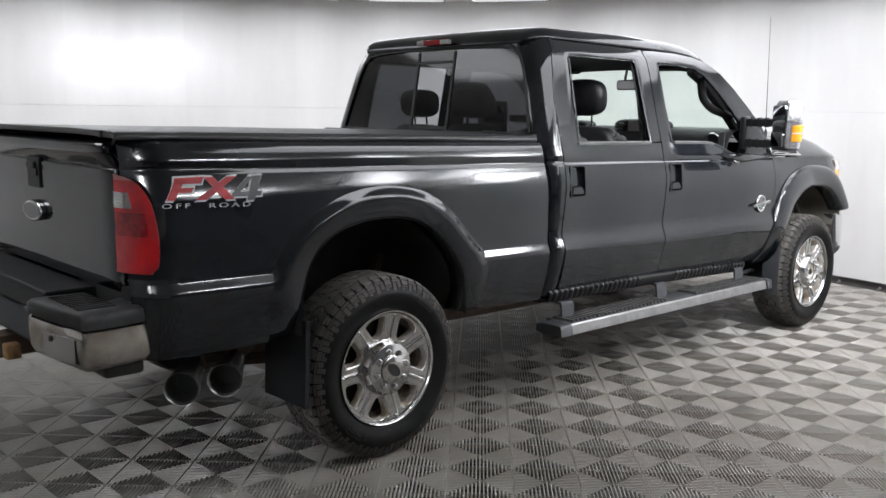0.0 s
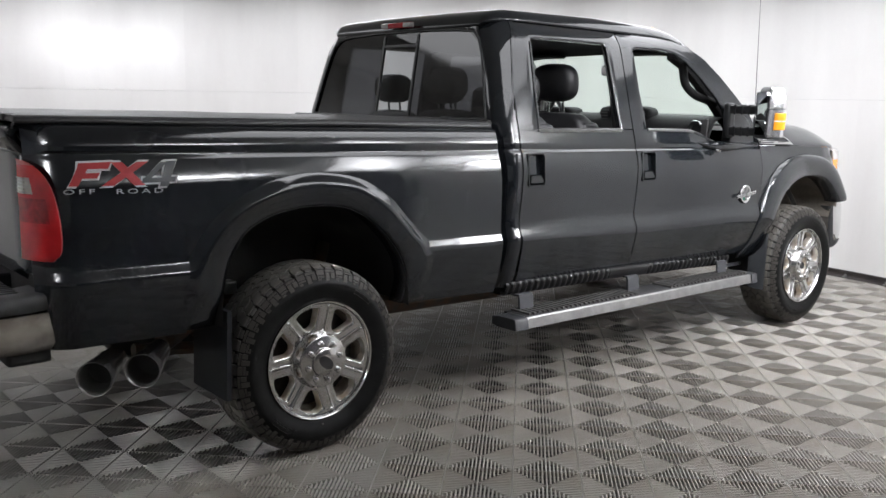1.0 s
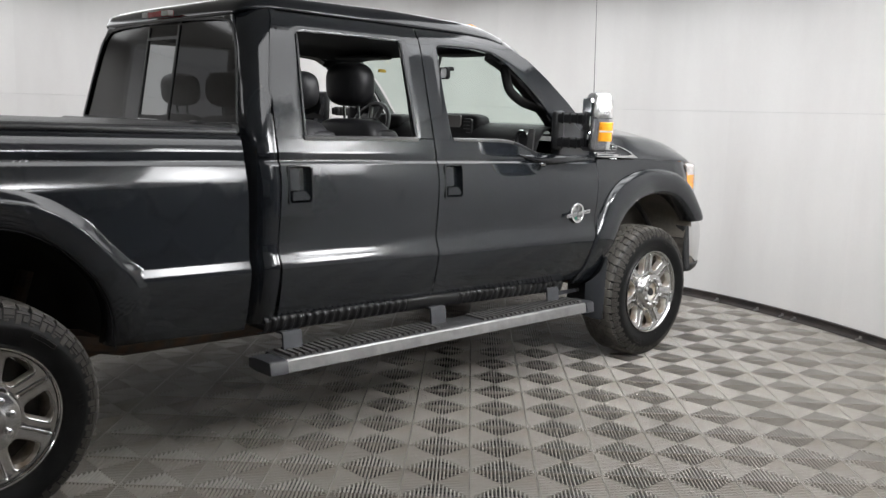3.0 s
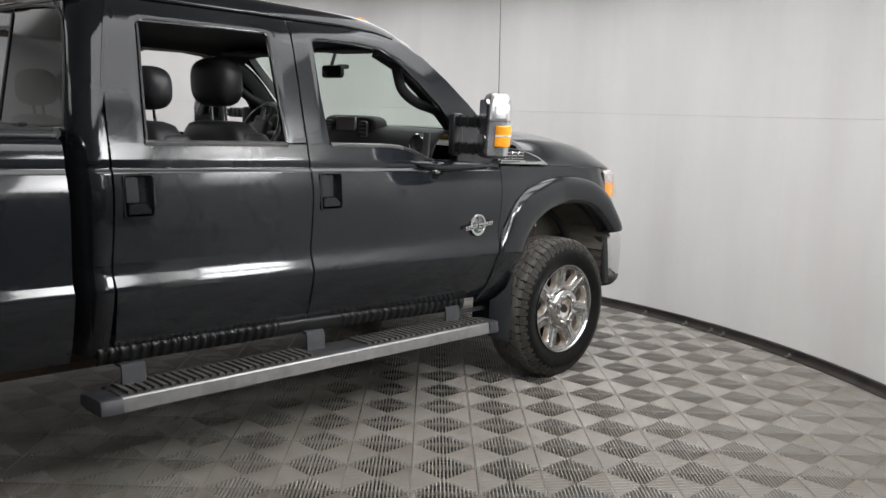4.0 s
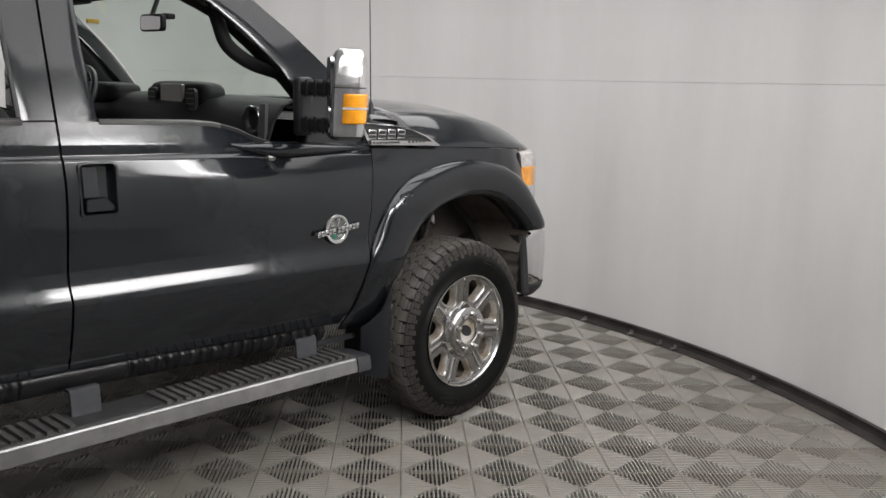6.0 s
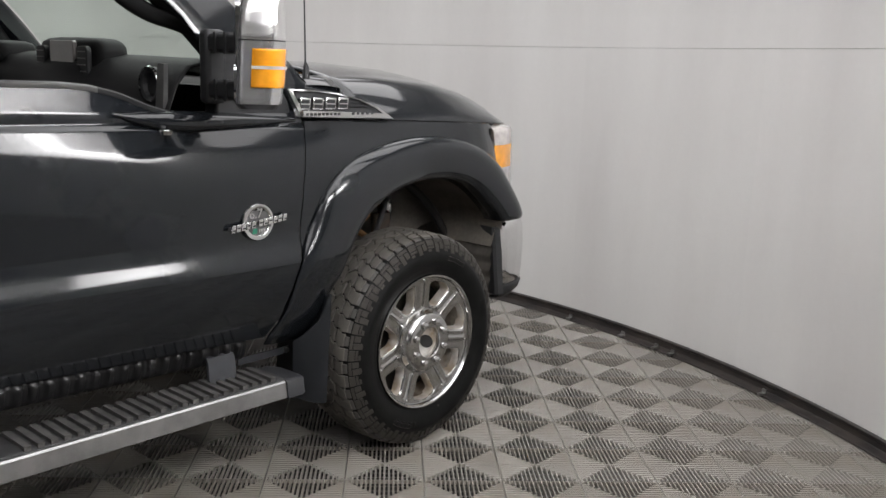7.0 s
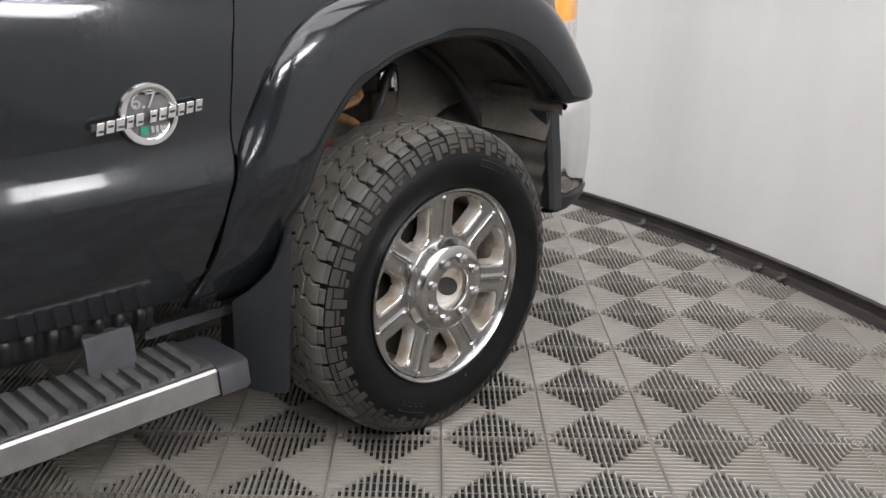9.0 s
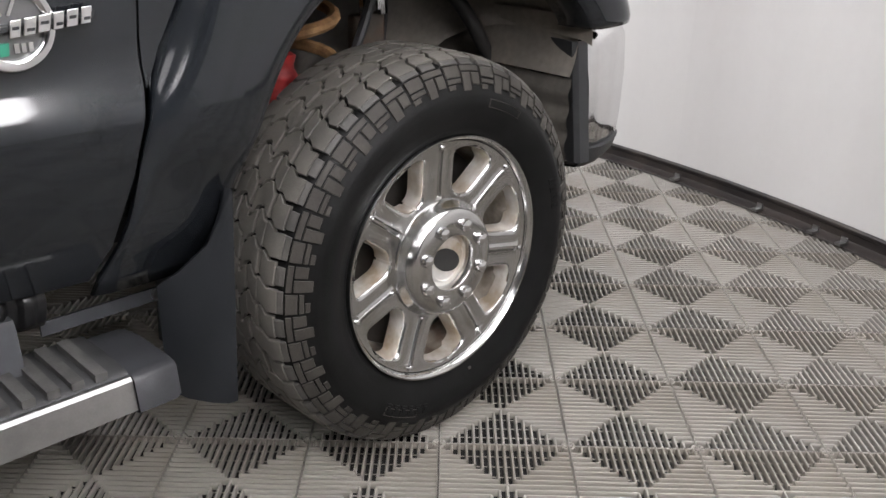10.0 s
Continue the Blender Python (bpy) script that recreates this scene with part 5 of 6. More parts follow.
        rows.append([(x, y + 0.02 - (out + 0.02) * math.cos(radians(t)) ** 0.8, z + h * math.sin(radians(t))) for t in (-88, -70, -50, -30, -12, 5, 20, 36, 52, 70, 88)])
    part("mirror_shoulder", fix(surface(rows), False), PAINT, shell, sharp=70)
    bm = lathe([(0, -0.014), (0.016, -0.012), (0.020, 0.0)], 20, "z", (2.885, 0.034, 1.256))
    part("puddle_lamp", fix(bm, False), CHROME, shell)


for flip in (False, True):
    door_mirror(flip)

# radio mast
mast = part("antenna", tube([(3.505, 0.175, 1.40), (3.505, 0.175, 1.44), (3.503, 0.176, 1.46), (3.485, 0.180, 2.22)], [0.014, 0.010, 0.003, 0.0012], 8), PLASTIC, truck, "thin black whip antenna")

# ---- ribbed sill cladding and running boards ----
def cladding():
    """A moulded band under the doors, with two fields of rounded ribs."""
    rows = []
    for x in steps(1.16, 3.20, 400):
        zt = door_low(x) + 0.004
        in_field = 1.165 < x < 1.99 or 2.345 < x < 3.18
        r = min(1.0, max(0.0, 0.45 + 1.5 * math.cos(2 * math.pi * (x - 1.17) / 0.0445))) if in_field else 0.5
        r = r * 0.014
        rows.append([(x, 0.150, zt), (x, 0.120 - r * 0.3, zt - 0.004), (x, 0.113 - r, zt - 0.016), (x, 0.112 - r, zt - 0.030), (x, 0.124 - r * 0.9, zt - 0.064), (x, 0.134 - r * 0.2, zt - 0.080), (x, 0.18, zt - 0.088)])
    return surface(rows)


both("sill_cladding", cladding(), CLAD, truck, "ribbed black plastic sill cladding", sharp=60)
both("sill_bracket", box(3.20, 3.415, 0.15, 0.156, 0.458, 0.482), BRACKET, truck, "bare metal bracket under the sill")
bm = lathe([(0, -0.008), (0.010, -0.006), (0.011, 0.0)], 10, "y", (3.40, 0.150, 0.470))
part("bracket_bolt", bm, STEEL, truck)

def running_board(flip):
    f = (lambda y: y) if not flip else (lambda y: 2 * MID - y)

    def fix(bm):
        if flip:
            for v in bm.verts:
                v.co.y = 2 * MID - v.co.y
        return bm
    za = lambda x: 0.445 - 0.004 * (x - 1.2)
    sec = [(0.150, -0.012), (0.150, -0.052), (0.10, -0.060), (0.0, -0.060), (-0.026, -0.060), (-0.033, -0.055), (-0.025, -0.007), (-0.019, -0.002), (0.0, 0.0), (0.10, -0.002)]
    rows = [[(x, y, za(x) + z) for y, z in sec] for x in steps(1.19, 3.262, 8)]
    board = part("running_board", fix(surface(rows, True)), STEEL, truck, "brushed metal running board with black treads", sharp=25)
    pads = [[(x, y, za(x) + z) for y, z in ((0.150, -0.010), (0.148, 0.002), (0.075, 0.006), (0.0, 0.005), (-0.010, 0.001), (-0.014, -0.004))] for x in steps(1.19, 3.262, 8)]
    pad = part("tread_pad", fix(surface(pads)), PAD, board, sharp=40)
    for x in [1.22 + 0.036 * i for i in range(25)] + [2.42 + 0.036 * i for i in range(23)]:
        bm = box(x, x + 0.019, -0.010, 0.128, za(x) + 0.002, za(x) + 0.016)
        part("tread_bar", fix(bm), BAR_RUBBER, board, "dusty raised tread bar")
    for xs, d in (((1.19, 1.16, 1.125, 1.105), -1), ((3.262, 3.28, 3.326, 3.336), 1)):
        rows = []
        for k, x in enumerate(xs):
            g = (1.06, 1.07, 1.06, 0.98)[k]
            rows.append([(x, 0.06 + (y - 0.06) * g, za(x) - 0.028 + (z + 0.028) * g) for y, z in sec])
        bm = bmesh.new()
        vs = add_surface(bm, rows, True)
        bm.faces.new(vs[-1])
        part("end_cap", fix(bm), CAP_GREY, board, "black moulded end cap", sharp=50)
    for x in (1.245, 2.135, 3.045):
        z = za(x)
        bm = bmesh.new()
        rows = [[(x + d, y, h) for d in (0, 0.10)] for y, h in ((0.080, z + 0.004), (0.084, z + 0.012), (0.090, z + 0.075), (0.098, z + 0.090), (0.30, z + 0.094))]
        add_surface(bm, rows)
        part("step_bracket", fix(bm), BRACKET, board, "grey painted step bracket", solid=0.012, bevel=0.003)
        part("bracket_arm", fix(box(x + 0.02, x + 0.08, 0.26, 0.55, z + 0.06, z + 0.12)), DARK, board)
    return board


for flip in (False, True):
    running_board(flip)


# ---- wheels ----
TYRE_R, RIM_R = 0.418, 0.262


def polar(r, t, y):
    return (r * math.sin(t), y, r * math.cos(t))


# the tyre's outer profile from the crown outwards: distance along it, radius, half width
CROWN = [(0.0, 0.4180, 0.0), (0.05, 0.4178, 0.050), (0.085, 0.4164, 0.085), (0.100, 0.4138, 0.0996), (0.112, 0.4090, 0.1106), (0.125, 0.4005, 0.1204), (0.140, 0.3880, 0.1286), (0.155, 0.3748, 0.1352), (0.172, 0.3590, 0.1412), (0.19, 0.3415, 0.1448)]
HALF = 0.1395                    # half of the tyre's width to the outer tread face


def crown(v, deep=0.0):
    """A point of the tyre's section: (radius, y), sunk by deep."""
    a = abs(v)
    r, w = table(a, [(p[0], p[1]) for p in CROWN]), table(a, [(p[0], p[2]) for p in CROWN])
    r2, w2 = table(a + 0.002, [(p[0], p[1]) for p in CROWN]), table(a + 0.002, [(p[0], p[2]) for p in CROWN])
    n = Vector((w2 - w, r - r2)).normalized()
    r, w = r - n.x * deep, w - n.y * deep
    return r, HALF + (-w if v > 0 else w)


def tyre_mesh():
    """The carcass, sunk below the tread, with smooth sidewalls."""
    prof = []
    for v in (-0.172, -0.155, -0.14, -0.125, -0.112, -0.1, -0.085, -0.05, 0.0, 0.05, 0.085, 0.1, 0.112, 0.125, 0.14, 0.155, 0.172):
        prof.append(crown(v, table(abs(v), [(0.0, 0.011), (0.11, 0.010), (0.126, 0.004), (0.14, 0.0025), (0.172, 0.0020)])))
    prof = [(0.238, 0.26), (0.262, 0.268), (0.285, 0.279), (0.328, 0.2885)] + prof + [(0.348, -0.0072), (0.340, -0.0098), (0.328, -0.010), (0.310, -0.0068), (0.292, 0.000), (0.278, 0.006), (0.2695, 0.0085), (0.2665, 0.0120), (0.262, 0.0135), (0.250, 0.018)]
    return lathe(prof, 128, "y")


def block(bm, low, high, v0, v1, deep=0.010, nv=3, m=0, lift=0.0, cham=0.0014):
    """A tread block between two slanting cuts low(v) and high(v), in radians."""
    vs = steps(v0, v1, nv)
    top, foot = [], []
    for v in vs:
        vv = v + (cham if v == vs[0] else -cham if v == vs[-1] else 0.0)
        r, y = crown(vv, -lift)
        a, b = low(v) + cham / 0.41, high(v) - cham / 0.41
        top.append([polar(r, t, y) for t in (a, (a + b) / 2, b)])
    uv = [(v, low(v)) for v in vs] + [(v1, (low(v1) + high(v1)) / 2)] + [(v, high(v)) for v in vs[::-1]] + [(v0, (low(v0) + high(v0)) / 2)]
    ring_mid, ring_low = [], []
    for v, t in uv:
        r, y = crown(v, cham - lift)
        ring_mid.append(polar(r, t, y))
        r, y = crown(v, deep)
        ring_low.append(polar(r, t, y))
    grid = add_surface(bm, top, m=m)
    rt = [grid[k][0] for k in range(nv + 1)] + [grid[nv][1]] + [grid[k][2] for k in range(nv, -1, -1)] + [grid[0][1]]
    rings = [rt] + [[bm.verts.new(p) for p in ring] for ring in (ring_mid, ring_low)]
    for p, q in zip(rings, rings[1:]):
        for i in range(len(p)):
            j = (i + 1) % len(p)
            bm.faces.new((p[i], p[j], q[j], q[i])).material_index = m


def side_y(r):
    """The outer sidewall's surface."""
    return table(r, [(0.262, 0.0135), (0.278, 0.006), (0.292, 0.0), (0.310, -0.0068), (0.328, -0.010), (0.340, -0.0098), (0.348, -0.0072), (0.359, -0.0015)])


def side_mark(bm, r0, r1, t0, t1, h=0.0016, n=2, m=3):
    """A raised mark on the outer sidewall."""
    rows = []
    for t, e in [(t0, 0)] + [(t, 1) for t in steps(t0 + 0.002, t1 - 0.002, n)] + [(t1, 0)]:
        rows.append([polar(r0, t, side_y(r0) + 0.001), polar(r0 + 0.0007, t, side_y(r0) - h * e), polar(r1 - 0.0007, t, side_y(r1) - h * e), polar(r1, t, side_y(r1) + 0.001)])
    add_surface(bm, rows, m=m)


def tread(bm):
    n = 50
    d = 2 * math.pi / n
    rnd = random.Random(4)
    g = 0.0078                   # half a groove, in radians
    for i in range(n):
        t = i * d
        lift = lambda: -0.0012 * rnd.random()
        for s in (1, -1):
            # shoulder blocks that wrap round the edge, with a step in every second one
            off = 0.0 if s > 0 else 0.4 * d
            bend = lambda v: d * table(abs(v), [(0.060, 0.26), (0.074, 0.16), (0.082, -0.04), (0.10, 0.0), (0.13, 0.0)])
            lo, hi = (lambda v: t + off + bend(v) + g), (lambda v: t + off + d + bend(v) - g)
            inner_v = 0.0645 if i % 2 else 0.0605
            if i % 2:
                block(bm, lo, hi, s * inner_v, s * 0.1035, 0.010, 4, 0, lift())
                block(bm, lambda v: lo(v) + 0.05 * d, lambda v: hi(v) - 0.14 * d, s * 0.1035, s * 0.1240, 0.008, 3, 2, -0.0022)
            else:
                block(bm, lo, hi, s * inner_v, s * 0.112, 0.010, 4, 0, lift())
                block(bm, lo, lambda v: hi(v) - 0.02 * d, s * 0.112, s * 0.1240, 0.008, 2, 2, -0.0004)
        # four interlocking rows in the middle
        for v0, v1, off, k in ((-0.0575, -0.0308, 0.30, 1), (-0.0277, -0.0015, 0.72, -1), (0.0015, 0.0277, 0.10, 1), (0.0308, 0.0575, 0.55, -1)):
            cut = lambda v: d * k * table((v - v0) / (v1 - v0), [(0, 0), (0.40, 0.06), (0.55, 0.30), (1, 0.38)])
            e = 0.0022 * (1 if (i + (k < 0)) % 2 else -1)
            block(bm, lambda v: t + off * d + cut(v) + g * 1.15, lambda v: t + (off + 1) * d + cut(v) - g * 1.15, v0 - 0.0004 + e, v1 + 0.0004 + e, 0.010, 5, 0, lift())
        # low plates down the outer sidewall, laid like a stepped border
        a = lambda f: (lambda v: t + f * d)
        if i % 2 == 0:
            for f0, f1, v0, v1, h in ((0.05, 0.82, 0.1275, 0.1500, 0.0008), (0.92, 1.92, 0.1275, 0.1385, 0.0004), (0.92, 1.38, 0.1418, 0.1780, 0.0010), (0.05, 0.82, 0.1535, 0.1620, 0.0004), (1.48, 1.92, 0.1418, 0.1660, 0.0006), (0.05, 0.45, 0.1650, 0.1740, 0.0004)):
                block(bm, a(f0), a(f1), v0, v1, 0.003, 2, 3, h, 0.0006)
    # bars for lettering too small to read, and a long outlined mark
    for start, count, w in ((1.25, 4, 0.045), (3.40, 6, 0.050)):
        for k in range(count):
            b = start + k * (w + 0.020)
            side_mark(bm, 0.314, 0.334, b, b + w, m=1)
            side_mark(bm, 0.319, 0.329, b + 0.012, b + w - 0.012, 0.0026, m=1)
    for b in (0.32, 3.5):
        side_mark(bm, 0.3385, 0.3405, b, b + 0.30, 0.0016, 6)
        side_mark(bm, 0.3225, 0.3245, b, b + 0.30, 0.0016, 6)
        side_mark(bm, 0.3235, 0.3395, b, b + 0.007)
        side_mark(bm, 0.3235, 0.3395, b + 0.293, b + 0.30)
    side_mark(bm, 0.284, 0.290, 2.93, 2.96)
    return bm


def spoke_grid():
    """The wheel's face: seven broad parallel-sided spokes, each with a slot down its middle, and deep windows between."""
    n = 7
    rs = [0.112, 0.124, 0.130, 0.1345, 0.138, 0.1405, 0.1435, 0.148, 0.155, 0.165, 0.18, 0.195, 0.21, 0.220, 0.2265, 0.2315, 0.2350, 0.2380, 0.2405, 0.2435, 0.2475, 0.2515, 0.2535, 0.2560, 0.2590, 0.2625, 0.2640, 0.2640, 0.258]
    ys = [table(r, [(0.112, 0.033), (0.135, 0.0325), (0.165, 0.030), (0.21, 0.0255), (0.2475, 0.0195), (0.2515, 0.0180), (0.2535, 0.0135), (0.2560, 0.0060), (0.2590, 0.0030), (0.2625, 0.0028), (0.264, 0.0060)]) for r in rs]
    ys[-2], ys[-1] = 0.014, 0.019
    cols = [-1, -0.86, -0.72, -0.62, -0.56, -0.525, -0.5, -0.47, -0.435, -0.36, -0.24, -0.13, -0.095, -0.075, -0.04, 0.04, 0.075, 0.095, 0.13, 0.24, 0.36, 0.435, 0.47, 0.5, 0.525, 0.56, 0.62, 0.72, 0.86]
    sector = math.pi / n
    r_in, r_out = 0.1385, 0.2390

    def half(r):
        # half angle of a spoke at this radius, with the window's ends rounded
        base = 0.0415 / max(r, 0.12) + 0.02 * max(0, 0.16 - r) / 0.02
        base = min(base, sector * 0.90)
        e = max((r_in + 0.014 - r) / 0.014, (r - r_out + 0.020) / 0.020, 0)
        e = min(e, 1)
        return base + (sector * 0.95 - base) * (1 - math.sqrt(max(0, 1 - e ** 2.2)))
    bm = bmesh.new()
    grid = []
    for r, y in zip(rs, ys):
        h = half(r)
        ring = []
        for k in range(n):
            for c in cols:
                a = c / 0.5 * h if abs(c) <= 0.5 else math.copysign(h + (abs(c) - 0.5) / 0.5 * (sector - h), c)
                g, yy = abs(c), y
                if r_in - 0.004 < r < r_out + 0.004:
                    yy += 0.0060 if g == 0.5 else 0.0022 if g == 0.47 else 0.0004 if g == 0.435 else 0.0
                if 0.1335 < r < 0.2375:
                    yy += 0.0050 if g < 0.06 else 0.0030 if g < 0.08 else -0.0012 if g < 0.1 else 0.0
                    if g < 0.14:
                        a = math.copysign(g / 0.095 * 0.0056 / r, c)
                ring.append(bm.verts.new(polar(r, 2 * sector * k + a, yy)))
        grid.append(ring)
    m, q = len(grid[0]), len(cols)
    for i in range(len(rs) - 1):
        window = r_in - 0.001 < rs[i] and rs[i + 1] < r_out + 0.001
        for j in range(m):
            c0, c1 = cols[j % q], cols[(j + 1) % q] if (j + 1) % q else 1
            if window and (c1 <= -0.5 or c0 >= 0.5):
                continue
            bm.faces.new((grid[i][j], grid[i][(j + 1) % m], grid[i + 1][(j + 1) % m], grid[i + 1][j]))
    # walls of the windows
    keep = [e for e in bm.edges if e.is_boundary and 0.13 < math.hypot(*[(e.verts[0].co + e.verts[1].co)[i] / 2 for i in (0, 2)]) < 0.2415]
    for depth, draw, ring_r, slot in ((0.010, 0.05, 0.186, 1), (0.030, 0.02, 0.190, 1)):
        ex = bmesh.ops.extrude_edge_only(bm, edges=keep)
        keep = [x for x in ex["geom"] if isinstance(x, bmesh.types.BMEdge)]
        for v in [x for x in ex["geom"] if isinstance(x, bmesh.types.BMVert)]:
            r, t = math.hypot(v.co.x, v.co.z), math.atan2(v.co.x, v.co.z)
            mid = (math.floor(t / (2 * sector)) + 0.5) * 2 * sector
            t = t + (mid - t) * draw
            r = r + (ring_r - r) * draw * (0.9 if r < ring_r else 0.35)
            v.co = Vector(polar(r, t, v.co.y + depth))
        for f in [x for x in ex["geom"] if isinstance(x, bmesh.types.BMFace)]:
            f.material_index = slot
    return bm


def wheel_meshes():
    tyre = link_mesh("tyre", tyre_mesh(), SIDEWALL, 35)
    blocks = link_mesh("tread", tread(bmesh.new()), [RUBBER, SIDEWALL, LUG, PLATE_RUBBER], 28)
    rim = link_mesh("rim", spoke_grid(), [WHEEL, POCKET], 38)
    barrel = link_mesh("barrel", lathe([(0.254, 0.02), (0.246, 0.03), (0.236, 0.06), (0.228, 0.11), (0.228, 0.24), (0.25, 0.262)], 64, "y"), BARREL, 50)
    back_plate = link_mesh("brake_disc", lathe([(0.0, 0.115), (0.222, 0.115), (0.222, 0.135), (0.0, 0.135)], 40, "y"), DISC_MAT, 40)
    return tyre, rim, barrel, back_plate, blocks


TYRE, RIM, BAR, DISC, BLOCKS = wheel_meshes()
CAP_FRONT = link_mesh("hub_cap", lathe([(0.127, 0.040), (0.1265, 0.030), (0.1245, 0.026), (0.119, 0.012), (0.114, 0.000), (0.110, -0.0050), (0.103, -0.0078), (0.064, -0.0084), (0.0600, -0.0075), (0.0580, -0.004), (0.057, 0.016)], 64, "y"), WHEEL, 40)
RECESS = link_mesh("hub_recess", lathe([(0.058, 0.013), (0.050, 0.015), (0.048, 0.010), (0.0455, 0.009), (0.044, 0.013), (0.0, 0.015)], 40, "y"), POCKET, 40)
CAP_REAR = link_mesh("hub_cap", lathe([(0.127, 0.040), (0.1265, 0.030), (0.1245, 0.022), (0.119, 0.002), (0.114, -0.009), (0.106, -0.0125), (0.066, -0.0150), (0.0635, -0.0165), (0.0615, -0.0260), (0.054, -0.0300), (0.028, -0.0315), (0.0, -0.032)], 64, "y"), WHEEL, 40)
OVAL = [(0.040 * math.cos(2 * math.pi * i / 28), 0.024 * math.sin(2 * math.pi * i / 28)) for i in range(28)]
NUT = link_mesh("lug_nut", lathe([(0.0135, 0.004), (0.0135, -0.007), (0.0115, -0.012), (0.006, -0.0145), (0.0, -0.015)], 14, "y"), CHROME, 40)
PLATE = link_mesh("cap_emblem", loop_prism(OVAL, "y", -0.0, -0.003), DARK, 40)
RIVET = link_mesh("rim_rivet", lathe([(0.0062, 0.003), (0.0060, -0.0015), (0.004, -0.0034), (0.0, -0.004)], 12, "y"), CHROME, 40)


def wheel(x, y, z, front, turn=0.0, steer=0.0):
    hub = new("wheel")
    hub.location = (x - truck.location.x, y - truck.location.y, z)
    hub.parent = truck
    left = y > MID
    hub.rotation_euler = (0, radians(turn), radians((180 if left else 0) + steer))
    tagged(hub, "chrome seven-spoke wheel with an all-terrain tyre")

    def sub(name, me, m=None, label=""):
        ob = new(name, me)
        ob.parent = hub
        if m:
            ob.matrix_basis = m
        if label:
            tagged(ob, label)
        return ob
    sub("tyre", TYRE, None, "chunky black all-terrain tyre")
    tagged(sub("tread", BLOCKS, None, "worn grey-brown tread blocks"), kind="stuff")
    sub("rim", RIM, None, "polished seven-spoke alloy rim")
    sub("barrel", BAR, None, "dusty brown-stained rim barrel")
    sub("brake_disc", DISC)
    sub("hub_cap", CAP_FRONT if front else CAP_REAR)
    r = 0.083
    for k in range(8):
        t = 2 * math.pi * (k + 0.5) / 8
        sub("lug_nut", NUT, pose(*polar(r, t, -0.0080 if front else -0.0138)))
    for k in range(7):
        sub("rim_rivet", RIVET, pose(*polar(0.2415, 2 * math.pi * k / 7, 0.0185)))
    if front:
        sub("hub_recess", RECESS, None, "dusty beige hub recess")
    sub("cap_emblem", PLATE, pose(0, 0.0145 if front else -0.0315, 0, 0, 30, 0), "small dark oval plate")
    return hub


wheel(3.967, -0.005, TYRE_R - 0.002, True, -3)
wheel(-0.008, 0.030, TYRE_R - 0.002, False, 11)
wheel(3.967, 2 * MID + 0.005, TYRE_R - 0.002, True, 30)
wheel(-0.008, 2 * MID - 0.03, TYRE_R - 0.002, False, 12)

# ---- wheel wells, chassis and springs ----
def well(cx, pts, depth0, depth1):
    o = curve([(x, 0, z) for x, z in pts], 40)
    rows = []
    for y, g in ((depth0, 1.0), (depth0 + 0.04, 1.02), (depth0 + 0.10, 1.03), (depth0 + 0.20, 1.045), (depth1 - 0.16, 1.03), (depth1 - 0.08, 0.98), (depth1 - 0.03, 0.90), (depth1, 0.74), (depth1 + 0.02, 0.45)):
        rows.append([(cx + (p.x - cx) * (g + 0.02 * math.sin(9 * math.atan2(p.z - 0.42, p.x - cx)) * (g > 1.02)), y, 0.42 + (p.z - 0.42) * (g + 0.014 * math.sin(23 * math.atan2(p.z - 0.42, p.x - cx)) * (g > 1.02))) for p in o])
    return surface(rows)


both("wheel_liner", well(3.97, FRONT_IN[2:] + [(4.425, 0.80)], 0.02, 0.47), LINER, truck, "dusty black wheel well liner", sharp=60)
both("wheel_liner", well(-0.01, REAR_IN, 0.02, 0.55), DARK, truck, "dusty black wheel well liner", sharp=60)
for x0, x1, z0, z1 in ((-0.70, 0.62, 0.50, 1.12), (3.36, 4.60, 0.45, 1.14)):
    both("well_wall", box(x0, x1, 0.66, 0.68, z0, z1), LINER, truck)
for y in (0.62, 2 * MID - 0.62):
    line = ((-1.1, 0.60), (-0.5, 0.68), (0.3, 0.68), (0.9, 0.52), (3.0, 0.50), (3.6, 0.66), (4.3, 0.66), (4.75, 0.62))
    bm = surface([[(x, y - 0.045, z - 0.10), (x, y + 0.045, z - 0.10), (x, y + 0.045, z + 0.09), (x, y - 0.045, z + 0.09)] for x, z in line], True)
    part("chassis_rail", bm, DARK, truck)
part("underfloor", box(1.12, 3.42, 0.18, 2 * MID - 0.18, 0.57, 0.61), DARK, truck)
part("firewall", box(3.40, 3.46, 0.16, 2 * MID - 0.16, 0.60, 1.36), DARK, truck)
part("engine_block", box(3.62, 4.55, 0.68, 2 * MID - 0.68, 0.55, 1.18), DARK, truck, bevel=0.03)
for x in (0.0, 3.967):
    bm = tube([(x, 0.16, 0.416), (x, 2 * MID - 0.16, 0.416)], 0.05, 10)
    lathe([(0.0, -0.17), (0.12, -0.15), (0.17, 0), (0.12, 0.15), (0, 0.17)], 16, "y", (x, MID if x == 0 else 1.35, 0.416), bm)
    part("axle", bm, FRAME, truck)


def coil(cx, cy, z0, z1, r=0.068, wire=0.0135, turns=5):
    pts = [(cx + r * math.cos(2 * math.pi * s * turns), cy + r * math.sin(2 * math.pi * s * turns), z0 + (z1 - z0) * s) for s in steps(0, 1, turns * 16)]
    return tube(pts, wire, 8)


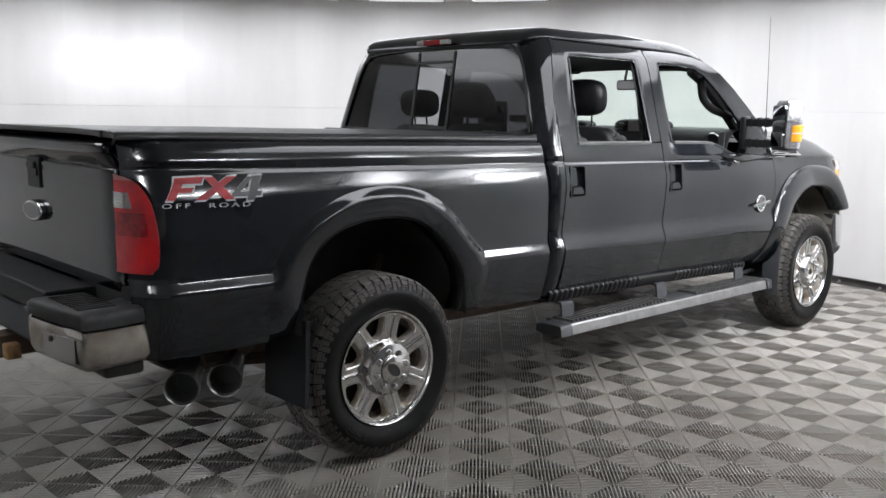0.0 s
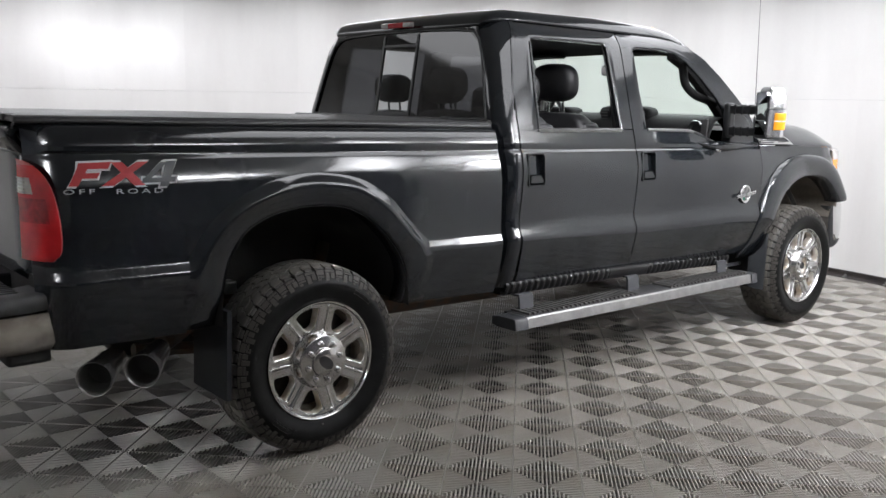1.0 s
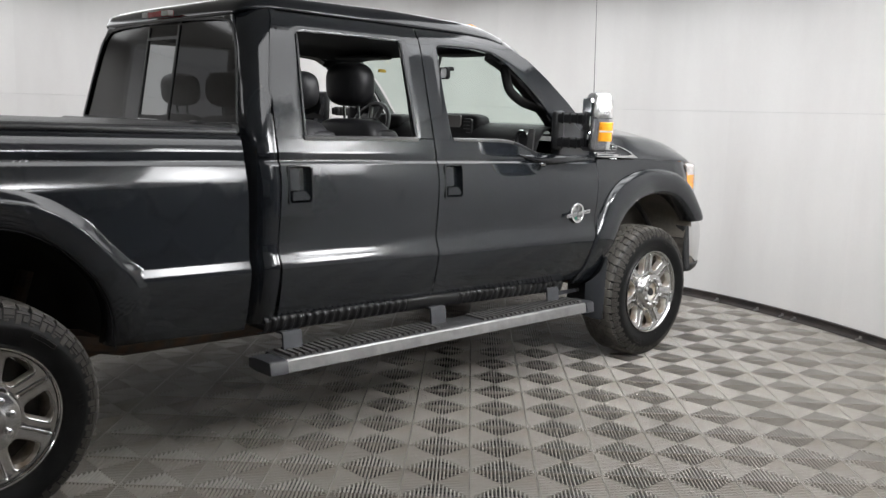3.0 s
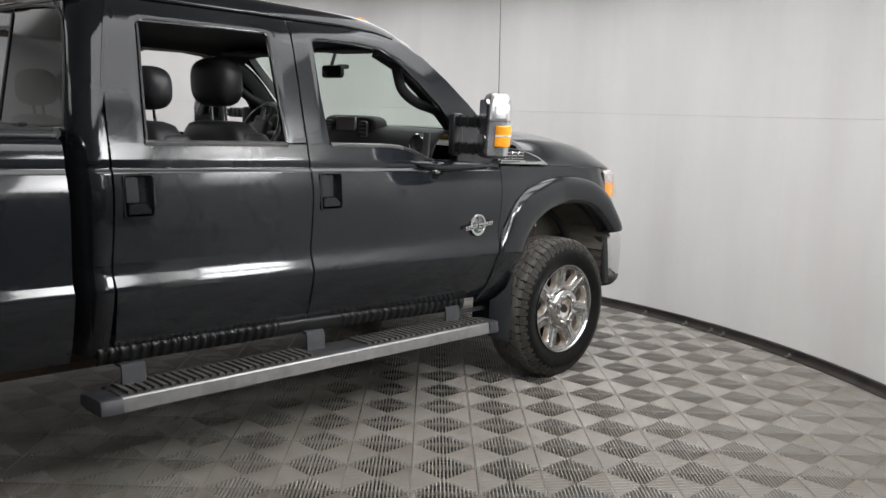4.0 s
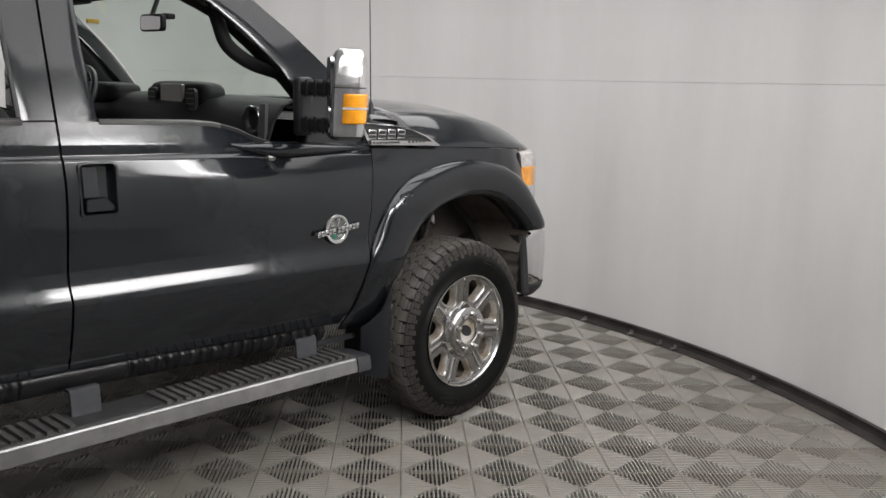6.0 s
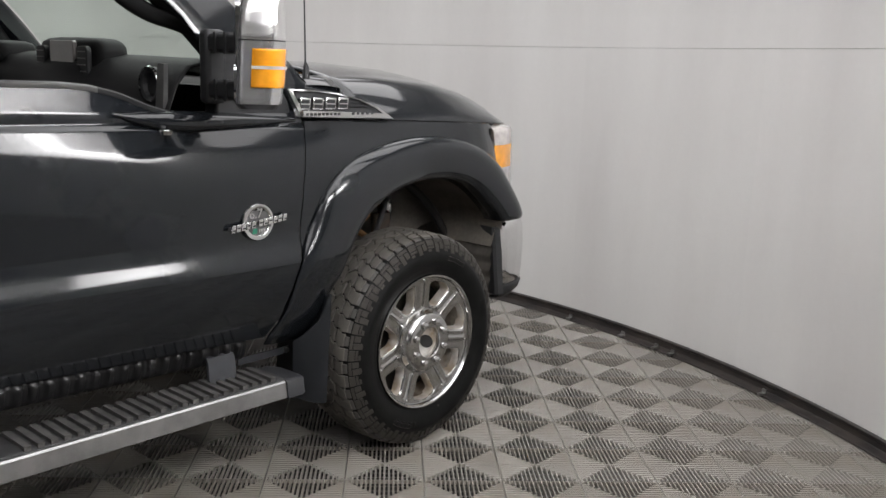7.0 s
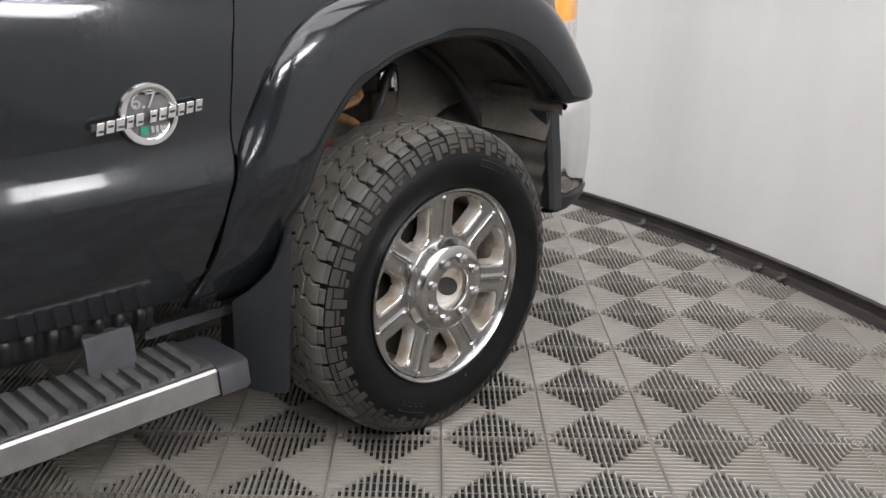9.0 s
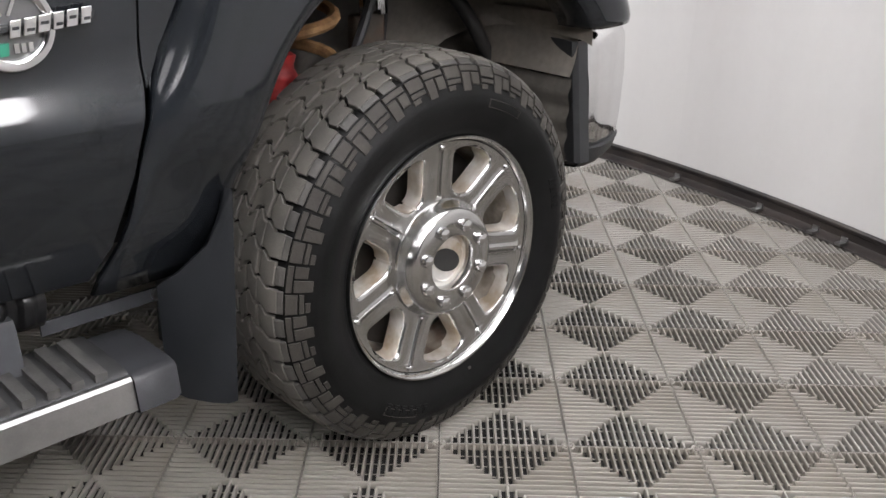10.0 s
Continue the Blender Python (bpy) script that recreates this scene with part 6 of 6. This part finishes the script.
both("coil_spring", coil(3.885, 0.365, 0.50, 0.98), RUST, truck, "rust-coloured front coil spring")
both("shock_absorber", tube([(3.80, 0.33, z) for z in steps(0.42, 0.80, 40)] + [(3.80, 0.34, 0.82), (3.80, 0.35, 1.0)], [0.036 if k % 4 < 2 else 0.030 for k in range(41)] + [0.018, 0.018], 14), SHOCK, truck, "red front shock absorber with a ribbed boot")
both("strut_tower", box(3.80, 3.96, 0.33, 0.46, 0.95, 1.04), FRAME, truck, bevel=0.02)
both("brake_hose", tube(curve([(3.97, 0.34, 0.72), (4.02, 0.33, 0.84), (4.08, 0.35, 0.93), (4.14, 0.40, 0.86), (4.16, 0.45, 0.70)], 20), 0.011, 8), PLASTIC, truck)
both("hose_clip", tube(curve([(4.05, 0.36, 0.86), (4.05, 0.36, 0.91), (4.09, 0.36, 0.915), (4.10, 0.36, 0.86)], 12), 0.012, 8), CHROME, truck, "bright bent metal clip")
both("hose_bracket", box(4.03, 4.12, 0.37, 0.40, 0.74, 0.86), FRAME, truck, bevel=0.008)
for name, z0, z1, material, label in (("bumper_splash_panel", 0.44, 0.715, SPLASH, "dusty brown-grey corrugated splash panel"), ("liner_corner", 0.72, 0.86, LINER, "")):
    rows = []
    for k, z in enumerate(steps(z0, z1, 18)):
        fold = 0.008 * (k % 4 in (1, 2)) if label else 0.02 * math.sin((z - z0) / (z1 - z0) * math.pi)
        rows.append([(4.425 - 0.012 * (0.8 - z) + fold, y, z) for y in (0.075, 0.10, 0.25, 0.45, 0.60)])
    both(name, surface(rows), material, truck, label, sharp=40)
ridge = [(3.97 + 0.505 * math.cos(radians(t)), 0.30 + 0.0007 * t, 0.45 + 0.575 * math.sin(radians(t))) for t in steps(28, 104, 20)]
both("liner_ridge", tube(ridge, [0.004] + [0.018] * 19 + [0.004], 10), DARK, truck, "moulded ridge of the wheel well liner", sharp=70)
both("inner_bumper_bar", tube([(4.50, 0.14, 0.50), (4.50, 0.14, 0.78)], 0.016, 8), PLASTIC, truck)
bm = tube([(-0.62, 0.60, 0.44), (0, 0.62, 0.36), (0.62, 0.60, 0.46)], 0.03, 6)
both("leaf_spring", bm, FRAME, truck)
both("spring_bracket", box(-0.262, -0.205, 0.42, 0.485, 0.672, 0.73), STEEL, truck, "bright metal bracket above the rear axle", bevel=0.008)
both("rear_shock", tube([(0.16, 0.45, 0.45), (0.30, 0.50, 0.85)], 0.032, 10), FRAME, truck)

# ---- cabin ----
def cushion(x0, x1, y0, y1, z0, z1, lean=0.0, e=5):
    """A padded block with softened edges; lean shifts its top along x."""
    bm = bmesh.new()
    bmesh.ops.create_cube(bm, size=1)
    bmesh.ops.subdivide_edges(bm, edges=bm.edges, cuts=6, use_grid_fill=True)
    for v in bm.verts:
        p = v.co * 2
        n = Vector([math.copysign(abs(c) ** 1.0, c) for c in p])
        # superellipsoid rounding
        m = max(abs(c) for c in n)
        k = (abs(n.x) ** e + abs(n.y) ** e + abs(n.z) ** e) ** (1 / e)
        n = n * (m / k) if k else n
        x = (x0 + x1) / 2 + n.x * (x1 - x0) / 2
        y = (y0 + y1) / 2 + n.y * (y1 - y0) / 2
        z = (z0 + z1) / 2 + n.z * (z1 - z0) / 2
        v.co = (x + lean * (z - z0), y, z)
    return bm


def seat(yc, w, front):
    x = 2.04 if front else 1.63
    top = 1.475 if front else 1.47
    body = part("seat", cushion(x - 0.08, x + 0.10, yc - w / 2, yc + w / 2, 0.85, top, -0.12), LEATHER, truck, "black leather seat", sharp=80)
    part("seat_cushion", cushion(x + 0.0, x + (0.52 if front else 0.32), yc - w / 2, yc + w / 2, 0.78, 0.96), LEATHER, body, sharp=80)
    for d in (-1, 1):
        part("bolster", cushion(x - 0.05, x + 0.12, yc + d * (w / 2 - 0.05) - 0.05, yc + d * (w / 2 - 0.05) + 0.05, 0.90, top - 0.05, -0.12), LEATHER, body, sharp=80)
    hx = x - 0.075 if front else x - 0.05
    hz = top + 0.062 if front else top + 0.045
    head = part("headrest", cushion(hx - 0.075, hx + 0.072, yc - 0.16, yc + 0.16, hz, hz + (0.222 if front else 0.185), -0.05, 3), LEATHER, body, "padded black leather headrest", sharp=80)
    for d in (-0.06, 0.06):
        part("headrest_post", tube([(hx + 0.012, yc + d, top - 0.04), (hx, yc + d, hz + 0.02)], 0.007, 8), CHROME, body)
    return body


seat(0.56, 0.52, True)
seat(2 * MID - 0.56, 0.52, True)
for yc in (0.50, 1.13, 2 * MID - 0.45):
    seat(yc, 0.46, False)
part("centre_console", cushion(2.2, 2.95, 0.90, 1.20, 0.80, 1.08), TRIM_IN, truck, "black centre console", sharp=80)

# dashboard
prof = [(3.42, 0.80), (3.05, 0.80), (2.98, 1.00), (2.99, 1.20), (2.965, 1.28), (2.975, 1.38), (3.02, 1.435), (3.10, 1.452), (3.25, 1.45), (3.42, 1.42)]
rows = [[(x + (0.03 if z > 1.3 and 0.75 > y else 0), y, z + 0.012 * math.sin(math.pi * (y - 0.2) / 1.7)) for x, z in prof] for y in [0.17, 0.19, 0.35, 0.55, 0.74, 0.78, 1.0, 1.24, 1.28, 1.45, 1.70, 1.9, 1.93]]
dash = part("dashboard", surface(rows), TRIM_IN, truck, "black moulded dashboard", solid=0.006, sharp=60)
part("screen_hood", cushion(3.02, 3.16, 0.68, 1.14, 1.34, 1.515), TRIM_IN, dash, sharp=70)
part("screen", loop_prism(rounded(0.815, 0.985, 1.392, 1.503, 0.008), "x", 3.006, 3.022), SCREEN, dash, "grey reflective display screen", bevel=0.002)
for y0, y1 in ((0.715, 0.785), (1.02, 1.09)):
    part("air_vent", loop_prism(rounded(y0, y1, 1.38, 1.485, 0.02), "x", 3.004, 3.024), PLASTIC, dash, bevel=0.004)
    for k in range(4):
        part("vent_vane", box(3.0, 3.006, y0 + 0.008, y1 - 0.008, 1.398 + k * 0.022, 1.402 + k * 0.022), GREY_TRIM, dash)
part("side_vent_cup", lathe([(0.052, 0.02), (0.056, -0.004), (0.050, -0.012), (0.040, -0.008), (0.036, 0.006), (0.0, 0.008)], 24, "x", (2.985, 0.275, 1.375)), PLASTIC, dash, "round silver-rimmed air vent")
part("vent_rim", lathe([(0.048, -0.010), (0.054, -0.014), (0.057, -0.008)], 24, "x", (2.985, 0.275, 1.375)), CHROME, dash)
part("vent_panel", loop_prism([(0.19, 1.28), (0.235, 1.29), (0.215, 1.44), (0.18, 1.44)], "x", 2.970, 2.985), GREY_TRIM, dash)
bm = cushion(2.97, 3.15, 1.36, 1.80, 1.40, 1.50)
part("cluster_hood", bm, TRIM_IN, dash, sharp=70)

# steering wheel
sw = pose(2.862, 2 * MID - 0.56, 1.395, 0, -64, 0)
bm = bmesh.new()
pts = [(0.185 * math.cos(2 * math.pi * i / 40), 0.185 * math.sin(2 * math.pi * i / 40), 0) for i in range(41)]
tube(pts, 0.016, 10, bm, False)
bm.transform(sw)
steer = part("steering_wheel", bm, LEATHER, truck, "black leather steering wheel", sharp=80)
bm = cushion(-0.075, 0.075, -0.085, 0.085, -0.03, 0.03)
bm.transform(sw)
part("horn_pad", bm, TRIM_IN, steer, sharp=80)
for a in (0, 180, 250, 290):
    c, s = math.cos(radians(a + 90)), math.sin(radians(a + 90))
    bm = tube([(0.05 * c, 0.05 * s, -0.005), (0.18 * c, 0.18 * s, 0)], 0.014, 8)
    bm.transform(sw)
    part("wheel_spoke", bm, GREY_TRIM, steer)
part("steering_column", tube([(2.87, 2 * MID - 0.56, 1.385), (3.1, 2 * MID - 0.56, 1.26)], 0.035, 10), TRIM_IN, truck)

# inner mirror on its stalk
m = pose(2.98, 0.985, 1.757, 0, 0, 2)
bm = loop_prism(rounded(-0.085, 0.085, -0.036, 0.036, 0.020), "x", -0.012, 0.012)
bm.transform(m)
rvm = part("inner_mirror", bm, TRIM_IN, truck, "small rear-view mirror on a stalk", bevel=0.004)
bm = loop_prism(rounded(-0.076, 0.076, -0.029, 0.029, 0.016), "x", -0.0135, -0.0125)
bm.transform(m)
part("mirror_face", bm, MIRROR, rvm)
part("mirror_stalk", tube([(2.975, 1.01, 1.765), (3.0, 1.02, 1.80), (3.03, 1.03, 1.86)], 0.010, 8), TRIM_IN, rvm)
part("mirror_sensor", cushion(3.01, 3.06, 0.93, 0.99, 1.775, 1.80), TRIM_IN, rvm)

bm = box(2.985, 3.045, 1.585, 1.60, 1.772, 1.792, None, Matrix.Rotation(0, 4, "Y"))
part("visor_tag", bm, TAG, truck, "small yellow warning tag", bevel=0.002)

# lining: headliner, pillars, door cards
rows = []
for x in steps(1.20, 2.90, 12):
    e, z = roof_edge(x)
    z -= 0.045
    rows.append([(x, e + 0.03, z - 0.03), (x, e + 0.08, z + 0.005), (x, e + 0.3, z + 0.028), (x, MID, z + 0.035), (x, 2 * MID - e - 0.3, z + 0.028), (x, 2 * MID - e - 0.08, z + 0.005), (x, 2 * MID - e - 0.03, z - 0.03)])
part("headliner", surface(rows), HEADLINER, truck, "dark cloth headliner", sharp=70)
for y in (0.60, 2 * MID - 0.60):
    part("sun_visor", cushion(2.66, 2.90, y - 0.19, y + 0.19, 1.840, 1.862, 0), HEADLINER, truck, "folded dark sun visor", sharp=80)


def inner_strip(o_pts, w, name):
    rows = []
    for x, y, z in o_pts:
        rows.append([(x - w * 0.2, y + 0.016, z - w * 0.8), (x - w * 0.5, y + 0.05, z - w), (x + w * 0.2, y + 0.075, z - w * 0.2), (x + w * 0.6, y + 0.06, z + w * 0.3)])
    return surface(rows)


pil = curve([(2.70, 0.25, 1.86), (2.86, 0.265, 1.80), (3.0, 0.255, 1.70), (3.12, 0.225, 1.585), (3.2, 0.20, 1.49), (3.26, 0.18, 1.42)], 16)
both("inner_pillar", inner_strip(pil, 0.055, "inner_pillar"), TRIM_IN, truck, "dark windscreen pillar lining", sharp=60, solid=0.004)
# the grab handle on the pillar
g = curve([(2.815, 0.285, 1.80), (2.845, 0.295, 1.735), (2.888, 0.30, 1.652), (2.985, 0.295, 1.592), (3.085, 0.275, 1.562), (3.15, 0.25, 1.535)], 24)
both("grab_handle", tube(g, 0.027, 10), TRIM_IN, truck, "black pillar grab handle", sharp=80)
for x0, x1, n in ((2.04, 2.22, "belt_pillar"), (1.13, 1.35, "rear_pillar")):
    rows = [[(max(x, cab_x(z) + 0.05), cab_y(2.1, z) + d, z) for z in (1.38, 1.55, 1.72, 1.86)] for x, d in ((x0, 0.035), (x0 + 0.01, 0.06), ((x0 + x1) / 2, 0.075), (x1 - 0.01, 0.06), (x1, 0.035))]
    both(n, surface(rows), TRIM_IN, truck, sharp=60)
both("seat_belt", surface([[(2.10 + 0.045 * s, cab_y(2.1, z) + 0.085 + 0.1 * (1.75 - z), z) for s in (0, 1)] for z in (1.76, 1.6, 1.45, 1.3)]), PLASTIC, truck, solid=0.002)
for x0, x1 in ((1.24, 2.11), (2.17, 3.36)):
    lim = lambda x: min(1.375 + rake(x), front_sill(x) - 0.008) if x > 2.15 else 1.385
    rows = [[(x, y, min(z, lim(x))) for y, z in ((0.17, 0.64), (0.175, 1.0), (0.165, 1.18), (0.150, 1.37), (0.118, 1.40))] for x in steps(x0, x1, 12)]
    both("door_card", surface(rows), TRIM_IN, truck, "dark door lining", sharp=50)

# ---- floor tiles, last ----
def tile_data():
    """One tile: four fields of ribs, turned across each other, and a thin rim."""
    verts, faces = [], []

    def bar(x0, x1, y0, y1, low=0.0):
        """A rib with a rounded top, lying along its longer side."""
        n = len(verts)
        along = x1 - x0 > y1 - y0
        c, w = ((y0 + y1) / 2, (y1 - y0) / 2) if along else ((x0 + x1) / 2, (x1 - x0) / 2)
        a, b = (x0, x1) if along else (y0, y1)
        sec = [(-1, -0.016), (-1, -0.0065), (-0.84, -0.0032), (-0.45, -0.0008), (0.45, -0.0008), (0.84, -0.0032), (1, -0.0065), (1, -0.016)]
        for e in (a, b):
            for s, z in sec:
                verts.append((e, c + s * w, z - low) if along else (c + s * w, e, z - low))
        for k in range(7):
            q = [n + k, n + k + 1, n + 9 + k, n + 8 + k]
            faces.append(q[::-1] if along else q)
        for q in ([n + k for k in range(8)], [n + 15 - k for k in range(8)]):
            faces.append(q if not along else q[::-1])
    h, n, rim = TILE / 2, 17, 0.0030
    pitch = (TILE - 2 * rim) / n
    for i in range(n):
        p = -h + rim + pitch * (i + 0.5)
        w = pitch * 0.215
        reach = abs(p)
        if h - rim - reach > 0.003:
            bar(p - w, p + w, reach + 0.001, h - rim)
            bar(p - w, p + w, -h + rim, -reach - 0.001)
            bar(reach + 0.001, h - rim, p - w, p + w)
            bar(-h + rim, -reach - 0.001, p - w, p + w)
    g = 0.0006
    bar(-h + g, h - g, h - rim, h - g, 0.0015)
    bar(-h + g, h - g, -h + g, -h + rim, 0.0015)
    bar(h - rim, h - g, -h + rim, h - rim, 0.0015)
    bar(-h + g, -h + rim, -h + rim, h - rim, 0.0015)
    # cross ties under the ribs
    for k in (-0.75, -0.5, -0.25, 0.25, 0.5, 0.75):
        for s in (0, 1):
            q = abs(k * h)
            m = len(verts)
            a = [(-q, k * h - 0.002), (q, k * h - 0.002), (q, k * h + 0.002), (-q, k * h + 0.002)]
            verts.extend([(u, v, -0.010) if not s else (v, u, -0.010) for u, v in a])
            faces.append([m, m + 1, m + 2, m + 3] if not s else [m + 3, m + 2, m + 1, m])
    return np.array(verts), faces


TV, TF = tile_data()
u = Vector((math.cos(TURN), math.sin(TURN)))
v = Vector((-u.y, u.x))
spots = []
plan_in = room_line(0.1)


def inside(x, y):
    if math.hypot(x - ROOM[0], y - ROOM[1]) < ROOM[2] + 0.2:
        return True
    return x + y > -5.6 and (Vector((x, y)) - Vector((inner[1].x, inner[1].y))).dot(Vector((0.809, -0.588))) < 0.0 and y < 0 and x > -4.4 and math.hypot(x - 1.2, y - 0.6) < 6.3


for i in range(-26, 27):
    for j in range(-26, 27):
        c = Vector(CORNER) + u * TILE * (i + 0.5) + v * TILE * (j + 0.5)
        if inside(c.x, c.y):
            spots.append((math.hypot((c.x - 3.2) * 0.8, c.y + 1.1), c))
spots.sort(key=lambda s: s[0])
me = bpy.data.meshes.new("floor_tile")
me.from_pydata(TV.tolist(), [], TF)
me.materials.append(TILE_MAT)
me.shade_smooth()
me.set_sharp_from_angle(angle=radians(60))
for d, c in spots[:300]:
    ob = new("floor_tile", me)
    ob.parent = floor
    ob.matrix_basis = pose(c.x, c.y, 0, 0, 0, math.degrees(TURN))
rest = spots[300:]
rot = np.array([[u.x, u.y, 0], [v.x, v.y, 0], [0, 0, 1]])
one = TV @ rot
allv = np.concatenate([one + np.array([c.x, c.y, 0]) for d, c in rest])
allf = [[k + n * len(TV) for k in f] for n in range(len(rest)) for f in TF]
me2 = bpy.data.meshes.new("floor_tile_field")
me2.from_pydata(allv.tolist(), [], allf)
me2.materials.append(TILE_MAT)
me2.shade_smooth()
me2.set_sharp_from_angle(angle=radians(60))
ob = new("floor_tile_field", me2)
ob.parent = floor
tagged(ob, "grey ribbed plastic floor tiles laid in a grid", kind="stuff")
